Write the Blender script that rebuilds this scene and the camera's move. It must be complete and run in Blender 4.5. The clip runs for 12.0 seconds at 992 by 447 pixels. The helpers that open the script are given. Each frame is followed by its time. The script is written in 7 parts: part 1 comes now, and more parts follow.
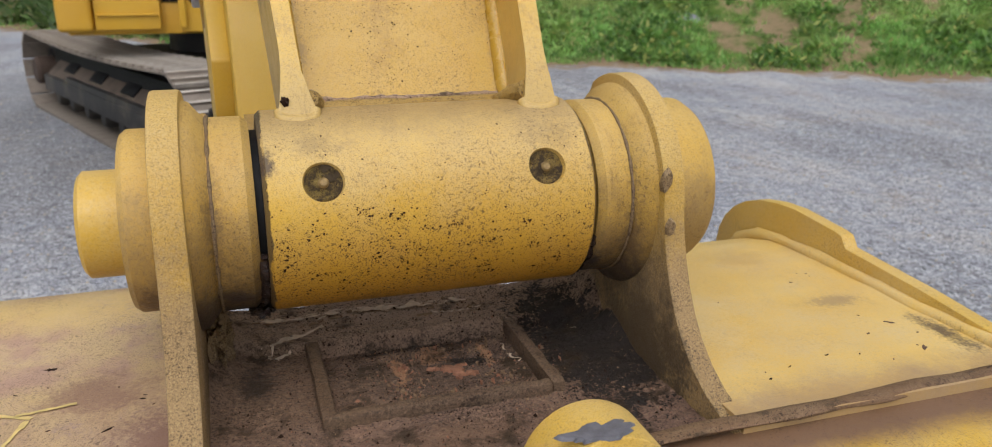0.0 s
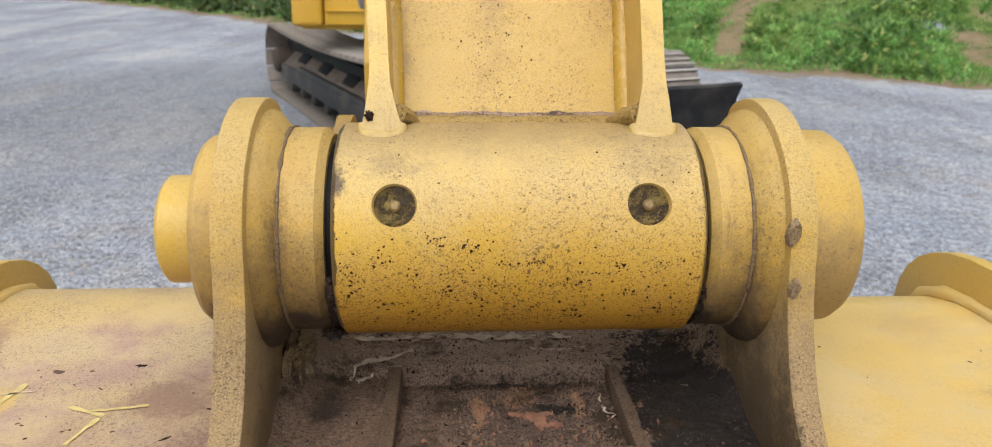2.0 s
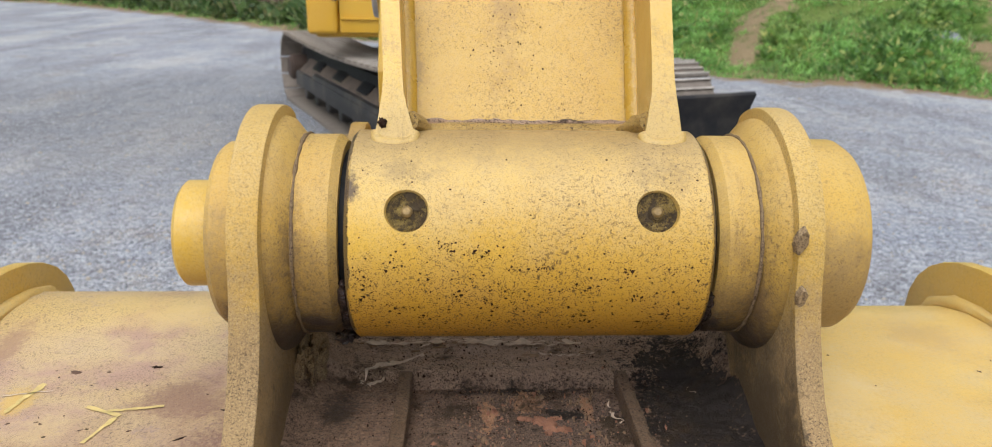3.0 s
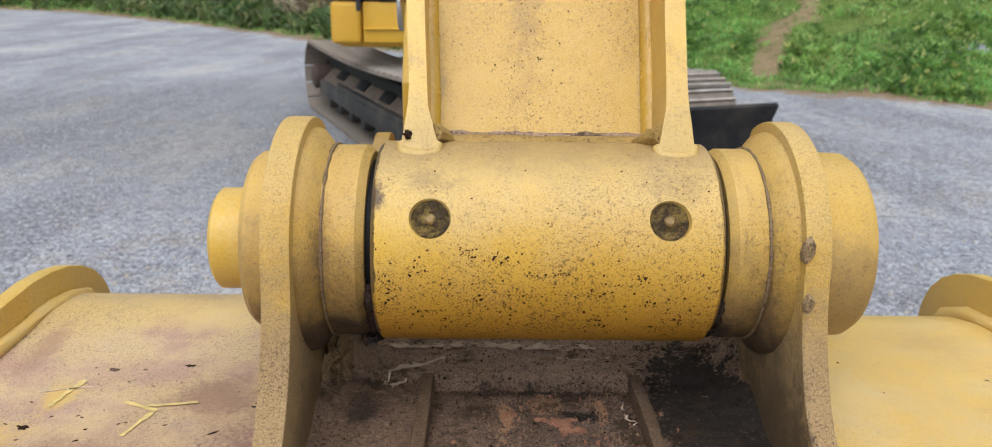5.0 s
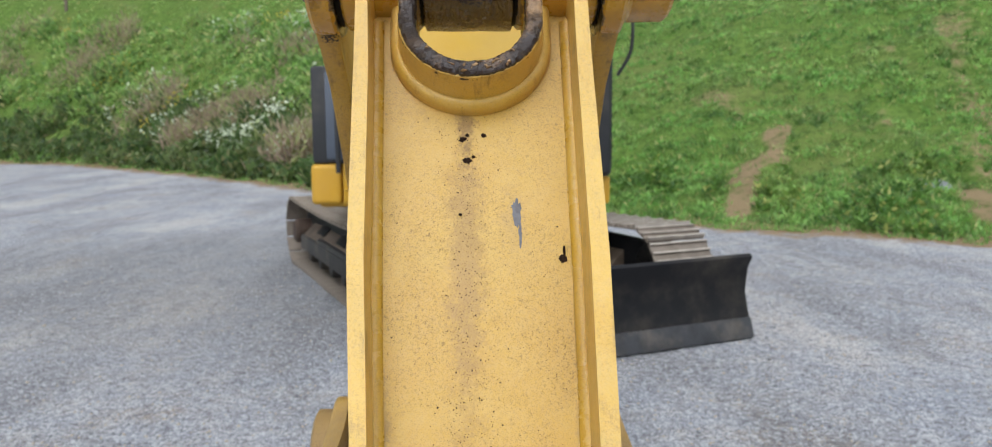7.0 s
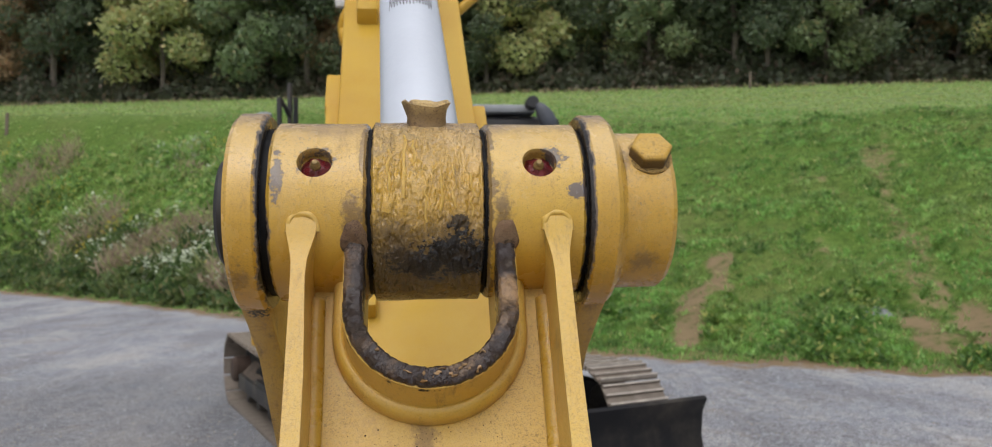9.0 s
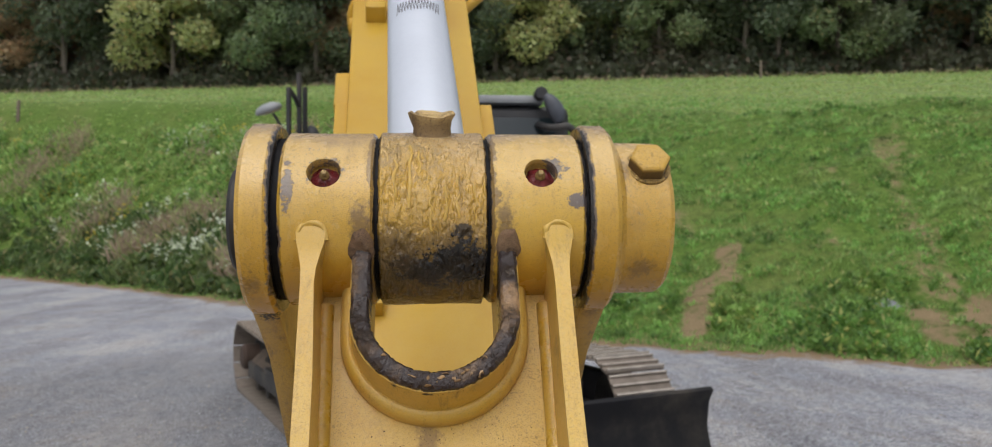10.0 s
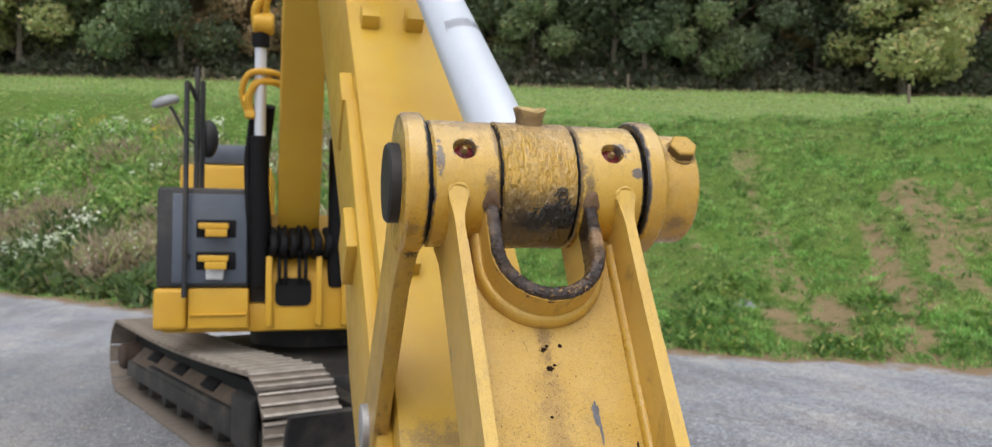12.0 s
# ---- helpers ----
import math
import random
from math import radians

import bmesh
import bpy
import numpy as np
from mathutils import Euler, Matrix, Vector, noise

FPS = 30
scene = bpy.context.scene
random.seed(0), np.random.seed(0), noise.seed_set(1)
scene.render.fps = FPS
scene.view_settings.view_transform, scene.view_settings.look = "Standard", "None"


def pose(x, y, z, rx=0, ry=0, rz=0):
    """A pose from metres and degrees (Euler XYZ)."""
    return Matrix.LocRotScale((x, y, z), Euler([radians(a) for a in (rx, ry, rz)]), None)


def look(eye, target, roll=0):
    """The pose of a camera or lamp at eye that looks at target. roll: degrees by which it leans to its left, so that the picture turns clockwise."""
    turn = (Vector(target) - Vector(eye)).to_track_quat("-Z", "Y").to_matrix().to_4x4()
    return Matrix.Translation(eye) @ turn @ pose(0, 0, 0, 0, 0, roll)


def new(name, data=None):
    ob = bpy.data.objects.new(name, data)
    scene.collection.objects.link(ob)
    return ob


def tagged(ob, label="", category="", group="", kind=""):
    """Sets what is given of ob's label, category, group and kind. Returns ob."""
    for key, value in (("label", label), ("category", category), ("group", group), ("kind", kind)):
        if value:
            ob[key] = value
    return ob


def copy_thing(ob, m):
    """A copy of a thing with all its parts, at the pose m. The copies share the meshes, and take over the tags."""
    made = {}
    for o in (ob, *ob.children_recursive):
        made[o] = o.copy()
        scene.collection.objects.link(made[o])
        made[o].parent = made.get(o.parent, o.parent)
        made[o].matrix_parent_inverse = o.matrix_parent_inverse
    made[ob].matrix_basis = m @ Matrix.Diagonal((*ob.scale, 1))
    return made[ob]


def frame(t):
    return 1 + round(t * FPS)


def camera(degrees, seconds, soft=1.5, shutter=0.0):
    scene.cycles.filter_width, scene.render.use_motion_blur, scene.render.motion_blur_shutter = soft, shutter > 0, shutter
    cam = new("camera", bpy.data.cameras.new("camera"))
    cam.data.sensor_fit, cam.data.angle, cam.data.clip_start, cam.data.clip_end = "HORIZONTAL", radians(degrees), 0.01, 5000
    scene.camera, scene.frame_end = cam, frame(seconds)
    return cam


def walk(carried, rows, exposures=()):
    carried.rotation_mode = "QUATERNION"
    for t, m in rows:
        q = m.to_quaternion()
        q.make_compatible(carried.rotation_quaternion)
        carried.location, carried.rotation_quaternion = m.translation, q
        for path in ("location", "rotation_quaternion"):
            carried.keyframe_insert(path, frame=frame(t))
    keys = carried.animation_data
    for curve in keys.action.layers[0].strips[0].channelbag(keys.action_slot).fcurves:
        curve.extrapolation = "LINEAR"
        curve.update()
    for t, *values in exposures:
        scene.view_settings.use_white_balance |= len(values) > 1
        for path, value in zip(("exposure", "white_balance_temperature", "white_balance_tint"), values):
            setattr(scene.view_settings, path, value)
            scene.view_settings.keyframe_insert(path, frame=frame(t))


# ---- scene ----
cam = camera(62.5, 12.0, soft=1.0)

PATH = [
    (0, (-0.124, -0.513, 1.443), (0.459, 1.302, 0.84), 0.2),
    (0.5, (-0.054, -0.455, 1.441), (0.253, 1.417, 0.808), -0.3),
    (1, (-0.041, -0.457, 1.45), (0.167, 1.432, 0.825), -0.3),
    (1.5, (-0.043, -0.459, 1.447), (0.102, 1.439, 0.832), 0.3),
    (2, (-0.041, -0.465, 1.447), (0.064, 1.438, 0.842), 0.6),
    (2.5, (-0.04, -0.47, 1.448), (0.043, 1.438, 0.853), 0.7),
    (4.5, (-0.04, -0.485, 1.448), (0.017, 1.432, 0.878), 0.7),
    (5, (-0.04, -0.495, 1.454), (-0.016, 1.424, 0.888), 0.8),
    (5.5, (-0.037, -0.495, 1.467), (-0.044, 1.423, 0.901), 0.8),
    (6, (-0.039, -0.493, 1.464), (-0.056, 1.429, 0.912), 0.7),
    (6.5, (-0.035, -0.497, 1.465), (-0.02, 1.453, 1.017), 0.5),
    (6.8, (-0.017, -0.495, 1.527), (0.027, 1.476, 1.19), 0.4),
    (6.9, (-0.011, -0.489, 1.569), (0.041, 1.489, 1.277), 0.1),
    (7, (-0.008, -0.481, 1.611), (0.056, 1.503, 1.369), -0.5),
    (7.1, (-0.002, -0.464, 1.651), (0.07, 1.524, 1.448), -0.6),
    (7.2, (0.001, -0.437, 1.685), (0.086, 1.554, 1.522), -0.8),
    (7.3, (0.002, -0.414, 1.71), (0.099, 1.58, 1.585), -1.2),
    (7.5, (-0.003, -0.381, 1.748), (0.117, 1.614, 1.685), -1.3),
    (7.7, (-0.021, -0.343, 1.742), (0.162, 1.648, 1.774), -1.2),
    (9.3, (-0.013, -0.337, 1.756), (0.182, 1.653, 1.808), -0.5),
    (9.5, (-0.009, -0.344, 1.763), (0.174, 1.647, 1.783), -0.6),
    (10, (-0.014, -0.359, 1.765), (0.163, 1.633, 1.789), -0.3),
    (10.5, (-0.016, -0.34, 1.77), (0.166, 1.651, 1.8), -0.1),
    (11, (-0.035, -0.343, 1.771), (0.189, 1.644, 1.804), 0.3),
    (11.5, (-0.071, -0.391, 1.759), (0.267, 1.58, 1.791), 0.5),
    (11.7, (-0.119, -0.453, 1.743), (0.28, 1.507, 1.773), 0.5),
    (12, (-0.276, -0.581, 1.716), (0.212, 1.359, 1.751), 0.5),
]
walk(cam, [(t, look(eye, target, roll)) for t, eye, target, roll in PATH],
     [(0, 0.02, 6350, 12), (0.5, 0.10, 6250, 11), (1.0, 0.27, 6150, 10), (2.5, 0.34, 6150, 10), (5.5, 0.27, 6150, 10), (6.5, 0.21, 6150, 9), (7.3, 0.24, 6150, 8), (7.7, 0.15, 6200, 10), (9.3, -0.15, 6450, 12), (10.5, -0.16, 6450, 12), (11.3, -0.19, 6450, 12), (11.65, -0.10, 6450, 12), (12.0, 0.15, 6400, 11)])
cam.data.dof.use_dof, cam.data.dof.focus_distance, cam.data.dof.aperture_fstop = True, 0.54, 16.0

# ---- world and light: a bright overcast day ----
world = bpy.data.worlds.new("sky")
scene.world = world
world.use_nodes = True
wn = world.node_tree.nodes
wbg = wn["Background"]
sky_tex = wn.new("ShaderNodeTexSky")
sky_tex.sky_type = "NISHITA"
sky_tex.sun_disc = False
sky_tex.sun_elevation = radians(52)
sky_tex.sun_rotation = radians(200)
sky_tex.air_density, sky_tex.dust_density = 1.0, 4.0
soften = wn.new("ShaderNodeHueSaturation")
soften.inputs["Saturation"].default_value = 0.22
world.node_tree.links.new(sky_tex.outputs[0], soften.inputs["Color"])
world.node_tree.links.new(soften.outputs[0], wbg.inputs["Color"])
wbg.inputs["Strength"].default_value = 0.165
sun_data = bpy.data.lights.new("sun", "SUN")
sun_data.energy, sun_data.angle, sun_data.color = 1.0, radians(60), (1.0, 0.97, 0.92)
sun = new("sun", sun_data)
sun.matrix_world = look((7, -6, 30), (0, 0, 0))

# ---- mesh helpers ----
ORIGIN = {}


def thing(name, at, label, category, group="", kind=""):
    """A top-level thing: an Empty at its base."""
    ob = new(name)
    ob.empty_display_size = 0.1
    ob.location = at
    ORIGIN[ob] = Vector(at)
    return tagged(ob, label, category, group, kind)


def finish(bm, name, material, smooth=35):
    mesh = bpy.data.meshes.new(name)
    bmesh.ops.recalc_face_normals(bm, faces=bm.faces)
    bm.to_mesh(mesh)
    bm.free()
    mesh.shade_smooth()
    mesh.set_sharp_from_angle(angle=radians(smooth))
    mesh.materials.append(material)
    return mesh


def part(name, bm, material, parent, label="", smooth=35):
    """Links a bmesh, given in world metres, as one part under a thing or another part."""
    org = ORIGIN[parent]
    bmesh.ops.translate(bm, verts=bm.verts, vec=-org)
    ob = new(name, finish(bm, name, material, smooth))
    ob.parent = parent
    ORIGIN[ob] = org
    return tagged(ob, label)


def solo(name, bm, material, at, label, category, group="", kind="", smooth=35):
    """A top-level thing of one mesh, given in world metres."""
    at = Vector(at)
    bmesh.ops.translate(bm, verts=bm.verts, vec=-at)
    ob = new(name, finish(bm, name, material, smooth))
    ob.location = at
    ORIGIN[ob] = at
    return tagged(ob, label, category, group, kind)


def bevel(bm, width, segments=2, over=30):
    edges = [e for e in bm.edges if len(e.link_faces) == 2 and e.calc_face_angle(0) > radians(over)]
    bmesh.ops.bevel(bm, geom=edges, offset=width, segments=segments, profile=0.6, affect="EDGES", clamp_overlap=True)
    return bm


def extrude(poly, w0, w1, place, bm=None, cut=0.0, segments=2):
    """A prism: the outline poly of (u, v) between the depths w0 and w1; place(u, v, w) gives the point."""
    own = bmesh.new()
    low = [own.verts.new(place(u, v, w0)) for u, v in poly]
    top = [own.verts.new(place(u, v, w1)) for u, v in poly]
    n = len(poly)
    own.faces.new(low[::-1])
    own.faces.new(top)
    for i in range(n):
        own.faces.new((low[i], low[(i + 1) % n], top[(i + 1) % n], top[i]))
    bmesh.ops.recalc_face_normals(own, faces=own.faces)
    if cut:
        bevel(own, cut, segments)
    return merge(bm, own)


def merge(bm, own):
    if bm is None:
        return own
    mesh = bpy.data.meshes.new("joined")
    own.to_mesh(mesh)
    own.free()
    bm.from_mesh(mesh)
    bpy.data.meshes.remove(mesh)
    return bm


def box(x0, x1, y0, y1, z0, z1, cut=0.01, bm=None, segments=2):
    return extrude([(y0, z0), (y1, z0), (y1, z1), (y0, z1)], x0, x1, lambda u, v, w: (w, u, v), bm, cut, segments)


def lathe(profile, axis, bm=None, seg=64, direction="x"):
    """A turned piece: profile of (x, r) round a line through axis (y, z) along x, or with direction a matrix."""
    own = bmesh.new()
    rings = []
    for x, r in profile:
        if r < 1e-6:
            rings.append([own.verts.new((x, 0, 0))])
        else:
            rings.append([own.verts.new((x, r * math.cos(a), r * math.sin(a))) for a in (2 * math.pi * i / seg for i in range(seg))])
    for p, q in zip(rings, rings[1:]):
        for i in range(seg):
            j = (i + 1) % seg
            if len(p) == 1 and len(q) == 1:
                continue
            if len(p) == 1:
                own.faces.new((p[0], q[j], q[i]))
            elif len(q) == 1:
                own.faces.new((p[i], p[j], q[0]))
            else:
                own.faces.new((p[i], p[j], q[j], q[i]))
    if direction == "x":
        bmesh.ops.translate(own, verts=own.verts, vec=(0, axis[0], axis[1]))
    else:
        bmesh.ops.transform(own, matrix=direction, verts=own.verts)
    bmesh.ops.recalc_face_normals(own, faces=own.faces)
    return merge(bm, own)


def along(start, end):
    """A matrix that carries the x axis from start towards end."""
    d = Vector(end) - Vector(start)
    return Matrix.Translation(start) @ d.to_track_quat("X", "Z").to_matrix().to_4x4()


def rod(start, end, r, bm=None, seg=16, cut=0.0):
    n = (Vector(end) - Vector(start)).length
    cut = min(cut or r * 0.15, n * 0.3)
    return lathe([(0, 0), (0, r - cut), (cut, r), (n - cut, r), (n, r - cut), (n, 0)], None, bm, seg, along(start, end))


def pipe(points, r, bm=None, seg=10):
    """A round bar or hose along points, with rounded bends."""
    pts = [Vector(p) for p in points]
    fine = []
    for i in range(len(pts) - 1):
        p0, p1, p2, p3 = pts[max(i - 1, 0)], pts[i], pts[i + 1], pts[min(i + 2, len(pts) - 1)]
        for k in range(6):
            t = k / 6
            fine.append(0.5 * ((2 * p1) + (p2 - p0) * t + (2 * p0 - 5 * p1 + 4 * p2 - p3) * t * t + (3 * p1 - p0 - 3 * p2 + p3) * t ** 3))
    fine.append(pts[-1])
    own = bmesh.new()
    rings = []
    side = None
    for i, p in enumerate(fine):
        d = (fine[min(i + 1, len(fine) - 1)] - fine[max(i - 1, 0)]).normalized()
        if side is None:
            side = d.orthogonal().normalized()
        side = (side - d * side.dot(d)).normalized()
        up = d.cross(side)
        rings.append([own.verts.new(p + r * (math.cos(a) * side + math.sin(a) * up)) for a in (2 * math.pi * k / seg for k in range(seg))])
    for p, q in zip(rings, rings[1:]):
        for k in range(seg):
            own.faces.new((p[k], p[(k + 1) % seg], q[(k + 1) % seg], q[k]))
    own.faces.new(rings[0][::-1])
    own.faces.new(rings[-1])
    bmesh.ops.recalc_face_normals(own, faces=own.faces)
    return merge(bm, own)


def rough(bm, size, scale, seed=0.0):
    """Small unevenness along the normals."""
    bm.normal_update()
    for v in bm.verts:
        v.co += v.normal * size * noise.noise(v.co * scale + Vector((seed, seed * 2, 0)))
    return bm


def arc(cx, cy, r, a0, a1, n):
    return [(cx + r * math.cos(radians(a0 + (a1 - a0) * i / n)), cy + r * math.sin(radians(a0 + (a1 - a0) * i / n))) for i in range(n + 1)]


def holed_boss(x0, x1, axis, R, holes, rh, depth, inner, bm=None, chamfer=0.003, seg=8):
    """A boss along x with round blind recesses at (x, angle) in its wall; inner: the radius of its bore."""
    own = bmesh.new()
    half = rh * 1.35
    ang = half / R
    xs = {x0 + chamfer, x1 - chamfer}
    for hx, _ in holes:
        xs |= {hx - half + 2 * half * k / seg for k in range(seg + 1)}
    xs = sorted(xs)
    theta = holes[0][1]
    rest = 2 * math.pi - 2 * ang
    ts = [theta - ang + 2 * ang * k / seg for k in range(seg + 1)] + [theta + ang + rest * k / 56 for k in range(1, 56)]

    def put(x, t, r):
        return own.verts.new((x, axis[0] + r * math.cos(t), axis[1] + r * math.sin(t)))
    grid = [[put(x, t, R) for t in ts] for x in xs]
    nt = len(ts)
    for i in range(len(xs) - 1):
        for j in range(nt):
            mid = (xs[i] + xs[i + 1]) / 2
            if j < seg and any(abs(mid - hx) < half for hx, _ in holes):
                continue
            own.faces.new((grid[i][j], grid[i][(j + 1) % nt], grid[i + 1][(j + 1) % nt], grid[i + 1][j]))
    for hx, _ in holes:
        i0 = min(range(len(xs)), key=lambda i: abs(xs[i] - (hx - half)))
        loop = [(i0 + k, 0) for k in range(seg)] + [(i0 + seg, k) for k in range(seg)] + [(i0 + seg - k, seg) for k in range(seg)] + [(i0, seg - k) for k in range(seg)]
        outer = [grid[i][j] for i, j in loop]
        flat = [(xs[i] - hx, (ts[j] - theta) * R) for i, j in loop]
        prev = outer
        for mix, r, sunk in ((0.6, 1.06, 0), (1, 1.02, 0), (1, 0.97, 0.0022), (1, 0.95, depth * 0.5), (1, 0.93, depth)):
            ring = []
            for u, v in flat:
                d = math.hypot(u, v)
                cu, cv = u / d * rh * r, v / d * rh * r
                u2, v2 = u + (cu - u) * mix, v + (cv - v) * mix
                if sunk:
                    rr = R - sunk
                    p = Vector((hx + u2, axis[0] + rr * math.cos(theta) - v2 * math.sin(theta), axis[1] + rr * math.sin(theta) + v2 * math.cos(theta)))
                    ring.append(own.verts.new(p))
                else:
                    ring.append(put(hx + u2, theta + v2 / R, R))
            n = len(ring)
            for k in range(n):
                own.faces.new((prev[k], prev[(k + 1) % n], ring[(k + 1) % n], ring[k]))
            prev = ring
        own.faces.new(prev)
    for row, x in ((grid[0], x0), (grid[-1], x1)):
        a = [put(x, t, R - chamfer) for t in ts]
        b = [put(x, t, inner) for t in ts]
        for j in range(nt):
            k = (j + 1) % nt
            own.faces.new((row[j], row[k], a[k], a[j]))
            own.faces.new((a[j], a[k], b[k], b[j]))
    bmesh.ops.recalc_face_normals(own, faces=own.faces)
    return merge(bm, own)


# ---- materials ----
def shader(name, rough_value=0.5, metal=0.0):
    m = bpy.data.materials.new(name)
    m.use_nodes = True
    nt = m.node_tree
    b = nt.nodes["Principled BSDF"]
    b.inputs["Roughness"].default_value = rough_value
    b.inputs["Metallic"].default_value = metal
    return m, nt, b


def node(nt, kind, **given):
    n = nt.nodes.new("ShaderNode" + kind)
    for key, value in given.items():
        key = key.replace("_", " ")
        if hasattr(value, "links"):
            nt.links.new(value, n.inputs[key])
        else:
            n.inputs[key].default_value = value
    return n


def coords(nt, stretch=(1, 1, 1), world_space=False):
    if world_space:
        out = nt.nodes.new("ShaderNodeNewGeometry").outputs["Position"]
    else:
        out = nt.nodes.new("ShaderNodeTexCoord").outputs["Object"]
    m = nt.nodes.new("ShaderNodeMapping")
    m.inputs["Scale"].default_value = stretch
    nt.links.new(out, m.inputs["Vector"])
    return m.outputs[0]


def noise_at(nt, vec, scale, detail=4, roughness=0.55):
    return node(nt, "TexNoise", Vector=vec, Scale=scale, Detail=detail, Roughness=roughness).outputs["Fac"]


def ramp(nt, fac, lo, hi, a=0.0, b=1.0):
    n = nt.nodes.new("ShaderNodeMapRange")
    n.interpolation_type = "SMOOTHSTEP"
    nt.links.new(fac, n.inputs["Value"])
    for key, value in (("From Min", lo), ("From Max", hi), ("To Min", a), ("To Max", b)):
        n.inputs[key].default_value = value
    return n.outputs[0]


def calc(nt, op, a, b=0.0):
    n = nt.nodes.new("ShaderNodeMath")
    n.operation = op
    for i, v in enumerate((a, b)):
        if hasattr(v, "links"):
            nt.links.new(v, n.inputs[i])
        else:
            n.inputs[i].default_value = v
    return n.outputs[0]


def mix(nt, fac, a, b):
    n = nt.nodes.new("ShaderNodeMix")
    n.data_type = "RGBA"
    for i, v in ((0, fac), (6, a), (7, b)):
        if hasattr(v, "links"):
            nt.links.new(v, n.inputs[i])
        elif i:
            n.inputs[i].default_value = (*v, 1)
        else:
            n.inputs[i].default_value = v
    return n.outputs[2]


def relief(nt, bsdf, height, strength, distance):
    n = nt.nodes.new("ShaderNodeBump")
    n.inputs["Strength"].default_value = strength
    n.inputs["Distance"].default_value = distance
    nt.links.new(height, n.inputs["Height"])
    nt.links.new(n.outputs[0], bsdf.inputs["Normal"])


YELLOW = (0.555, 0.347, 0.037)
DUST = (0.56, 0.46, 0.28)
GRIME = (0.042, 0.026, 0.013)
SPECK = (0.040, 0.019, 0.010)


def across(nt, direction):
    """How far a point lies along a direction, in world metres."""
    n = nt.nodes.new("ShaderNodeVectorMath")
    n.operation = "DOT_PRODUCT"
    nt.links.new(nt.nodes.new("ShaderNodeNewGeometry").outputs["Position"], n.inputs[0])
    n.inputs[1].default_value = direction
    return n.outputs["Value"]


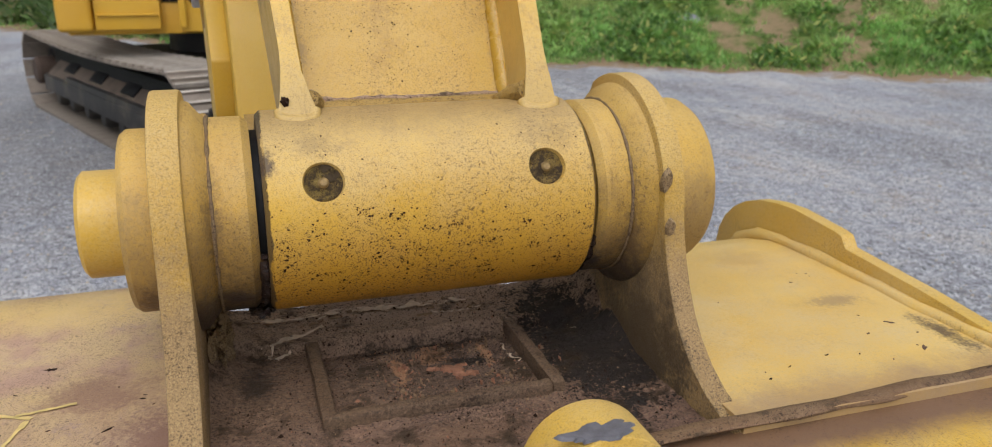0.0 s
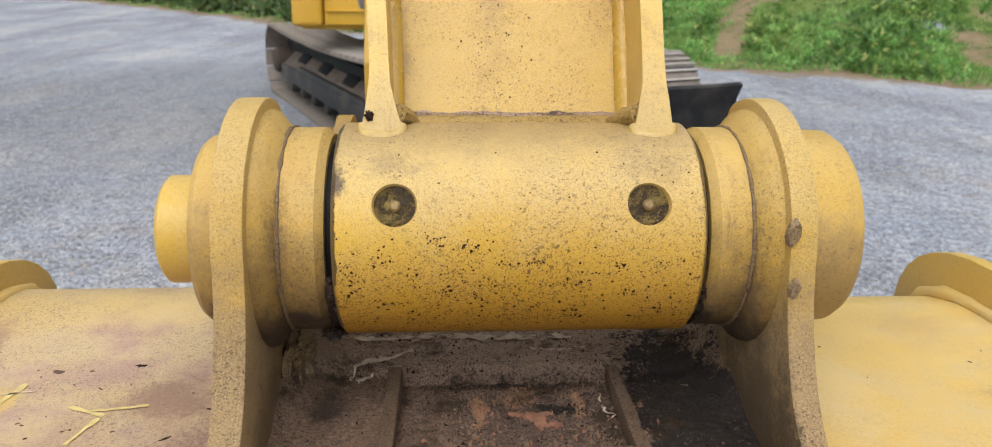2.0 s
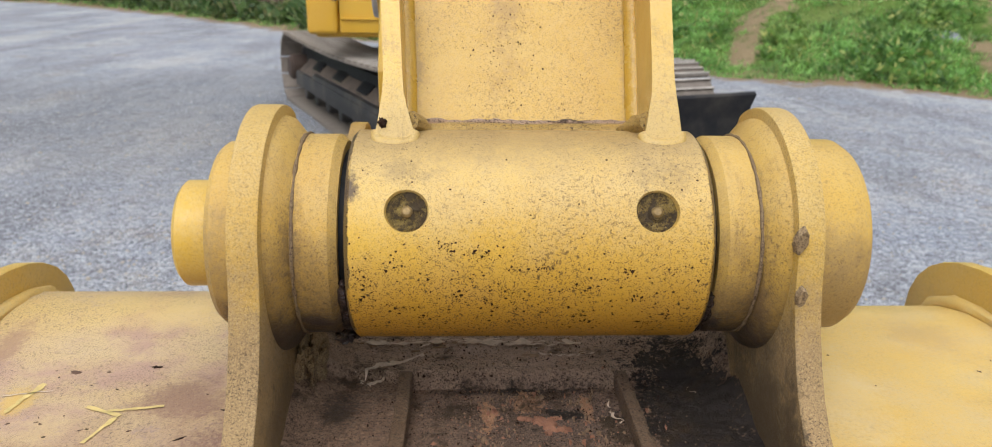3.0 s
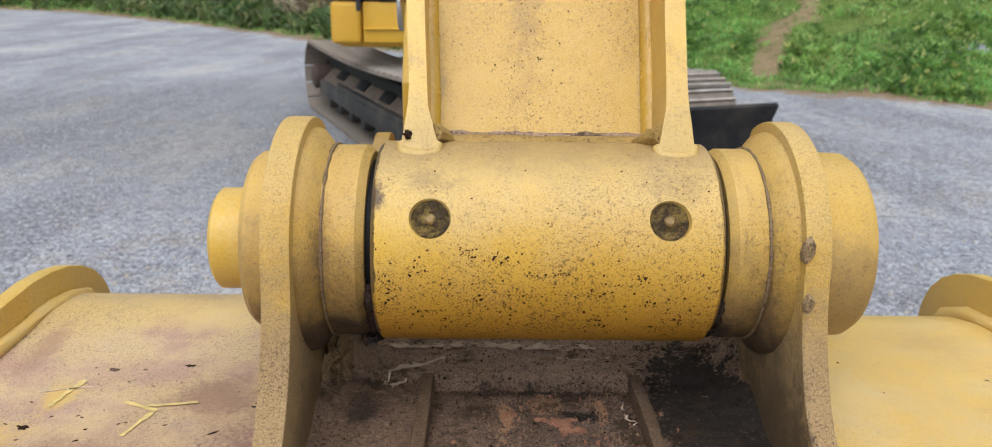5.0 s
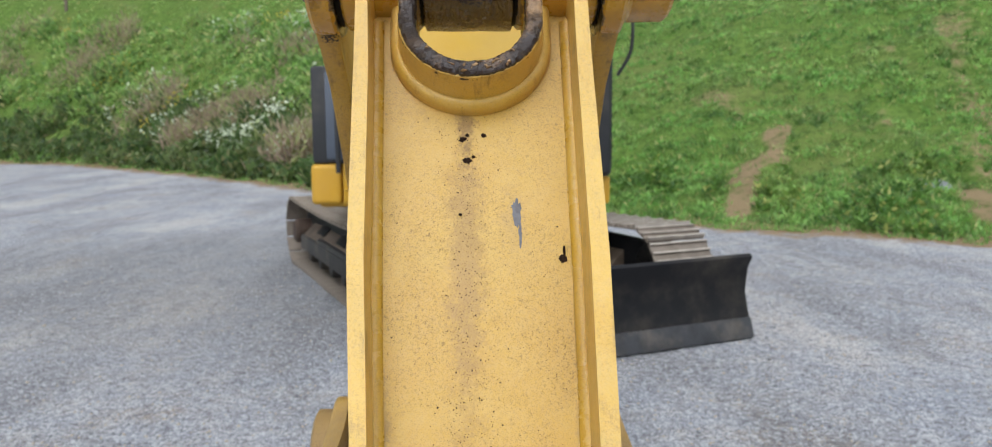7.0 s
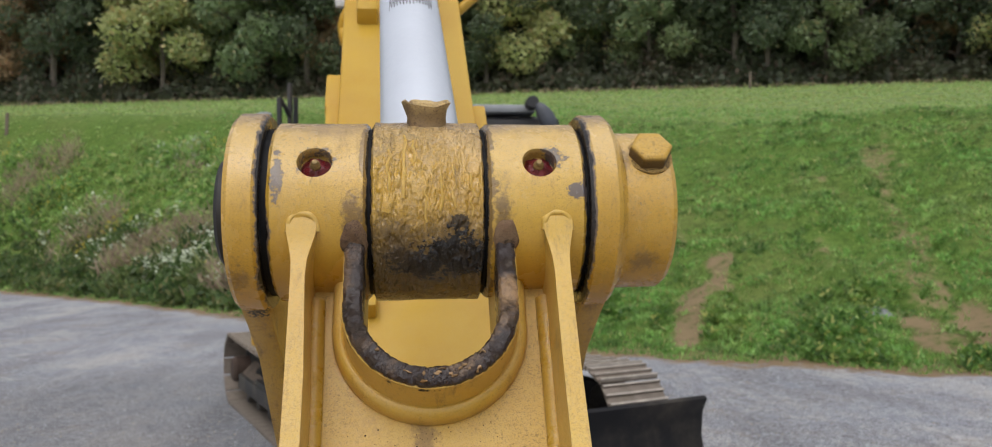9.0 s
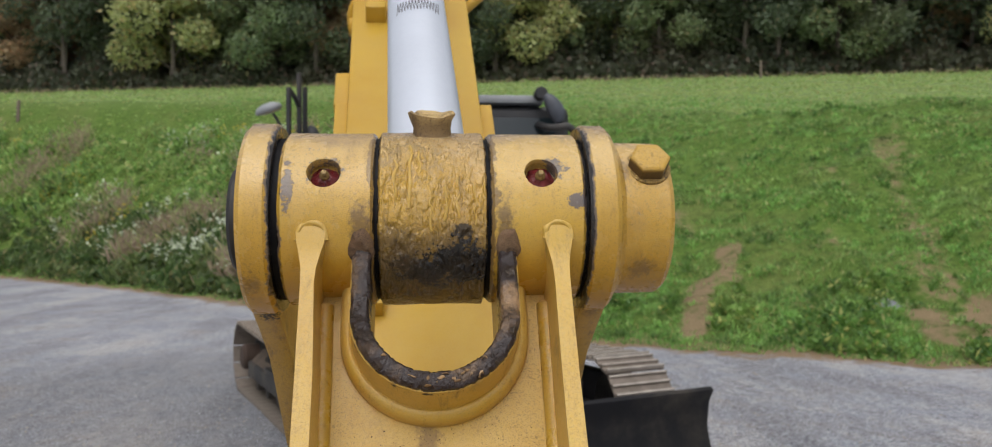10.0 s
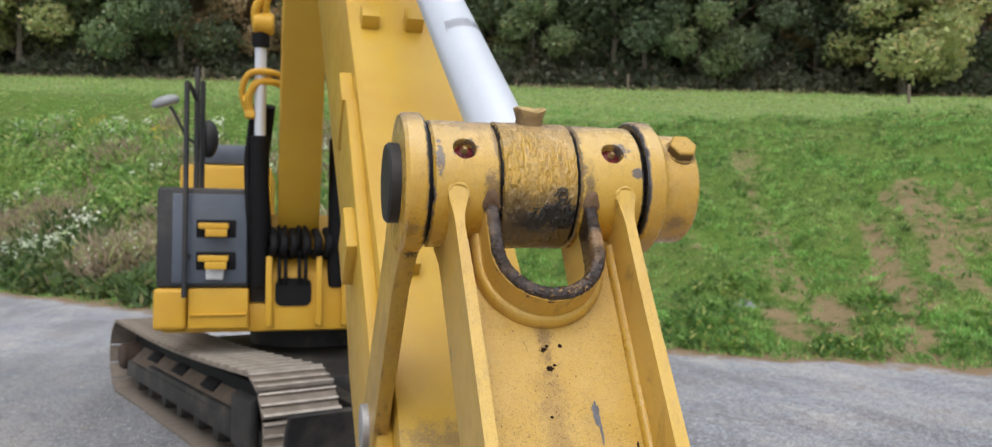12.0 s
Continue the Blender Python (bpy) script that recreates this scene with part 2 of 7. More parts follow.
def painted(name, base=YELLOW, dust=0.35, specks=0.5, grime=0.0, grime_scale=12, chips=0.0, rust=0.0, gloss=0.42, bump=0.35, size=1.0, cracks=0.0, stains=(), rust_tone=(0.20, 0.105, 0.06), sand=0.0, sand_scale=1150, sand_light=(0.46, 0.35, 0.20), sand_dark=(0.075, 0.050, 0.028), seams=(), spots=(), mottle=0.30, shine=0.36, settle=None, streaks=0.0):
    """Machine paint with dust, dark specks, greasy stains, chips to bare metal and rust where they are wanted.
    stains: (direction, from, to, spread, amount, colour), dirt or painted shading graded along a direction with a
    ragged edge.
    settle: (from, to, share), height over which specks thin out to a share; seams: (x, width, amount, colour), grease
    squeezed out of a joint; spots: (centre, half-lengths, amount, colour)."""
    m, nt, b = shader(name)
    v = coords(nt)
    big = noise_at(nt, v, 5 / size, 5)
    mid = noise_at(nt, v, 24 / size, 6, 0.65)
    patchy = noise_at(nt, v, 11 / size, 4, 0.6)
    fine = noise_at(nt, v, 420 / size, 3, 0.7)
    col = mix(nt, ramp(nt, big, 0.35, 0.7), base, tuple(c * k for c, k in zip(base, (0.90, 0.84, 0.72))))
    col = mix(nt, calc(nt, "MULTIPLY", ramp(nt, calc(nt, "ADD", calc(nt, "MULTIPLY", mid, 0.6), calc(nt, "MULTIPLY", fine, 0.4)), 0.36, 0.68), dust), col, DUST)
    grain = noise_at(nt, v, 1100 / size, 2, 0.8)
    col = mix(nt, ramp(nt, grain, 0.48, 0.74, 0, 0.65 * min(1.0, specks + 0.15)), col, tuple(c * 0.42 for c in base))
    height = calc(nt, "ADD", calc(nt, "MULTIPLY", fine, 0.5), calc(nt, "MULTIPLY", grain, 0.3))
    rough_out = ramp(nt, mid, 0.3, 0.7, gloss - 0.06, gloss + 0.14)
    if rust:
        stain = ramp(nt, noise_at(nt, v, 9 / size, 8, 0.68), 0.64 - 0.2 * rust, 0.80 - 0.2 * rust, 0, min(1, rust + 0.2))
        col = mix(nt, stain, col, rust_tone)
    for direction, lo, hi, spread, amount, tone in stains:
        ragged = calc(nt, "ADD", across(nt, direction), calc(nt, "MULTIPLY", calc(nt, "SUBTRACT", noise_at(nt, v, 26 / size, 8, 0.72), 0.5), spread))
        ragged = calc(nt, "ADD", ragged, calc(nt, "MULTIPLY", calc(nt, "SUBTRACT", fine, 0.5), spread * 0.35))
        stain = ramp(nt, ragged, lo, hi, 0, amount)
        col = mix(nt, stain, col, tone)
        height = calc(nt, "ADD", height, calc(nt, "MULTIPLY", stain, 0.5))
    if specks:
        warp = nt.nodes.new("ShaderNodeVectorMath")
        warp.operation = "MULTIPLY_ADD"
        nt.links.new(node(nt, "TexNoise", Vector=v, Scale=260 / size, Detail=3).outputs["Color"], warp.inputs[0])
        warp.inputs[1].default_value = (0.005 * size,) * 3
        nt.links.new(v, warp.inputs[2])
        amount = specks
        if settle:
            amount = calc(nt, "MULTIPLY", ramp(nt, across(nt, (0, 0, 1)), settle[0], settle[1], settle[2], 1.0), specks)
        for scale, detail, lo, cover, strength in ((1000, 1, 0.600, 0.42, 0.85), (430, 2, 0.625, 0.46, 1.0), (170, 4, 0.665, 0.52, 1.0)):
            blot = noise_at(nt, warp.outputs[0], scale / size, detail, 0.6)
            blot = calc(nt, "ADD", blot, calc(nt, "MULTIPLY", calc(nt, "SUBTRACT", patchy, cover), 0.16))
            dot = calc(nt, "MULTIPLY", ramp(nt, blot, lo, lo + 0.035), ramp(nt, patchy, cover - 0.14, cover + 0.10, 0.15, 1.0))
            dot = calc(nt, "MULTIPLY", dot, calc(nt, "MULTIPLY", amount, strength))
            col = mix(nt, dot, col, SPECK)
            height = calc(nt, "ADD", height, calc(nt, "MULTIPLY", dot, 0.8))
    if streaks:
        sv = coords(nt, (1.0, 0.22, 0.22))
        run = calc(nt, "ADD", calc(nt, "MULTIPLY", noise_at(nt, sv, 130 / size, 5, 0.7), 0.7), calc(nt, "MULTIPLY", noise_at(nt, v, 19 / size, 4, 0.6), 0.45))
        run = calc(nt, "ADD", run, calc(nt, "MULTIPLY", calc(nt, "SUBTRACT", grain, 0.5), 0.25))
        col = mix(nt, ramp(nt, run, 0.60, 0.74, 0, streaks), col, (0.115, 0.068, 0.032))
        col = mix(nt, ramp(nt, run, 0.70, 0.76, 0, streaks), col, (0.026, 0.017, 0.013))
    if mottle:
        worn = calc(nt, "ADD", calc(nt, "MULTIPLY", noise_at(nt, v, 30 / size, 9, 0.75), 0.75), calc(nt, "MULTIPLY", noise_at(nt, v, 360 / size, 4, 0.7), 0.55))
        worn = ramp(nt, worn, 0.66, 0.90, 0, mottle)
        col = mix(nt, worn, col, tuple(c * k for c, k in zip(base, (0.36, 0.33, 0.9))))
    if sand:
        grit = noise_at(nt, v, sand_scale / size, 3, 0.8)
        col = mix(nt, ramp(nt, grit, 0.48, 0.34, 0, 0.7 * sand), col, sand_dark)
        col = mix(nt, ramp(nt, grit, 0.55, 0.70, 0, 0.7 * sand), col, sand_light)
        height = calc(nt, "ADD", height, calc(nt, "MULTIPLY", grit, 1.2 * sand))
    for x, width, amount, tone in seams:
        off = calc(nt, "ABSOLUTE", calc(nt, "SUBTRACT", across(nt, (1, 0, 0)), x))
        near = calc(nt, "MAXIMUM", calc(nt, "SUBTRACT", 1.0, calc(nt, "MULTIPLY", off, 1 / width)), -0.6)
        ragged = calc(nt, "ADD", calc(nt, "MULTIPLY", near, 0.5), noise_at(nt, v, 34 / size, 9, 0.72))
        smear = ramp(nt, ragged, 0.78, 0.83, 0, amount)
        col = mix(nt, smear, col, tone)
        height = calc(nt, "ADD", height, calc(nt, "MULTIPLY", smear, 0.8))
    for centre, half, amount, tone in spots:
        place = nt.nodes.new("ShaderNodeVectorMath")
        place.operation = "SUBTRACT"
        nt.links.new(nt.nodes.new("ShaderNodeNewGeometry").outputs["Position"], place.inputs[0])
        place.inputs[1].default_value = centre
        shrink = nt.nodes.new("ShaderNodeVectorMath")
        shrink.operation = "DIVIDE"
        nt.links.new(place.outputs[0], shrink.inputs[0])
        shrink.inputs[1].default_value = half
        size_of = nt.nodes.new("ShaderNodeVectorMath")
        size_of.operation = "LENGTH"
        nt.links.new(shrink.outputs[0], size_of.inputs[0])
        near = calc(nt, "MAXIMUM", calc(nt, "SUBTRACT", 1.0, size_of.outputs["Value"]), -0.6)
        ragged = calc(nt, "ADD", calc(nt, "MULTIPLY", near, 0.45), calc(nt, "MULTIPLY", noise_at(nt, v, 55 / size, 9, 0.75), 0.75))
        ragged = calc(nt, "ADD", ragged, calc(nt, "MULTIPLY", noise_at(nt, v, 330 / size, 4, 0.7), 0.55))
        crisp = max(tone) < 0.02 or tone in (STEEL, CLAY)
        smear = ramp(nt, ragged, 0.83 if crisp else 0.74, 0.88 if crisp else 1.02, 0, amount)
        col = mix(nt, smear, col, tone)
        height = calc(nt, "ADD", height, calc(nt, "MULTIPLY", smear, 0.6))
    if cracks:
        cv = coords(nt, (1.0, 0.45, 0.45))
        ridge = calc(nt, "ABSOLUTE", calc(nt, "SUBTRACT", noise_at(nt, cv, 70 / size, 3, 0.6), 0.5))
        line = ramp(nt, ridge, 0.045, 0.010)
        area = ramp(nt, patchy, 0.36, 0.55)
        col = mix(nt, calc(nt, "MULTIPLY", calc(nt, "MULTIPLY", line, area), cracks), col, (0.085, 0.055, 0.028))
        height = calc(nt, "ADD", height, calc(nt, "MULTIPLY", ramp(nt, ridge, 0.0, 0.13), 1.9))
    if chips:
        spot = ramp(nt, calc(nt, "ADD", noise_at(nt, v, 46 / size, 6, 0.66), calc(nt, "MULTIPLY", big, 0.35)), 0.90 - chips, 0.925 - chips)
        spot = calc(nt, "MULTIPLY", spot, ramp(nt, noise_at(nt, v, 7 / size, 3), 0.44, 0.56))
        col = mix(nt, spot, col, (0.085, 0.070, 0.072))
        height = calc(nt, "SUBTRACT", height, calc(nt, "MULTIPLY", spot, 0.7))
    if grime:
        stain = ramp(nt, calc(nt, "ADD", noise_at(nt, v, grime_scale / size, 8, 0.7), calc(nt, "MULTIPLY", mid, 0.3)), 0.92 - 0.5 * grime, 1.06 - 0.5 * grime, 0, 0.92)
        col = mix(nt, stain, col, GRIME)
        height = calc(nt, "ADD", height, calc(nt, "MULTIPLY", stain, 0.6))
    b.inputs["Specular IOR Level"].default_value = shine
    nt.links.new(col, b.inputs["Base Color"])
    nt.links.new(rough_out, b.inputs["Roughness"])
    relief(nt, b, height, bump, 0.0012 * size)
    return m


def plain(name, base, rough_value=0.5, metal=0.0, vary=0.25, scale=14, bump=0.2, dust=0.0, fine_scale=180, shine=0.5):
    m, nt, b = shader(name, rough_value, metal)
    b.inputs["Specular IOR Level"].default_value = shine
    v = coords(nt)
    n1 = noise_at(nt, v, scale, 6, 0.6)
    n2 = noise_at(nt, v, fine_scale, 3, 0.6)
    col = mix(nt, ramp(nt, n1, 0.3, 0.75), base, tuple(c * (1 - vary) for c in base))
    if dust:
        col = mix(nt, ramp(nt, noise_at(nt, v, scale * 0.6, 6, 0.65), 0.45, 0.75, 0, dust), col, (0.30, 0.25, 0.18))
    nt.links.new(col, b.inputs["Base Color"])
    nt.links.new(ramp(nt, n2, 0.2, 0.8, rough_value - 0.08, rough_value + 0.1), b.inputs["Roughness"])
    relief(nt, b, calc(nt, "ADD", n1, calc(nt, "MULTIPLY", n2, 0.5)), bump, 0.002)
    return m


UP, ALONG = (0, 0, 1), (0, 0.520, 0.854)
TAR, BROWN, STEEL, CLAY = (0.009, 0.007, 0.006), (0.085, 0.050, 0.032), (0.095, 0.084, 0.092), (0.40, 0.215, 0.115)
# The lower orange band puts the boss's shaded underside into its paint colour.
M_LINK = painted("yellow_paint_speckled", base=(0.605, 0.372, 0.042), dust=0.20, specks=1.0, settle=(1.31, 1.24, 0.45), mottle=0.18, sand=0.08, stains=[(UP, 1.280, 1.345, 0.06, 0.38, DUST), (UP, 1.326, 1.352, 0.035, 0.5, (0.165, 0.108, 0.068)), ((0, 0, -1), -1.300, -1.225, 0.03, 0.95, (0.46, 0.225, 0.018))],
                 seams=[(-0.1122, 0.007, 0.85, (0.05, 0.035, 0.022)), (0.1102, 0.005, 0.8, (0.05, 0.035, 0.022))],
                 spots=[((-0.109, 0.000, 1.325), (0.010, 0.02, 0.018), 0.9, (0.06, 0.04, 0.03)), ((0.02, -0.004, 1.34), (0.07, 0.03, 0.014), 0.55, (0.55, 0.36, 0.10)), ((0.085, 0.0, 1.335), (0.03, 0.03, 0.02), 0.3, (0.09, 0.06, 0.04)), ((-0.075, 0.0, 1.335), (0.035, 0.03, 0.018), 0.3, (0.10, 0.065, 0.04))])
M_WEB = painted("yellow_paint_web", shine=0.5, base=(0.535, 0.335, 0.052), dust=0.20, specks=0.42, gloss=0.36, stains=[((0, -0.520, -0.854), -1.205, -1.182, 0.03, 0.9, (0.060, 0.040, 0.030)), ((0, 0.520, 0.854), 1.47, 1.56, 0.08, 0.30, (0.60, 0.40, 0.10))],
                spots=[((-0.012, 0.18, 1.50), (0.026, 0.16, 0.26), 0.5, (0.26, 0.15, 0.055)), ((-0.010, 0.26, 1.62), (0.012, 0.06, 0.09), 0.6, (0.15, 0.085, 0.035)), ((0.030, 0.20, 1.54), (0.022, 0.06, 0.09), 0.25, (0.30, 0.20, 0.09)), ((-0.078, 0.11, 1.38), (0.012, 0.06, 0.10), 0.5, (0.20, 0.13, 0.07)), ((0.078, 0.11, 1.37), (0.010, 0.05, 0.08), 0.45, (0.20, 0.13, 0.07))])
M_FILLET = painted("yellow_paint_fillet", base=(0.50, 0.30, 0.030), dust=0.10, specks=0.2, mottle=0.35, rust=0.3, rust_tone=(0.24, 0.14, 0.04), gloss=0.26, shine=0.6, bump=0.6)
M_FLANGE = painted("yellow_paint_flange", shine=0.55, mottle=0.36, base=(0.610, 0.392, 0.064), dust=0.26, specks=0.20, streaks=0.35, gloss=0.34, rust=0.26, rust_tone=(0.28, 0.17, 0.06), stains=[((0, 0, -1), -1.40, -1.345, 0.06, 0.6, (0.44, 0.31, 0.12))])
M_WELD = painted("dirty_weld", base=(0.44, 0.285, 0.075), dust=0.2, specks=1.0, grime=0.42, grime_scale=28, sand=0.3, bump=1.0)
SEAM_TOP = [(-0.131, 0.0105, 0.85, STEEL), (0.1185, 0.0085, 0.85, STEEL), (-0.0518, 0.013, 0.6, BROWN), (0.0385, 0.015, 0.7, BROWN), (-0.131, 0.0070, 0.97, TAR), (0.1185, 0.0052, 0.97, TAR), (-0.0518, 0.0042, 0.95, TAR), (0.0385, 0.0050, 0.95, TAR)]
# Downward orange stain: shade on the underside of the upper bosses, painted in.
M_LINK_TOP = painted("yellow_paint_chipped", shine=0.75, base=(0.610, 0.378, 0.050), dust=0.12, specks=0.30, streaks=0.16, gloss=0.22, bump=0.35, mottle=0.16, chips=0.05, rust=0.16, rust_tone=(0.26, 0.15, 0.06), stains=[(UP, 1.795, 1.850, 0.06, 0.45, (0.60, 0.47, 0.28)), (UP, 1.834, 1.858, 0.05, 0.65, (0.155, 0.115, 0.11)), ((0, 0, -1), -1.775, -1.735, 0.05, 0.6, (0.54, 0.29, 0.022))], seams=SEAM_TOP,
                     spots=[((-0.092, 0.297, 1.812), (0.024, 0.02, 0.022), 0.85, STEEL), ((-0.120, 0.295, 1.800), (0.009, 0.03, 0.040), 0.85, STEEL), ((-0.105, 0.29, 1.835), (0.020, 0.03, 0.010), 0.7, STEEL), ((0.0905, 0.300, 1.815), (0.018, 0.02, 0.018), 0.9, STEEL), ((0.108, 0.285, 1.790), (0.014, 0.02, 0.010), 0.9, STEEL),
                            ((0.050, 0.29, 1.77), (0.012, 0.03, 0.05), 0.75, BROWN), ((-0.064, 0.29, 1.77), (0.013, 0.03, 0.04), 0.7, BROWN), ((-0.150, 0.29, 1.72), (0.016, 0.03, 0.03), 0.6, BROWN), ((0.165, 0.30, 1.735), (0.025, 0.03, 0.016), 0.6, BROWN), ((0.1515, 0.31, 1.80), (0.008, 0.03, 0.04), 0.7, BROWN)])
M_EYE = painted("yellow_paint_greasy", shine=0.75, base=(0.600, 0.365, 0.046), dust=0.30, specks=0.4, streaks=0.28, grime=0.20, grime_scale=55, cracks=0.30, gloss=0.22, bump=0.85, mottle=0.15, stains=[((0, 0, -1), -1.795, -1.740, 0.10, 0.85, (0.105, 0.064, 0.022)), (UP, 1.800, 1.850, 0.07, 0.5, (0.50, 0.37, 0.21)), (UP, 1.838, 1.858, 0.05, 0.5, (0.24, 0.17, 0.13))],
                seams=[(-0.0518, 0.006, 0.95, TAR), (0.0385, 0.007, 0.95, TAR)],
                spots=[((0.016, 0.292, 1.740), (0.052, 0.04, 0.034), 1.0, TAR), ((0.020, 0.292, 1.740), (0.040, 0.03, 0.024), 1.0, TAR), ((-0.014, 0.2935, 1.734), (0.045, 0.03, 0.024), 0.95, TAR), ((0.018, 0.2885, 1.768), (0.016, 0.03, 0.010), 0.85, TAR), ((-0.03, 0.292, 1.748), (0.024, 0.03, 0.03), 0.5, (0.10, 0.06, 0.02))])
M_FITTING = painted("yellow_paint_torn", base=(0.62, 0.45, 0.19), dust=0.4, specks=0.7, streaks=0.5, mottle=0.3, gloss=0.4, bump=0.7, spots=[((0.008, 0.335, 1.890), (0.012, 0.03, 0.012), 0.9, TAR), ((-0.022, 0.33, 1.862), (0.010, 0.03, 0.022), 0.7, BROWN)], stains=[((0, 0, -1), -1.868, -1.850, 0.03, 0.8, (0.18, 0.11, 0.05))])
# Ear stains grow downward: dirt plus shade between the bosses, put into the colour.
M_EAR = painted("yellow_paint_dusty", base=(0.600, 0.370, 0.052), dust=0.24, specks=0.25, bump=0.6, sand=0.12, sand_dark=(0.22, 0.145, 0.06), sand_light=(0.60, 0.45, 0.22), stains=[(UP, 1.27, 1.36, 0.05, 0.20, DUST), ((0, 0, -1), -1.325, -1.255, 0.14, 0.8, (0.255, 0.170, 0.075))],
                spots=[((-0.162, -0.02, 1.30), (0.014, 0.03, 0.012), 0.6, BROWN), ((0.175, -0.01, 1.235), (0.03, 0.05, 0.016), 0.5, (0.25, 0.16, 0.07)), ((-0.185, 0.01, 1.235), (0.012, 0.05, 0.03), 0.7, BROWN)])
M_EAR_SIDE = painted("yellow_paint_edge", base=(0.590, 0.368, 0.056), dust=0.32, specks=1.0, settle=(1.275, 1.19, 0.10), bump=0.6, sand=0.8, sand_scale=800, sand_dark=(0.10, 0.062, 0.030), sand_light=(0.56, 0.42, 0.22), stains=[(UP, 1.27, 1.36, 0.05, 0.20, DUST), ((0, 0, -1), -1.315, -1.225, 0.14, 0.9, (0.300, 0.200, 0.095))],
                     # Inner-face spots mix mud with painted shade behind the boss.
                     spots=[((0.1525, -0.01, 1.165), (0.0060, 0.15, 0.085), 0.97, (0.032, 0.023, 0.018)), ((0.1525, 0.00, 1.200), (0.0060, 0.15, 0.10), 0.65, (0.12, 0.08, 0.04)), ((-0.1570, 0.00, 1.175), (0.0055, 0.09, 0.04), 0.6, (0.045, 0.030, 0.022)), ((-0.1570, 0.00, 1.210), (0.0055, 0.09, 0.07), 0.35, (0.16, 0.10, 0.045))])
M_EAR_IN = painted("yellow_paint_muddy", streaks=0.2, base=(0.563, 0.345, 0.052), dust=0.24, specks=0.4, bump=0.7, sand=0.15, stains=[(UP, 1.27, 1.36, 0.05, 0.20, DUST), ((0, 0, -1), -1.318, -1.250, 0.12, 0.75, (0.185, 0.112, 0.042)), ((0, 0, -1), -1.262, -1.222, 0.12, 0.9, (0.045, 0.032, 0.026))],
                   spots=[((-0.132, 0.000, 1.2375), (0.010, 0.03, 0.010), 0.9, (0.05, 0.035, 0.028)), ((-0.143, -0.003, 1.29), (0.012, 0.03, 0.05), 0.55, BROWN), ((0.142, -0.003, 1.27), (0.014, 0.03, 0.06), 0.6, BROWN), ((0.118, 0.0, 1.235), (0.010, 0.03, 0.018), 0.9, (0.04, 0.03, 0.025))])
M_SHELL = painted("yellow_paint_worn", base=(0.68, 0.47, 0.135), dust=0.55, specks=0.12, rust=0.16, rust_tone=(0.44, 0.29, 0.13), stains=[((-0.5, -0.87, 0), 0.185, 0.28, 0.16, 0.7, (0.30, 0.18, 0.11)), ((0, -1, 0), 0.085, 0.125, 0.05, 0.6, (0.24, 0.145, 0.095))],
                  spots=[((0.386, -0.065, 1.172), (0.017, 0.055, 0.05), 0.9, (0.075, 0.05, 0.036)), ((0.345, 0.01, 1.172), (0.04, 0.02, 0.05), 0.6, (0.26, 0.18, 0.10)), ((0.33, 0.12, 1.17), (0.05, 0.05, 0.05), 0.3, (0.40, 0.28, 0.17)), ((0.22, 0.02, 1.17), (0.05, 0.10, 0.05), 0.35, (0.66, 0.52, 0.27))])
M_SHELL_TAN = painted("yellow_paint_tan_dust", base=(0.60, 0.45, 0.255), dust=0.30, specks=0.5, rust=0.80, rust_tone=(0.45, 0.295, 0.215), sand=0.18, mottle=0.45, stains=[(UP, 1.174, 1.182, 0.01, 0.55, (0.66, 0.46, 0.13)), ((0.25, -0.97, 0), -0.13, 0.02, 0.26, 0.7, (0.36, 0.23, 0.17))],
                      spots=[((-0.228, 0.024, 1.173), (0.055, 0.045, 0.05), 0.7, (0.235, 0.130, 0.095)), ((-0.185, -0.05, 1.173), (0.05, 0.07, 0.05), 0.8, (0.20, 0.11, 0.085)), ((-0.337, 0.02, 1.173), (0.018, 0.034, 0.05), 0.8, (0.60, 0.40, 0.11)), ((-0.37, -0.03, 1.173), (0.06, 0.03, 0.05), 0.7, (0.58, 0.38, 0.10)), ((-0.30, -0.06, 1.173), (0.07, 0.04, 0.05), 0.7, (0.27, 0.155, 0.11)), ((-0.385, 0.10, 1.173), (0.02, 0.07, 0.05), 0.7, (0.33, 0.20, 0.13))])
M_WRAP = painted("yellow_paint_wrapper", dust=0.35, specks=0.45, rust=0.25, rust_tone=(0.30, 0.18, 0.08), stains=[((0, 1, 0), -0.178, -0.150, 0.03, 0.9, (0.125, 0.066, 0.050))])
M_RIM = painted("yellow_paint_rim", base=(0.610, 0.400, 0.075), dust=0.36, specks=0.22, bump=0.4, rust=0.2, rust_tone=(0.30, 0.18, 0.07))
M_SHELL_DIRTY = painted("yellow_paint_rusted", dust=0.5, specks=0.6, rust=0.9)
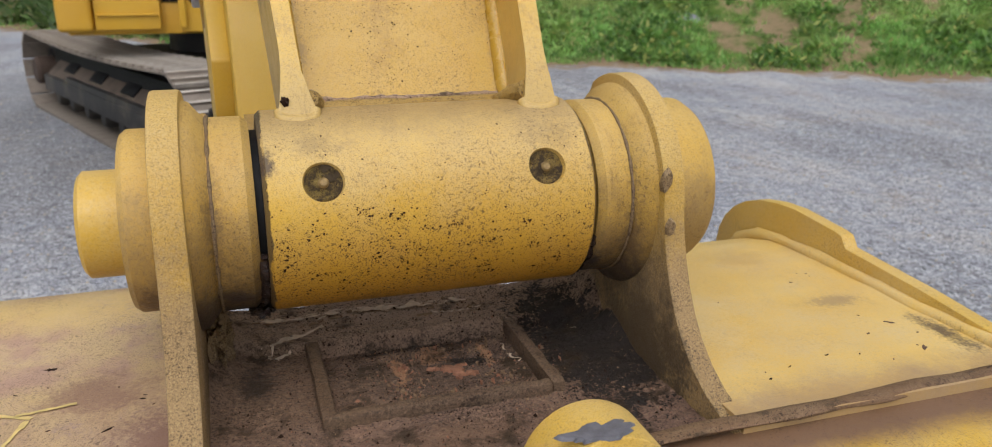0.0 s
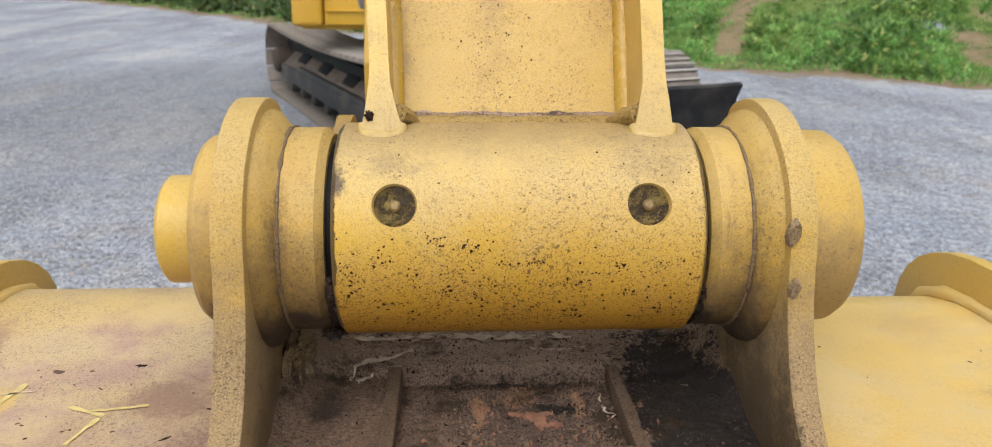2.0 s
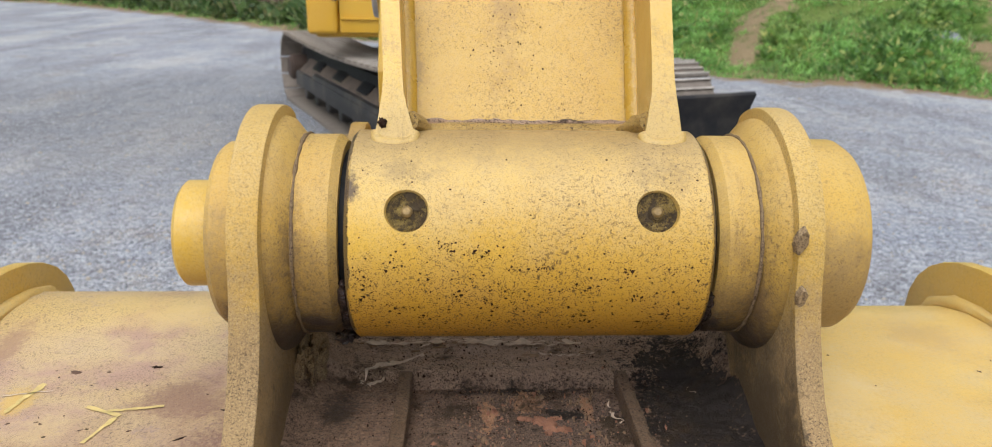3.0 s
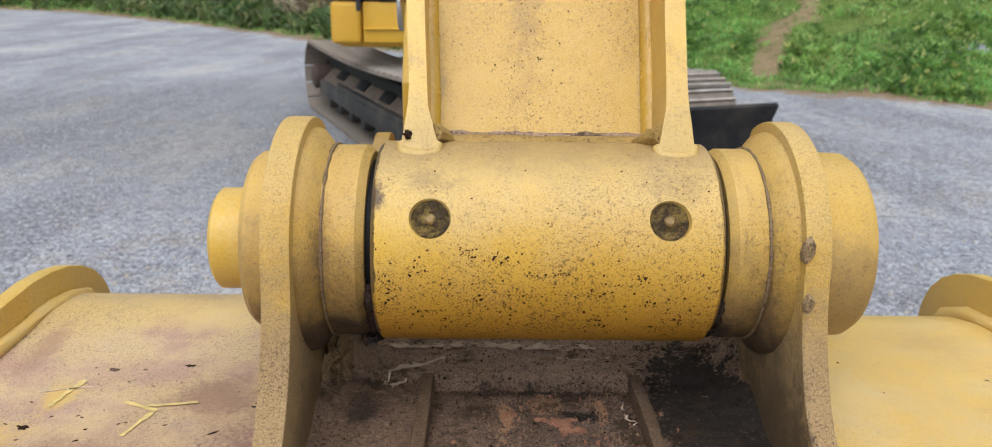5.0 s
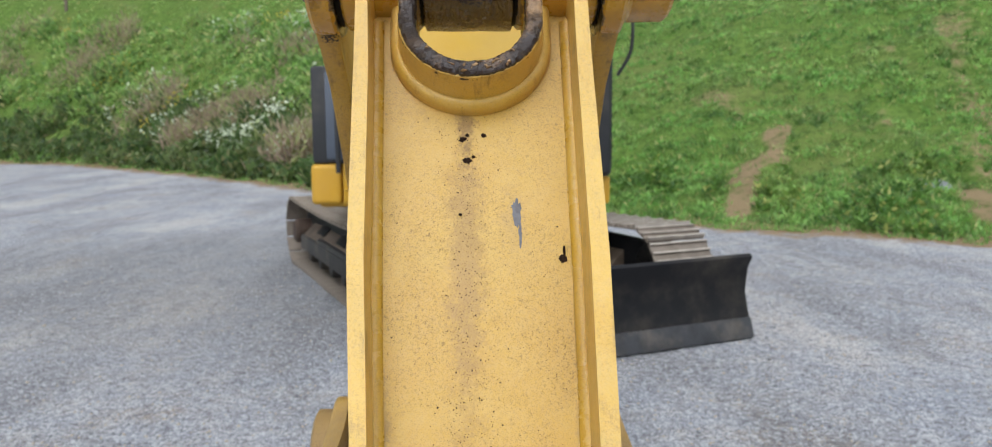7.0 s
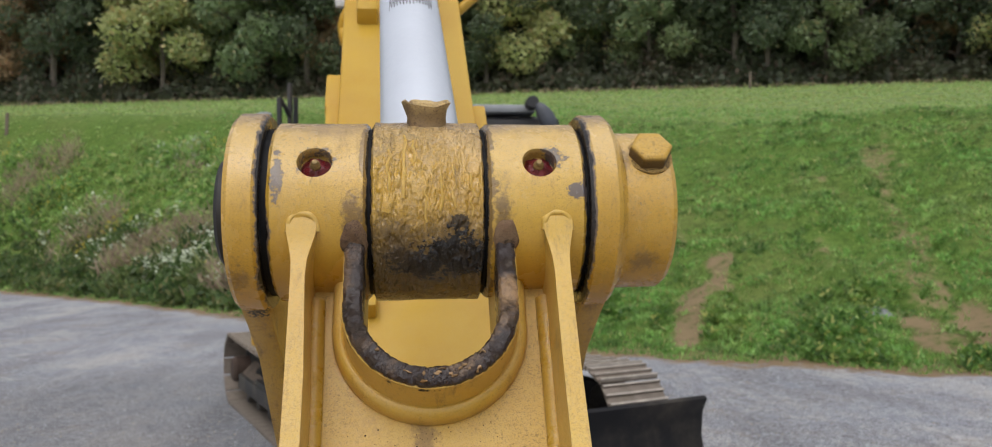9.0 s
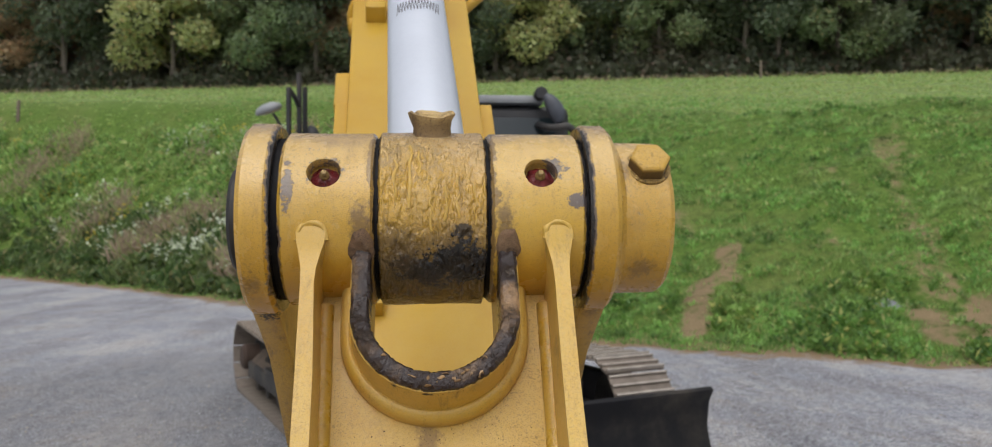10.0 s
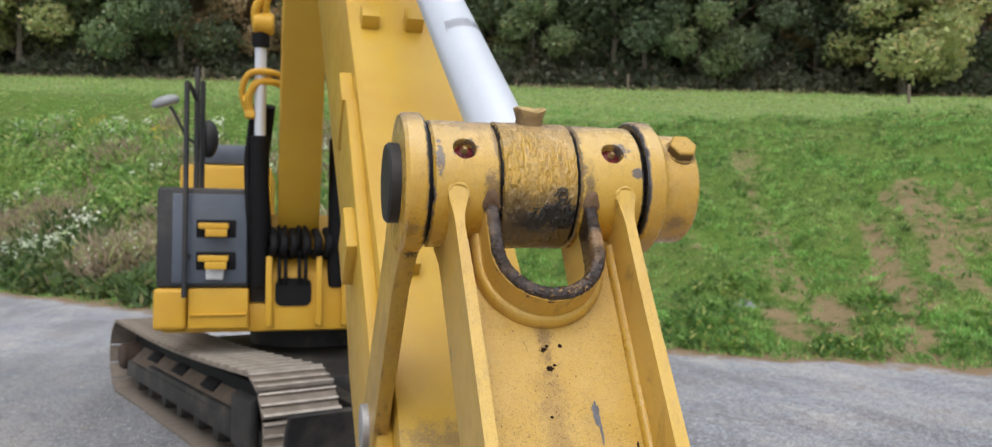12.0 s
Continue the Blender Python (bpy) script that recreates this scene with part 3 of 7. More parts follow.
# The right-hand floor spot is black mud with shade beside the ear painted in.
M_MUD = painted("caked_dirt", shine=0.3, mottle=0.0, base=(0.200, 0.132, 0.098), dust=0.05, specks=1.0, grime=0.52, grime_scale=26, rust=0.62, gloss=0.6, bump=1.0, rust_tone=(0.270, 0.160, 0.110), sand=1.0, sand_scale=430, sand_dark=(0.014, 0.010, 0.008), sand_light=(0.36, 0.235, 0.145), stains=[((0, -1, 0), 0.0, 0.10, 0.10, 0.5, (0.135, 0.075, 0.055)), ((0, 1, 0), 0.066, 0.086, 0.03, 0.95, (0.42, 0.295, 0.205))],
                # The near-black spot at y 0.068 paints the shadow below the ledge's step.
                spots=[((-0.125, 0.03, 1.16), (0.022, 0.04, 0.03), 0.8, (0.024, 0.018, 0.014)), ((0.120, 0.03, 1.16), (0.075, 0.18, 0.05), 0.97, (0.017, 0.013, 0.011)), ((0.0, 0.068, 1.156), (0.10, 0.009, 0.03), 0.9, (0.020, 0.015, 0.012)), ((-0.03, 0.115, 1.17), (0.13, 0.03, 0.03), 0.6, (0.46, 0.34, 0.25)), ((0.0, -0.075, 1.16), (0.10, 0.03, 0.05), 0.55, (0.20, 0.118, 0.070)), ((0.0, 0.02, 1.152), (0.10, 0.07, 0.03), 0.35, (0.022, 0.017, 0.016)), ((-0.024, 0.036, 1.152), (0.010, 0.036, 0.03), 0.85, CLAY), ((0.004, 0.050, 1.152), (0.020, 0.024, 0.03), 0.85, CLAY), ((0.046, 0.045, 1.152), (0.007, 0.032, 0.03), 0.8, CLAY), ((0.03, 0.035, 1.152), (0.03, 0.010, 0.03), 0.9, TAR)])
M_FLECK_DIRT = painted("groove_dirt", base=(0.17, 0.112, 0.058), dust=0.2, specks=0.8, grime=0.35, grime_scale=40, gloss=0.7)
M_LUMP = painted("tan_clay_lump", base=(0.34, 0.235, 0.125), dust=0.2, specks=1.0, sand=0.8, sand_scale=430, mottle=0.5, gloss=0.8, bump=1.0, stains=[((0, 0, -1), -1.195, -1.165, 0.05, 0.5, (0.10, 0.065, 0.04))])
M_FRAME = painted("muddy_frame", base=(0.150, 0.098, 0.064), dust=0.05, specks=0.9, grime=0.40, grime_scale=40, gloss=0.6, bump=1.0, sand=0.8, sand_scale=430, sand_dark=(0.02, 0.014, 0.011), sand_light=(0.28, 0.18, 0.11))
M_RUSTWELD = painted("rusty_weld", base=(0.20, 0.115, 0.060), dust=0.15, specks=0.9, grime=0.5, grime_scale=34, rust=0.7, gloss=0.6, bump=1.0, sand=0.4)
M_PIN = painted("yellow_paint_pin", base=(0.58, 0.365, 0.050), dust=0.35, specks=0.22, gloss=0.34, bump=0.1, mottle=0.15)
M_NOSE = painted("yellow_paint_nose", base=(0.58, 0.375, 0.060), dust=0.4, specks=0.1, mottle=0.1, gloss=0.45, bump=0.1, stains=[(UP, 1.400, 1.425, 0.02, 0.7, (0.20, 0.145, 0.10))])
M_STICK = painted("yellow_paint_clean", mottle=0.05, dust=0.10, specks=0.06, gloss=0.36, bump=0.06, spots=[((0, 0.56, 1.432), (0.22, 0.16, 0.040), 0.75, (0.20, 0.135, 0.072))])
M_BODY = painted("yellow_paint_far", mottle=0.05, base=(0.620, 0.365, 0.032), dust=0.06, specks=0.0, gloss=0.4, bump=0.1, size=4)
M_GREASE = painted("black_grease_edge", base=(0.024, 0.015, 0.015), dust=0.0, specks=0.9, grime=0.50, grime_scale=70, rust=0.62, rust_tone=(0.42, 0.255, 0.12), gloss=0.22, bump=1.0, sand=0.22, sand_scale=560, sand_light=(0.16, 0.085, 0.050), sand_dark=(0.005, 0.004, 0.004), mottle=0.0, shine=0.5)
M_BLACK = plain("black_plastic", (0.022, 0.024, 0.028), 0.5, dust=0.15, scale=3)
M_GREY = plain("grey_panel", (0.088, 0.107, 0.142), 0.36, dust=0.0, scale=3)
M_DARK = plain("dark_steel", (0.026, 0.025, 0.025), 0.55, 0.2, dust=0.28, scale=5)
M_BLADE = plain("black_blade_paint", (0.011, 0.011, 0.013), 0.55, 0.0, dust=0.22, scale=2.2, shine=0.25)
M_EDGE = plain("dusty_blade_edge", (0.042, 0.044, 0.050), 0.6, vary=0.5, dust=0.25, scale=7)
M_TRACK = plain("worn_track_steel", (0.245, 0.205, 0.168), 0.7, 0.15, vary=0.5, dust=0.35, scale=6)
M_GROUSER = plain("polished_grouser", (0.50, 0.45, 0.39), 0.5, 0.3, vary=0.4, scale=9)
M_RUST = plain("rusty_hub", (0.075, 0.048, 0.034), 0.85, vary=0.6, scale=5)
M_TRACK_DUST = plain("dusty_track_frame", (0.125, 0.092, 0.066), 0.85, vary=0.45, scale=5)
M_CHROME = plain("chromed_rod", (0.70, 0.75, 0.83), 0.38, 0.35, vary=0.06, scale=9, bump=0.0)
M_BOLT = painted("yellow_paint_bolt", base=(0.56, 0.35, 0.045), dust=0.25, specks=0.35, grime=0.10, grime_scale=110, gloss=0.30, bump=0.3, mottle=0.2, stains=[((0, 0.7707, -0.6372), -0.9360, -0.9310, 0.004, 0.88, (0.06, 0.038, 0.022))])
M_HOLE = painted("dirty_recess", base=(0.22, 0.15, 0.030), dust=0.1, specks=1.0, grime=0.66, grime_scale=120, gloss=0.6, bump=1.0, sand=0.5)
M_RED = plain("red_grease", (0.16, 0.012, 0.018), 0.3, vary=0.6, scale=200, bump=0.8)
M_BRASS = plain("greasy_nipple", (0.30, 0.20, 0.075), 0.5, 0.4, vary=0.5, scale=300)
M_RUBBER = plain("black_rubber", (0.007, 0.007, 0.008), 0.6, scale=8, shine=0.2)
M_GLASS = plain("dark_cab_glass", (0.02, 0.03, 0.035), 0.08, vary=0.1, scale=2, bump=0.0)
M_SOFT_STEEL = plain("bare_pin_steel", (0.42, 0.42, 0.43), 0.42, 0.5, vary=0.4, scale=40)
M_LAMP = plain("lamp_lens", (0.6, 0.62, 0.62), 0.2, vary=0.2, scale=30)

# ---- the ground: gravel yard, grass bank and rising field in one sheet ----
EDGE = np.array([(60, -20), (30, -2), (14, 5), (8.5, 8.4), (6.9, 9.6), (4.7, 10.8), (3.2, 12.0), (0, 14.8), (-4.7, 20.7), (-11, 28.6), (-18, 36.0), (-32, 43.0), (-95, 60.0)], float)


def bank_distance(x, y):
    """Metres beyond the gravel's edge; negative on the gravel."""
    x, y = np.asarray(x, float), np.asarray(y, float)
    best = np.full(x.shape, 1e9)
    sign = np.ones(x.shape)
    for a, b in zip(EDGE, EDGE[1:]):
        d = b - a
        t = np.clip(((x - a[0]) * d[0] + (y - a[1]) * d[1]) / (d @ d), 0, 1)
        ex, ey = x - a[0] - t * d[0], y - a[1] - t * d[1]
        dist = np.hypot(ex, ey)
        side = np.where(d[0] * ey - d[1] * ex < 0, 1.0, -1.0)
        near = dist < best
        best = np.where(near, dist, best)
        sign = np.where(near, side, sign)
    return best * sign


def bumps(x, y):
    return (np.sin(x * 1.7 + 0.6 * np.sin(y * 1.1)) * np.cos(y * 1.9 + np.sin(x * 0.8)) + 0.6 * np.sin(x * 3.9 + y * 2.3) * np.sin(y * 4.3 - x * 1.4))


FIELD_WAY = (math.sin(radians(10)), math.cos(radians(10)))


def ground_height(x, y):
    s = bank_distance(x, y)
    rise = np.interp(s, [-50, 0, 0.5, 3, 8, 12, 15, 900], [0, 0, 0.012, 0.13, 0.53, 0.83, 1.0, 1.0])
    far = FIELD_WAY[0] * x + FIELD_WAY[1] * y
    z = rise * np.interp(far, [0, 27, 88, 140, 900], [5.5, 5.6, 18.25, 22.5, 27])
    amp = np.interp(s, [-1, 0.5, 3, 14, 20, 60], [0.0, 0.06, 0.14, 0.14, 0.08, 0.15])
    return z + amp * bumps(x, y) + np.where(s < 0, 0.006 * bumps(x * 0.7, y * 0.7), 0)


# worn and dried streaks down the bank: lines of places with a half-width and how bare they are
BALD = [([(11.7, 19.4), (10.5, 17.1), (9.5, 14.85), (8.45, 12.55), (7.95, 11.4)], 0.34, 0.68), ([(7.7, 11.45), (8.6, 11.3)], 0.55, 1.0), ([(12.9, 14.9), (12.4, 13.8), (11.75, 12.3), (11.0, 11.1)], 0.55, 0.85),
        ([(10.8, 13.4), (10.45, 12.6), (9.65, 10.8), (8.43, 9.4)], 0.36, 0.9), ([(9.5, 16.8), (9.15, 18.8)], 0.4, 0.6), ([(5.95, 15.35), (4.98, 13.9), (4.35, 12.4)], 0.30, 1.0), ([(7.3, 19.4), (7.5, 19.8)], 0.4, 0.6),
        ([(7.5, 14.4), (7.8, 14.9)], 0.6, 0.5), ([(7.6, 10.7), (8.2, 10.4)], 0.45, 1.0), ([(14.0, 14.5), (13.0, 12.3)], 0.5, 0.7), ([(5.7, 17.0), (5.5, 18.2)], 0.35, 0.7), ([(6.3, 12.5), (6.0, 11.6)], 0.35, 0.6)]


def worn_grass(x, y):
    """1 where the bank is bare, 0 in full grass."""
    x, y = np.asarray(x, float), np.asarray(y, float)
    out = np.zeros(x.shape)
    wave = 0.75 * np.sin(x * 5.1 + y * 2.2) * np.cos(y * 4.4 - x * 1.7)
    for places, width, amount in BALD:
        for (ax, ay), (bx, by) in zip(places, places[1:]):
            dx, dy = bx - ax, by - ay
            t = np.clip(((x - ax) * dx + (y - ay) * dy) / (dx * dx + dy * dy), 0, 1)
            d = np.hypot(x - ax - t * dx, y - ay - t * dy)
            out = np.maximum(out, amount * np.clip(1.6 - d / (width * (1 + wave)), 0, 1))
    return out


def make_ground():
    turns, rings = 400, 190
    r = np.concatenate([[0.0], 0.25 * (900 / 0.25) ** (np.arange(rings) / (rings - 1))])
    a = np.arange(turns) * 2 * np.pi / turns
    rr, aa = np.meshgrid(r[1:], a, indexing="ij")
    x = np.concatenate([[0.0], (rr * np.cos(aa)).ravel()])
    y = np.concatenate([[4.0], (4 + rr * np.sin(aa)).ravel()])
    z = ground_height(x, y)
    faces = [(0, 1 + j, 1 + (j + 1) % turns) for j in range(turns)]
    for i in range(rings - 1):
        for j in range(turns):
            k = (j + 1) % turns
            faces.append((1 + i * turns + j, 1 + (i + 1) * turns + j, 1 + (i + 1) * turns + k, 1 + i * turns + k))
    mesh = bpy.data.meshes.new("ground")
    mesh.from_pydata(np.stack([x, y, z], 1).tolist(), [], faces)
    field = mesh.attributes.new("beyond_edge", "FLOAT", "POINT")
    field.data.foreach_set("value", bank_distance(x, y).astype(np.float32))
    mesh.attributes.new("bald", "FLOAT", "POINT").data.foreach_set("value", np.clip(worn_grass(x, y), 0, 1).astype(np.float32))
    mesh.shade_smooth()
    m, nt, b = shader("gravel_and_turf", 0.95)
    b.inputs["Specular IOR Level"].default_value = 0.1
    v = coords(nt, world_space=True)
    s = nt.nodes.new("ShaderNodeAttribute")
    s.attribute_name = "beyond_edge"
    n_big, n_mid, n_fine = noise_at(nt, v, 0.35, 5), noise_at(nt, v, 2.6, 6, 0.7), noise_at(nt, v, 38, 4, 0.75)
    stones = node(nt, "TexVoronoi", Vector=v, Scale=42.0)
    small = node(nt, "TexVoronoi", Vector=v, Scale=95.0)
    tone = mix(nt, ramp(nt, n_big, 0.3, 0.7), (0.385, 0.405, 0.446), (0.295, 0.311, 0.350))
    tone = mix(nt, ramp(nt, n_mid, 0.4, 0.75, 0, 0.75), tone, (0.50, 0.465, 0.42))
    lanes = noise_at(nt, coords(nt, (0.55, 0.16, 1.0), True), 1.6, 5, 0.6)
    tone = mix(nt, ramp(nt, lanes, 0.38, 0.52, 0.75, 0.0), tone, (0.20, 0.20, 0.215))
    tone = mix(nt, ramp(nt, lanes, 0.52, 0.66, 0.0, 0.75), tone, (0.57, 0.545, 0.51))
    patchy = noise_at(nt, v, 0.9, 6, 0.68)
    tone = mix(nt, ramp(nt, patchy, 0.54, 0.70, 0.0, 0.7), tone, (0.35, 0.295, 0.235))
    tone = mix(nt, ramp(nt, patchy, 0.48, 0.33, 0.0, 0.9), tone, (0.290, 0.315, 0.365))
    treads = node(nt, "TexWave", Vector=coords(nt, (0.35, 1.0, 1.0), True), Scale=2.6, Distortion=7.0, Detail=3.0).outputs["Fac"]
    tone = mix(nt, calc(nt, "MULTIPLY", ramp(nt, treads, 0.62, 0.95, 0.0, 0.5), ramp(nt, n_big, 0.45, 0.6)), tone, (0.22, 0.215, 0.215))
    clods = noise_at(nt, v, 11.0, 5, 0.75)
    tone = mix(nt, ramp(nt, clods, 0.50, 0.34, 0.0, 0.75), tone, (0.15, 0.15, 0.16))
    tone = mix(nt, ramp(nt, clods, 0.56, 0.70, 0.0, 0.55), tone, (0.50, 0.51, 0.53))
    pick = node(nt, "SeparateColor", Color=stones.outputs["Color"]).outputs[0]
    tone = mix(nt, ramp(nt, pick, 0.40, 1.0, 0.0, 0.62), tone, (0.58, 0.60, 0.64))
    pick2 = node(nt, "SeparateColor", Color=small.outputs["Color"]).outputs[1]
    tone = mix(nt, ramp(nt, pick2, 0.45, 1.0, 0.0, 0.75), tone, (0.10, 0.10, 0.115))
    packed = nt.nodes.new("ShaderNodeVectorMath")
    packed.operation = "DISTANCE"
    nt.links.new(v, packed.inputs[0])
    packed.inputs[1].default_value = (-2.9, 8.6, 0.0)
    packed_at = calc(nt, "ADD", packed.outputs["Value"], calc(nt, "MULTIPLY", calc(nt, "SUBTRACT", n_big, 0.5), 5.0))
    tone = mix(nt, ramp(nt, packed_at, 4.6, 2.2, 0.0, 0.42), tone, (0.17, 0.17, 0.178))
    earth = mix(nt, n_mid, (0.20, 0.140, 0.082), (0.31, 0.225, 0.140))
    green = mix(nt, ramp(nt, n_mid, 0.3, 0.7), (0.076, 0.138, 0.024), (0.128, 0.205, 0.046))
    green = mix(nt, ramp(nt, n_big, 0.45, 0.7, 0, 0.6), green, (0.165, 0.190, 0.060))
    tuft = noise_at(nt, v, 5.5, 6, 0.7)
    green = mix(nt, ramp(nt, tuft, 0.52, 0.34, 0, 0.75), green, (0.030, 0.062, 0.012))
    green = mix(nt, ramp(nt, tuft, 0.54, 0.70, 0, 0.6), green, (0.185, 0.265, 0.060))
    green = mix(nt, ramp(nt, s.outputs["Fac"], 13.5, 18.0, 0, 0.7), green, (0.235, 0.312, 0.118))
    edge = calc(nt, "ADD", s.outputs["Fac"], calc(nt, "MULTIPLY", calc(nt, "SUBTRACT", n_mid, 0.5), 1.6))
    bald_at = nt.nodes.new("ShaderNodeAttribute")
    bald_at.attribute_name = "bald"
    turf = mix(nt, ramp(nt, calc(nt, "ADD", bald_at.outputs["Fac"], calc(nt, "MULTIPLY", calc(nt, "SUBTRACT", calc(nt, "ADD", calc(nt, "MULTIPLY", n_mid, 0.5), calc(nt, "MULTIPLY", tuft, 0.5)), 0.5), 3.2)), 0.45, 1.0, 0, 0.9), green, earth)
    turf = mix(nt, ramp(nt, edge, 0.15, 0.9), earth, turf)
    col = mix(nt, ramp(nt, edge, -0.35, 0.15), tone, turf)
    nt.links.new(col, b.inputs["Base Color"])
    height = calc(nt, "ADD", calc(nt, "MULTIPLY", stones.outputs["Distance"], -0.8), calc(nt, "ADD", n_fine, calc(nt, "MULTIPLY", small.outputs["Distance"], -0.4)))
    relief(nt, b, height, 0.7, 0.02)
    mesh.materials.append(m)
    ob = new("ground", mesh)
    tagged(ob, "grey gravel yard rising to a grass bank and a mown field", "ground", kind="structure")


make_ground()

# ---- bucket linkage: the lines of the two pins and the way along the link between them ----
LOW, TOP = (0.0533, 1.280), (0.3565, 1.778)
LINK_LEN = math.hypot(TOP[0] - LOW[0], TOP[1] - LOW[1])
LA = ((TOP[0] - LOW[0]) / LINK_LEN, (TOP[1] - LOW[1]) / LINK_LEN)
LO = (-LA[1], LA[0])
FACING = math.atan2(LO[1], LO[0])
PLUG = FACING + 0.048


def on_link(x, a, o):
    """A point of the link: across, along from the lower pin, out towards the front."""
    return (x, LOW[0] + a * LA[0] + o * LO[0], LOW[1] + a * LA[1] + o * LO[1])


def grease_plug(x, axis, angle, R, depth, parent, red):
    """The plug or nipple that sits in a recess of a boss."""
    eye = Vector((x, axis[0] + (R - depth) * math.cos(angle), axis[1] + (R - depth) * math.sin(angle)))
    out = Vector((0, math.cos(angle), math.sin(angle)))
    if red:
        lump = lathe([(0, 0), (0, 0.0112), (0.0015, 0.0108), (0.0035, 0.0080), (0.006, 0.004), (0.0065, 0)], None, None, 28, along(eye, eye + out))
        rough(lump, 0.0022, 260)
        cap = part("grease", lump, M_RED, parent, "smear of dark red grease")
        nip = lathe([(0.004, 0), (0.004, 0.0042), (0.008, 0.0042), (0.0095, 0.003), (0.011, 0.0032), (0.0125, 0.002), (0.0125, 0)], None, None, 16, along(eye, eye + out))
        part("nipple", nip, M_BRASS, parent, "small brass grease nipple")
    else:
        lump = lathe([(0, 0), (0, 0.0128), (0.0022, 0.0127), (0.0026, 0.0108), (0.0016, 0.0085), (0.0016, 0.006), (0.0026, 0.0046), (0.0026, 0)], None, None, 32, along(eye, eye + out))
        rough(lump, 0.0011, 260)
        part("grease", lump, M_HOLE, parent, "dirt-caked plug")
        nip = lathe([(0.0018, 0), (0.0018, 0.0038), (0.0040, 0.0034), (0.0050, 0.0022), (0.0050, 0)], None, None, 16, along(eye, eye + out))
        part("nipple", nip, M_BRASS, parent, "small dull grease nipple")


def make_link():
    link = thing("bucket_link", on_link(0, 0, 0), "dust-speckled yellow cast steel link on the bucket pin", "excavator link")
    bm = holed_boss(-0.1122, 0.1102, LOW, 0.069, [(-0.075, PLUG), (0.075, PLUG)], 0.0130, 0.0060, 0.036)
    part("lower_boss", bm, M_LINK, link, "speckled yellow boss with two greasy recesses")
    for x in (-0.075, 0.075):
        grease_plug(x, LOW, PLUG, 0.069, 0.0060, link, False)
    for x0, x1, hx in ((-0.1275, -0.0525, -0.092), (0.0395, 0.1165, 0.0805)):
        bm = holed_boss(x0, x1, TOP, 0.0735, [(hx, FACING + 0.035)], 0.0133, 0.0125, 0.036)
        rough(bm, 0.0006, 60)
        part("upper_boss", bm, M_LINK_TOP, link, "chipped yellow boss with a greased recess")
        grease_plug(hx, TOP, FACING + 0.035, 0.0735, 0.0125, link, True)
    # web with the U-shaped opening under the cylinder eye
    ucx, uca, ur = -0.005, 0.4735, 0.058
    outline = [(-0.088, 0.055), (0.085, 0.055), (0.095, 0.3), (0.097, 0.535), (ucx + ur, 0.535)] + arc(ucx, uca, ur, 0, -180, 28) + [(ucx - ur, 0.535), (-0.103, 0.535), (-0.099, 0.3)]
    bm = extrude(outline, -0.022, -0.004, on_link)
    part("web", bm, M_WEB, link)
    # collar round the opening
    n = 40
    own = bmesh.new()
    path = [(1, 0.548), (1, 0.51)] + [None] * (n + 1) + [(-1, 0.51), (-1, 0.548)]
    rows = []
    section = [(0.0515, 0.0420), (0.0530, 0.0438), (0.0625, 0.0438), (0.0650, 0.0415), (0.0660, 0.0120), (0.0664, 0.0104), (0.0680, 0.0112), (0.0702, 0.0108), (0.0724, 0.0090), (0.0740, 0.0062), (0.0750, 0.0028), (0.0752, -0.0045), (0.0660, -0.03), (0.0650, -0.052), (0.0515, -0.052)]
    for i, p in enumerate(path):
        row = []
        for r, o in section:
            if p:
                x, a = ucx + p[0] * r, p[1]
            else:
                t = radians(-180 * (i - 2) / n)
                x, a = ucx + r * math.cos(t), uca + r * math.sin(t)
            row.append(own.verts.new(on_link(x, a, o)))
        rows.append(row)
    for p, q in zip(rows, rows[1:]):
        for k in range(len(section)):
            j = (k + 1) % len(section)
            own.faces.new((p[k], p[j], q[j], q[k]))
    own.faces.new(rows[0])
    own.faces.new(rows[-1][::-1])
    collar = part("collar", own, M_FLANGE, link, "yellow collar with a grease-blackened rim")
    # the blackened rim itself, a thin greasy crust
    own = bmesh.new()
    rows = []
    m = 260
    for i in range(m + 1):
        row = []
        u = i / m
        for r, o in ((0.0503, 0.012), (0.0501, 0.0445), (0.0518, 0.0466), (0.0560, 0.0470), (0.0615, 0.0466), (0.0640, 0.0446), (0.0648, 0.038)):
            if u < 0.12:
                x, a = ucx + r, 0.545 - (0.545 - uca) * u / 0.12
            elif u > 0.88:
                x, a = ucx - r, uca + (0.545 - uca) * (u - 0.88) / 0.12
            else:
                t = radians(-180 * (u - 0.12) / 0.76)
                x, a = ucx + r * math.cos(t), uca + r * math.sin(t)
            row.append(own.verts.new(on_link(x, a, o)))
        rows.append(row)
    for p, q in zip(rows, rows[1:]):
        for k in range(6):
            own.faces.new((p[k], p[k + 1], q[k + 1], q[k]))
    rough(own, 0.0006, 150)
    rough(own, 0.0010, 420, 4.0)
    part("rim_crust", own, M_GREASE, collar, "crust of black grease")
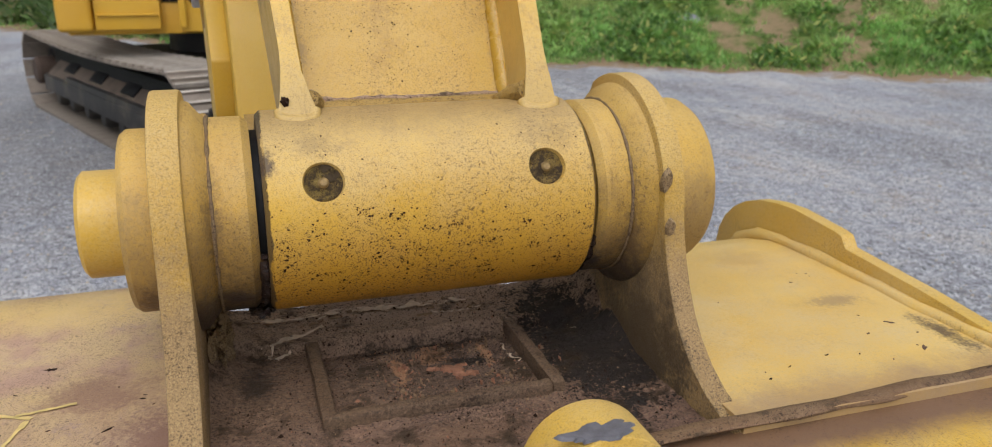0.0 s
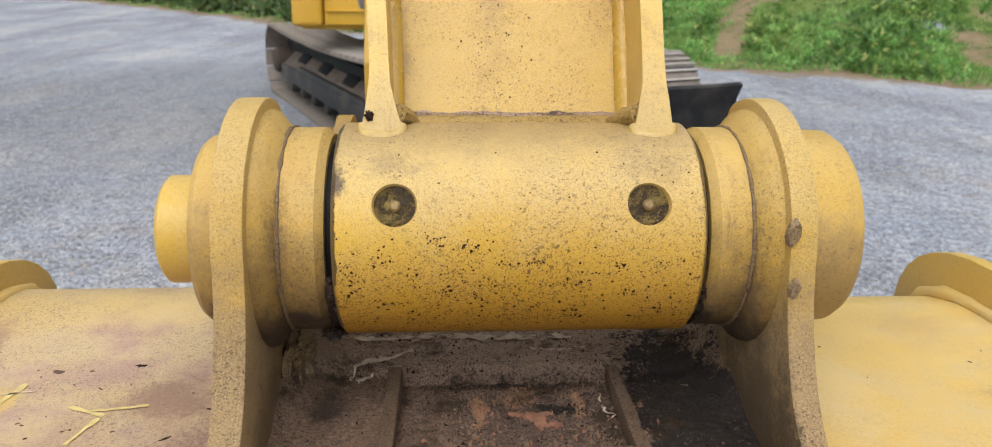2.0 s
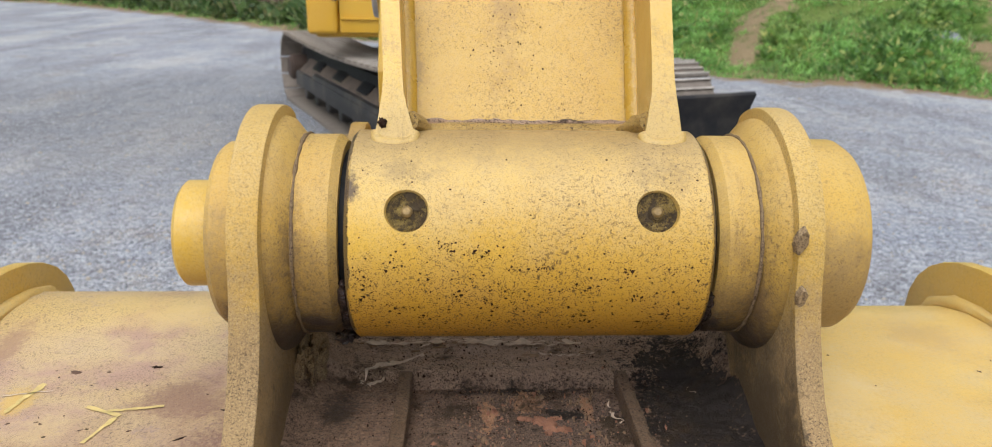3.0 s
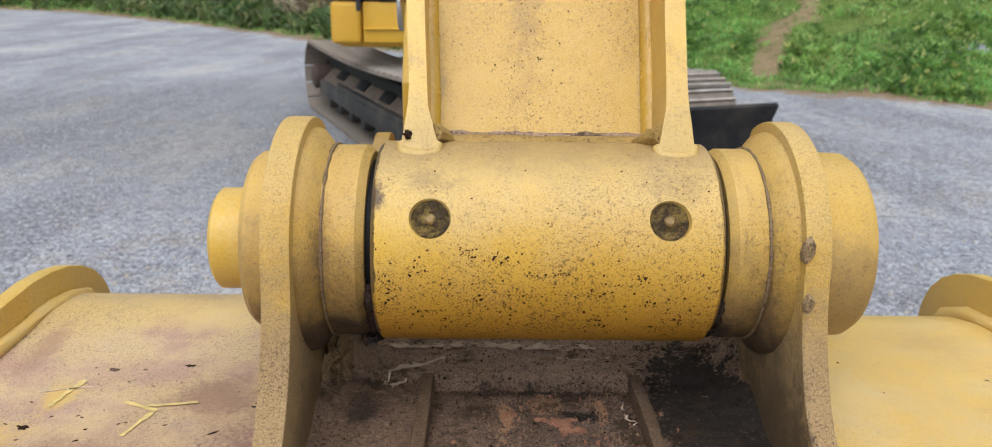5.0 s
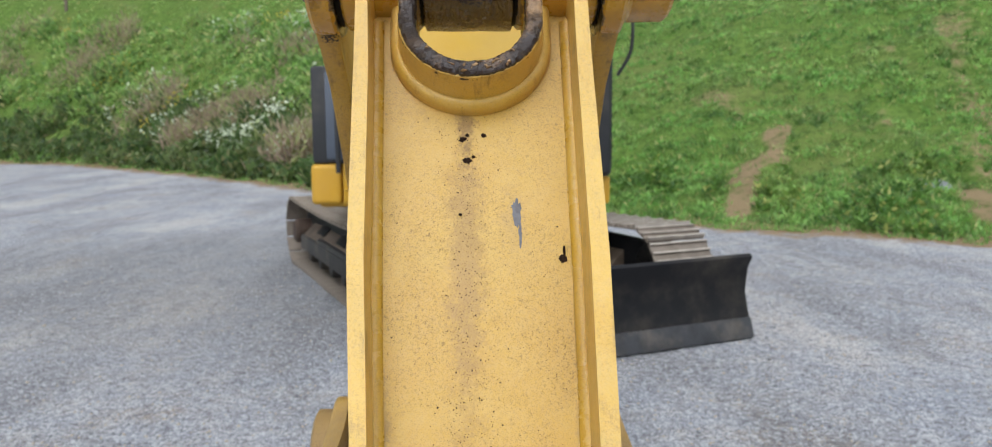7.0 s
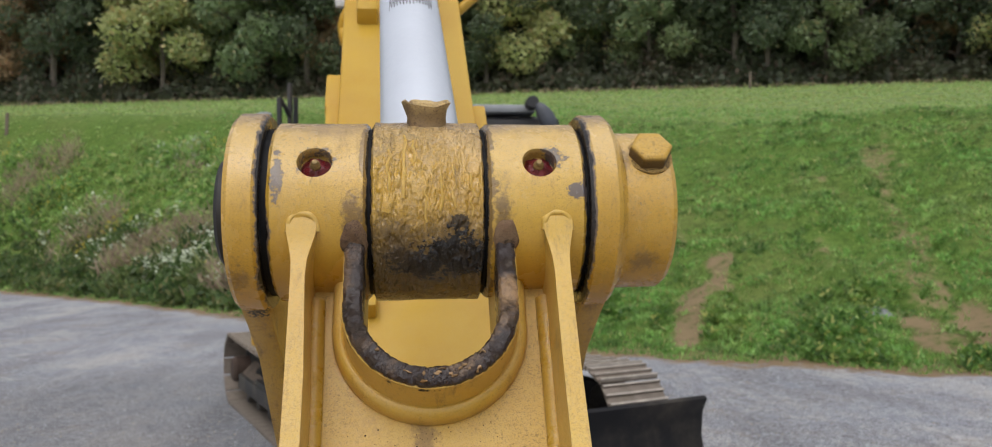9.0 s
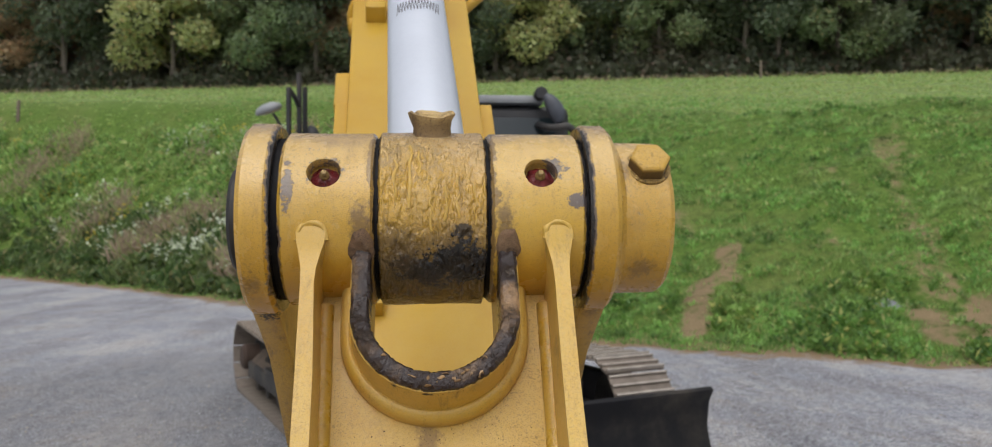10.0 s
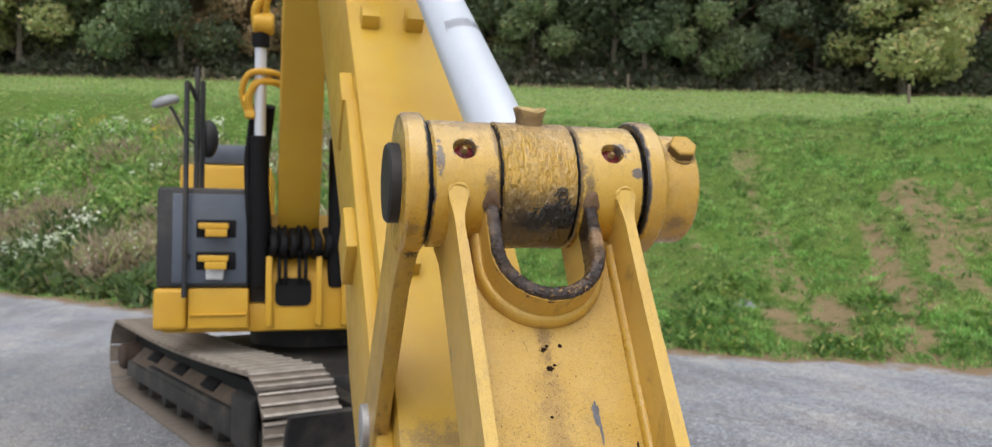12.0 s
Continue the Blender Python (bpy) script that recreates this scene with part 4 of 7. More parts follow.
    # side flanges, tapering, with flared weld feet
    left = ((0.041, -0.0940, -0.0750, 0.0480), (0.044, -0.0958, -0.0730, 0.0490), (0.049, -0.0968, -0.0722, 0.0497), (0.055, -0.0965, -0.0730, 0.0503), (0.062, -0.0953, -0.0752, 0.0510), (0.070, -0.0943, -0.0772, 0.0515), (0.080, -0.0932, -0.0797, 0.0516), (0.095, -0.0928, -0.0808, 0.0515),
            (0.24, -0.1020, -0.0890, 0.0515), (0.42, -0.1050, -0.0925, 0.0515), (0.495, -0.1066, -0.0964, 0.0515), (0.508, -0.1073, -0.0955, 0.0518), (0.518, -0.1093, -0.0930, 0.0530), (0.527, -0.1113, -0.0902, 0.0552), (0.535, -0.1120, -0.0895, 0.0582), (0.542, -0.1105, -0.0912, 0.0595))
    right = ((0.041, 0.0750, 0.0955, 0.0480), (0.044, 0.0742, 0.0968, 0.0490), (0.049, 0.0736, 0.0976, 0.0497), (0.055, 0.0744, 0.0974, 0.0503), (0.062, 0.0760, 0.0968, 0.0510), (0.070, 0.0775, 0.0962, 0.0515), (0.080, 0.0797, 0.0953, 0.0516), (0.095, 0.0806, 0.0950, 0.0515),
             (0.24, 0.0844, 0.0990, 0.0515), (0.42, 0.0858, 0.0984, 0.0515), (0.495, 0.0872, 0.0992, 0.0515), (0.508, 0.0866, 0.0998, 0.0518), (0.518, 0.0846, 0.1014, 0.0530), (0.527, 0.0822, 0.1034, 0.0552), (0.535, 0.0815, 0.1040, 0.0582), (0.542, 0.0832, 0.1025, 0.0595))
    for stations in (left, right):
        own = bmesh.new()
        rows = []
        for a, x0, x1, front in stations:
            rows.append([own.verts.new(on_link(x, a, o)) for x, o in ((x0, -0.055), (x1, -0.055), (x1, front), (x0, front))])
        for p, q in zip(rows, rows[1:]):
            for k in range(4):
                own.faces.new((p[k], p[(k + 1) % 4], q[(k + 1) % 4], q[k]))
        own.faces.new(rows[0])
        own.faces.new(rows[-1])
        bevel(own, 0.0022, 3, 40)
        part("flange", own, M_FLANGE, link)
    # fillet welds inside the flanges and along the lower boss
    for x0, x1, dx in ((-0.0805, -0.0940, 1), (0.0800, 0.0868, -1)):
        bm = pipe([on_link(x0, 0.075, -0.003), on_link((x0 + x1) / 2 + dx * 0.0, 0.24, -0.003), on_link(x1, 0.50, -0.003)], 0.0075, seg=12)
        rough(bm, 0.0008, 90)
        part("weld", bm, M_FILLET, link)
    bm = pipe([on_link(-0.088, 0.069, 0.0), on_link(0.0, 0.069, 0.001), on_link(0.088, 0.069, 0.0)], 0.009, seg=12)
    rough(bm, 0.0012, 90)
    part("weld", bm, M_WELD, link, "dirt-filled weld bead")
    # dirt packed along both edges of the weld, and rounded lower edges of the flange feet
    for a, o, r, seed in ((0.0795, -0.0030, 0.0030, 1.0), (0.0650, 0.0090, 0.0026, 5.0)):
        bm = pipe([on_link(-0.074 + 0.0148 * q, a + 0.0012 * noise.noise(Vector((q * 0.9, seed, 0))), o) for q in range(11)], r, seg=8)
        rough(bm, 0.0016, 140, seed)
        part("packed_dirt", bm, M_MUD, link, "line of dark packed dirt")
    for x0, x1 in ((-0.0955, -0.0735), (0.0745, 0.0968)):
        bm = pipe([on_link(x0 - 0.0006, 0.054, 0.0455), on_link(x0 + 0.0015, 0.0475, 0.0475), on_link((x0 + x1) / 2, 0.0452, 0.0492), on_link(x1 - 0.0015, 0.0475, 0.0475), on_link(x1 + 0.0006, 0.054, 0.0455)], 0.0042, seg=12)
        rough(bm, 0.0006, 120)
        part("weld", bm, M_FLANGE, link, "dusty fillet under the flange foot")
    for x0, x1 in ((-0.1105, -0.0905), (0.0825, 0.1030)):
        bm = pipe([on_link(x0 - 0.0008, 0.530, 0.0530), on_link(x0 + 0.0020, 0.5395, 0.0580), on_link((x0 + x1) / 2, 0.5425, 0.0592), on_link(x1 - 0.0020, 0.5395, 0.0580), on_link(x1 + 0.0008, 0.530, 0.0530)], 0.0024, seg=12)
        rough(bm, 0.0014, 150)
        part("weld", bm, M_FLANGE, link, "lumpy weld at the flange's upper end")
    # lumpy weld ends: on the upper bosses over the collar, and in the corners at the flange feet
    for x, t, half, tone in ((-0.0625, FACING + 0.88, (0.0100, 0.0160), M_RUSTWELD), (0.0530, FACING + 0.88, (0.0100, 0.0160), M_RUSTWELD)):
        own = bmesh.new()
        bmesh.ops.create_icosphere(own, subdivisions=3, radius=1.0)
        n, s = Vector((0, math.cos(t), math.sin(t))), Vector((0, -math.sin(t), math.cos(t)))
        for v in own.verts:
            v.co = Vector((x + v.co.x * half[0], TOP[0], TOP[1])) + n * (0.0728 + v.co.y * 0.0040) + s * v.co.z * half[1]
        rough(own, 0.0026, 160, x)
        part("weld", own, tone, link, "lumpy rust-brown weld end")
    for x, dx in ((-0.0745, 1), (0.0755, -1)):
        bm = pipe([on_link(x - dx * 0.002, 0.062, 0.046), on_link(x + dx * 0.003, 0.066, 0.030), on_link(x + dx * 0.005, 0.069, 0.008)], 0.0065, seg=10)
        rough(bm, 0.0016, 120)
        part("weld", bm, M_WELD, link, "dirt-filled weld bead")


make_link()


M_SIDE_LINK = painted("yellow_paint_side_link", shine=0.55, mottle=0.4, base=(0.590, 0.372, 0.046), dust=0.2, specks=0.35, streaks=0.6, gloss=0.34, rust=0.5, rust_tone=(0.25, 0.15, 0.05),
                      spots=[((-0.142, 0.320, 1.698), (0.024, 0.05, 0.020), 0.97, TAR), ((-0.140, 0.34, 1.66), (0.020, 0.05, 0.05), 0.6, BROWN), ((0.130, 0.32, 1.70), (0.02, 0.05, 0.02), 0.7, BROWN)])


def make_idler(name, x0, x1, lead):
    """A flat side link from the upper pin down to the stick."""
    end = (TOP[0] + 0.35, TOP[1] - 0.357)
    base = thing(name, (x0, end[0], end[1]), "flat yellow steel side link between upper pin and stick", "excavator link", "side links")
    d = (0.7, -0.714)
    nrm = (0.714, 0.7)
    ang = math.degrees(math.atan2(nrm[1], nrm[0]))
    R, r = 0.0803, 0.062
    poly = arc(TOP[0], TOP[1], R, ang, ang + 180, 40)
    poly = [(p[0], p[1]) for p in poly]
    waist = 0.050
    poly += [(TOP[0] + d[0] * 0.07 - nrm[0] * 0.062, TOP[1] + d[1] * 0.07 - nrm[1] * 0.062), (TOP[0] + d[0] * 0.13 - nrm[0] * waist, TOP[1] + d[1] * 0.13 - nrm[1] * waist)]
    poly += arc(end[0], end[1], r, ang + 180, ang + 360, 30)
    poly += [(TOP[0] + d[0] * 0.13 + nrm[0] * waist, TOP[1] + d[1] * 0.13 + nrm[1] * waist), (TOP[0] + d[0] * 0.07 + nrm[0] * 0.062, TOP[1] + d[1] * 0.07 + nrm[1] * 0.062)]
    part("bar", extrude(poly, x0, x1, lambda u, v, w: (w, u, v), None, 0.002), M_SIDE_LINK, base)
    bm = lathe([(x0 - 0.002, 0.045), (x0 - 0.002, 0.078), (x0 + 0.002, 0.0815), (x1 - 0.002, 0.0815), (x1 + 0.002, 0.078), (x1 + 0.002, 0.045)], TOP, None, 72)
    part("eye", bm, M_LINK_TOP, base, "chipped yellow ring with a black grease gap")
    bm = lathe([(lead - 0.006, 0), (lead - 0.006, 0.033), (lead - 0.004, 0.035), (lead + 0.006, 0.035), (lead + 0.006, 0)], end, None, 40)
    part("pin_end", bm, M_SOFT_STEEL, base, "bare grey pin end")


make_idler("side_link", -0.1560, -0.1345, -0.161)
make_idler("side_link", 0.1205, 0.1415, 0.146)


def make_top_pin():
    pin = thing("upper_pin", (-0.005, TOP[0], TOP[1] - 0.035), "yellow pin through link and cylinder eye, bolted collar", "pin")
    part("shaft", lathe([(-0.166, 0), (-0.166, 0.0355), (0.142, 0.0355), (0.142, 0)], TOP, None, 40), M_DARK, pin)
    bm = lathe([(0.141, 0), (0.141, 0.0735), (0.1445, 0.0735), (0.1475, 0.0690), (0.1505, 0.0665), (0.187, 0.0660), (0.191, 0.0630), (0.192, 0.030), (0.190, 0.028), (0.190, 0)], TOP, None, 72)
    part("head", bm, M_LINK_TOP, pin, "chipped yellow pin collar")
    bm = lathe([(-0.172, 0), (-0.172, 0.043), (-0.169, 0.046), (-0.158, 0.046), (-0.156, 0.048), (-0.1555, 0.048), (-0.1555, 0)], TOP, None, 48)
    part("end_cap", bm, M_DARK, pin, "dark worn end cap")
    for x in (-0.0512, 0.0383):
        part("seal", lathe([(x - 0.003, 0.034), (x - 0.003, 0.0690), (x + 0.003, 0.0690), (x + 0.003, 0.034)], TOP, None, 64), M_RUBBER, pin, "black greasy seal ring")
    for x in (-0.1305, 0.1182):
        bm = lathe([(x - 0.0035, 0.04), (x - 0.0035, 0.0688), (x, 0.0692), (x + 0.0035, 0.0688), (x + 0.0035, 0.04)], TOP, None, 72)
        rough(bm, 0.0012, 110)
        part("seal", bm, M_RUBBER, pin, "black greasy seal ring")
    t = FACING - 0.145
    base = Vector((0.172, TOP[0] + 0.064 * math.cos(t), TOP[1] + 0.064 * math.sin(t)))
    out = Vector((0, math.cos(t), math.sin(t)))
    own = lathe([(0, 0), (0, 0.0172), (0.0125, 0.0172), (0.0142, 0.0150), (0.0145, 0)], None, None, 6, along(base, base + out))
    bevel(own, 0.0006, 1, 20)
    part("grime_ring", lathe([(-0.002, 0), (-0.002, 0.0190), (0.0016, 0.0190), (0.0022, 0.0165), (0.0022, 0)], None, None, 28, along(base, base + out)), M_WELD, pin, "ring of dark grime round the bolt")
    part("bolt", own, M_BOLT, pin, "yellow painted hexagonal bolt head", smooth=20)
    t2 = FACING + math.pi + 0.2
    p2 = Vector((0.168, TOP[0] + 0.062 * math.cos(t2), TOP[1] + 0.062 * math.sin(t2)))
    part("nut", lathe([(0, 0), (0, 0.013), (0.014, 0.013), (0.014, 0)], None, None, 6, along(p2, p2 + Vector((0, math.cos(t2), math.sin(t2))))), M_DARK, pin, smooth=20)


make_top_pin()

RISE = radians(36.6)
SIDE = -0.04


def on_rod(d, x=0.0, o=0.0):
    """A point d metres up the cylinder from the upper pin, o above its axis."""
    return Vector((-0.0065 + x + SIDE * d * math.cos(RISE), TOP[0] + d * math.cos(RISE) - o * math.sin(RISE), TOP[1] + d * math.sin(RISE) + o * math.cos(RISE)))


def make_cylinder():
    cyl = thing("bucket_cylinder", on_rod(1.2, 0, -0.05), "bucket hydraulic cylinder with a bare chrome rod", "hydraulic cylinder")
    own = bmesh.new()
    seg, xs = 96, [-0.0500, -0.048, -0.04, -0.025, -0.01, 0.005, 0.02, 0.03, 0.035, 0.0370]
    rings = [[own.verts.new((x, TOP[0] + (0.0742 if 0 < i < 9 else 0.070) * math.cos(a), TOP[1] + (0.0742 if 0 < i < 9 else 0.070) * math.sin(a))) for a in (2 * math.pi * k / seg for k in range(seg))] for i, x in enumerate(xs)]
    for p, q in zip(rings, rings[1:]):
        for k in range(seg):
            own.faces.new((p[k], p[(k + 1) % seg], q[(k + 1) % seg], q[k]))
    own.faces.new(rings[0][::-1])
    own.faces.new(rings[-1])
    rough(own, 0.0011, 75)
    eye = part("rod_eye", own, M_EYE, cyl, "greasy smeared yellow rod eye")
    t = RISE + math.radians(68)
    base = Vector((-0.0065, TOP[0] + 0.068 * math.cos(t), TOP[1] + 0.068 * math.sin(t)))
    out = Vector((0, math.cos(t), math.sin(t)))
    own = bmesh.new()
    rows = []
    tang_dir = Vector((0, -math.sin(t), math.cos(t)))
    for h, w, dth in ((0, 0.0190, 0.0150), (0.005, 0.0168, 0.0135), (0.011, 0.0160, 0.0130), (0.018, 0.0176, 0.0140), (0.0235, 0.0202, 0.0152), (0.0245, 0.0190, 0.0138), (0.0215, 0.0160, 0.0105), (0.010, 0.0125, 0.0080)):
        row = []
        for k in range(28):
            a = 2 * math.pi * k / 28
            torn = 0.0045 * noise.noise(Vector((math.cos(a) * 1.3, math.sin(a) * 1.3, 7.0))) * (h / 0.0245) ** 2
            row.append(own.verts.new(base + out * (h + torn) + Vector((w * math.cos(a), 0, 0)) + tang_dir * dth * math.sin(a)))
        rows.append(row)
    for p, q in zip(rows, rows[1:]):
        for k in range(28):
            own.faces.new((p[k], p[(k + 1) % 28], q[(k + 1) % 28], q[k]))
    own.faces.new(rows[-1])
    rough(own, 0.0022, 90)
    part("grease_fitting", own, M_FITTING, eye, "bent greasy grease-fitting guard")
    part("rod", lathe([(0.03, 0), (0.03, 0.0385), (2.4, 0.0385), (2.4, 0)], None, None, 48, along(on_rod(0), on_rod(1))), M_CHROME, cyl, "bare chrome piston rod")
    part("barrel", lathe([(0, 0), (0, 0.055), (0.01, 0.062), (0.08, 0.062), (0.09, 0.056), (0.9, 0.056), (0.9, 0)], None, None, 40, along(on_rod(1.25), on_rod(2.2))), M_STICK, cyl)


make_cylinder()

# ---- stick ----
S_DIR = (0.6961, 0.7179)
S_NRM = (-0.7179, 0.6961)


def on_stick(x, d, o):
    """d metres up the stick along its top plate from (y 0.70, z 1.59), o above the plate."""
    y, z = 0.70 + d * S_DIR[0] + o * S_NRM[0], 1.59 + d * S_DIR[1] + o * S_NRM[1]
    return (x + SIDE * (y - 0.36), y, z)


def make_stick():
    stick = thing("excavator_stick", on_stick(0, -0.3, -0.3), "clean yellow box-section excavator stick", "excavator arm")
    prof = [(-0.50, -0.16), (-0.30, -0.03), (-0.16, 0.0), (2.45, 0.0), (2.7, -0.1), (2.7, -0.5), (2.2, -0.52), (0.0, -0.36), (-0.42, -0.30)]
    bm = extrude(prof, -0.117, 0.117, lambda u, v, w: on_stick(w, u, v), None, 0.006)
    part("box_section", bm, M_STICK, stick)
    for sx in (-1, 1):
        bm = extrude([(-0.42, -0.20), (-0.30, -0.06), (0.58, -0.012), (0.60, -0.05), (0.56, -0.20), (0.1, -0.30), (-0.3, -0.28)], sx * 0.1165, sx * 0.140, lambda u, v, w: on_stick(w, u, v), None, 0.004)
        part("side_plate", bm, M_STICK, stick)
        bm = extrude([(0.83, -0.002), (0.88, -0.002), (0.88, 0.035), (0.83, 0.035)], sx * 0.05 - 0.02, sx * 0.05 + 0.02, lambda u, v, w: on_stick(w - 0.02, u, v), None, 0.004)
        part("lug", bm, M_STICK, stick)
    for d0, d1, o0, o1, x0, x1 in ((0.60, 0.70, -0.17, -0.03, -0.1445, -0.116), (0.20, 0.30, -0.155, -0.05, -0.160, -0.139), (0.088, 0.128, -0.002, 0.028, -0.090, -0.052)):
        bm = extrude([(d0, o0), (d1, o0), (d1, o1), (d0, o1)], x0, x1, lambda u, v, w: on_stick(w, u, v), None, 0.004)
        part("lug", bm, M_STICK, stick)
    bm = rod(on_stick(0.117, 0.98, -0.06), on_stick(0.165, 1.01, -0.03), 0.011)
    part("peg", bm, M_STICK, stick)
    nose = (0.50, 1.205)
    bm = lathe([(-0.115, 0.0), (-0.115, 0.068), (0.105, 0.068), (0.105, 0)], nose, None, 48)
    part("nose_boss", bm, M_EAR, stick)
    bm = extrude([(0.46, 1.15), (0.60, 1.13), (0.80, 1.30), (0.85, 1.5), (0.70, 1.52), (0.50, 1.27)], -0.10, 0.09, lambda u, v, w: (w, u, v), None, 0.005)
    part("nose", bm, M_NOSE, stick, "dusty yellow stick nose")


make_stick()


# ---- bucket ----
def floor_height(x, y):
    """The caked floor between the ears: a ledge under the pin, and the sunken panel inside the frame."""
    p = Vector((x, y, 0))
    z = 1.1575 + 0.0022 * noise.noise(p * 28) + 0.0014 * noise.noise(p * 110) + 0.0010 * noise.noise(p * 260)
    z += 0.0085 * min(1.0, max(0.0, (y - 0.0735) / 0.003)) * (0.75 + 0.25 * min(1.0, max(0.0, 2 - abs(x) / 0.05)))
    if -0.081 < x < 0.073 and -0.033 < y < 0.0735:
        z -= 0.0055
    return z


def make_bucket():
    bucket = thing("bucket", (0, 0.1, 0.0), "worn yellow digging bucket standing on its teeth", "bucket")
    shell = [(-0.135, 1.172), (0.10, 1.172), (0.17, 1.169), (0.215, 1.158), (0.25, 1.135), (0.27, 1.10), (0.275, 1.06), (0.27, 1.02)]
    crowned = [(-0.135, 1.172), (0.06, 1.172), (0.10, 1.174), (0.135, 1.178), (0.16, 1.180), (0.185, 1.179), (0.21, 1.1755), (0.24, 1.163), (0.262, 1.14), (0.275, 1.10), (0.278, 1.06), (0.27, 1.02)]
    inner = [(y - 0.0, z - 0.022) for y, z in shell[:3]] + [(0.21, 1.135), (0.235, 1.11), (0.245, 1.08), (0.245, 1.02)]
    for x0, x1, tone, line in ((-0.4175, -0.165, M_SHELL_TAN, crowned), (0.160, 0.4055, M_SHELL, shell)):
        bm = extrude(line + inner[::-1], x0, x1, lambda u, v, w: (w, u, v))
        part("top_plate", bm, tone, bucket, "scuffed yellow top plate")
    low_shell = [(y, z - 0.027) for y, z in shell]
    bm = extrude(low_shell + [(y, z - 0.027) for y, z in inner[::-1]], -0.158, 0.1535, lambda u, v, w: (w, u, v))
    part("middle_plate", bm, M_SHELL_DIRTY, bucket, "rusty plate between the ears")
    back = [(-0.128, 1.165), (-0.30, 1.150), (-0.42, 1.06), (-0.48, 0.90), (-0.48, 0.70), (-0.42, 0.48), (-0.30, 0.30), (-0.10, 0.14), (0.10, 0.03)]
    back_in = [(0.12, 0.06), (-0.08, 0.17), (-0.28, 0.325), (-0.395, 0.50), (-0.455, 0.70), (-0.455, 0.89), (-0.40, 1.04), (-0.29, 1.128), (-0.128, 1.143)]
    bm = extrude(back + back_in, -0.4175, 0.4055, lambda u, v, w: (w, u, v))
    part("wrapper", bm, M_WRAP, bucket)
    side = [(0.275, 1.02), (0.283, 1.10), (0.284, 1.130), (0.280, 1.150), (0.270, 1.168), (0.254, 1.183), (0.234, 1.194), (0.21, 1.202), (0.18, 1.207), (0.15, 1.2085), (0.09, 1.204), (0.080, 1.202), (0.073, 1.192), (-0.02, 1.186), (-0.11, 1.177), (-0.20, 1.172), (-0.31, 1.155), (-0.435, 1.06), (-0.49, 0.90), (-0.49, 0.70), (-0.43, 0.47), (-0.31, 0.29), (-0.10, 0.13), (0.10, 0.02), (0.16, 0.10), (0.10, 0.5), (0.15, 0.85)]
    for sx, xin in ((-1, 0.4180), (1, 0.4060)):
        bm = extrude(side, sx * xin, sx * (xin + 0.015), lambda u, v, w: (w, u, v), None, 0.002)
        part("side_plate", bm, M_RIM, bucket, "yellow side plate with a raised rim")
        up = 0.010 if sx < 0 else 0.0
        bead = [(sx * (xin - 0.002), 0.25, 1.135 + up), (sx * (xin - 0.002), 0.22, 1.160 + up), (sx * (xin - 0.002), 0.15, 1.171 + up * 0.8), (sx * (xin - 0.002), 0.0, 1.1715), (sx * (xin - 0.002), -0.12, 1.1715)]
        bm = pipe(bead, 0.0065, None, 12)
        rough(bm, 0.0025, 90)
        part("weld", bm, M_SHELL, bucket)
    bm = pipe([(-0.395, -0.134, 1.169), (-0.2, -0.131, 1.169), (0.0, -0.134, 1.169), (0.2, -0.130, 1.169), (0.385, -0.125, 1.169)], 0.0070, None, 12)
    rough(bm, 0.004, 70)
    for v in bm.verts:
        v.co.z = 1.1705 + (v.co.z - 1.169) * 0.42
    part("weld", bm, M_RUSTWELD, bucket, "rusty weld seam across the bucket")
    for i in range(5):
        x = -0.32 + 0.16 * i
        bm = extrude([(0.05, 0.10), (0.14, 0.10), (0.19, 0.0), (0.17, 0.0), (0.08, 0.03)], x - 0.035, x + 0.035, lambda u, v, w: (w, u, v), None, 0.006)
        part("tooth", bm, M_DARK, bucket, "worn steel tooth")
    # hinge ears with their bosses
    for sx, xi, xo in ((-1, 0.1575, 0.1762), (1, 0.1530, 0.1695)):
        ear = [(-0.155, 1.158), (-0.122, 1.168), (-0.100, 1.175), (-0.082, 1.185), (-0.067, 1.198), (-0.056, 1.212), (-0.047, 1.228), (-0.040, 1.245), (-0.035, 1.262)] + arc(LOW[0], LOW[1], 0.085, 180, 60, 34) + [(0.13, 1.305), (0.20, 1.265), (0.34, 1.250), (0.45, 1.262)] + arc(0.50, 1.205, 0.070, 110, -60, 20) + [(0.40, 1.12), (0.25, 1.11)]
        bm = extrude(ear, sx * xi, sx * xo, lambda u, v, w: (w, u, v), None, 0.0022)
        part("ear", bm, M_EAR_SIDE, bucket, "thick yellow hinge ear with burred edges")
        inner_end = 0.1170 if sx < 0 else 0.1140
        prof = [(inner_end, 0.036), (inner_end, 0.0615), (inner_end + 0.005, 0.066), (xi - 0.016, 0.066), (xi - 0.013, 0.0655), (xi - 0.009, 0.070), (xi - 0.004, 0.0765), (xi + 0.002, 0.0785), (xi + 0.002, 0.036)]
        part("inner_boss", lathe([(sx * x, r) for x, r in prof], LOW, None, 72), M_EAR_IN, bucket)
        groove = [(sx * (xi - 0.0145), LOW[0] + 0.0662 * math.cos(q * 0.157), LOW[1] + 0.0662 * math.sin(q * 0.157)) for q in range(41)]
        part("packed_dirt", rough(pipe(groove, 0.0011, None, 8), 0.0009, 120, sx), M_FLECK_DIRT, bucket, "thin line of dirt in the groove")
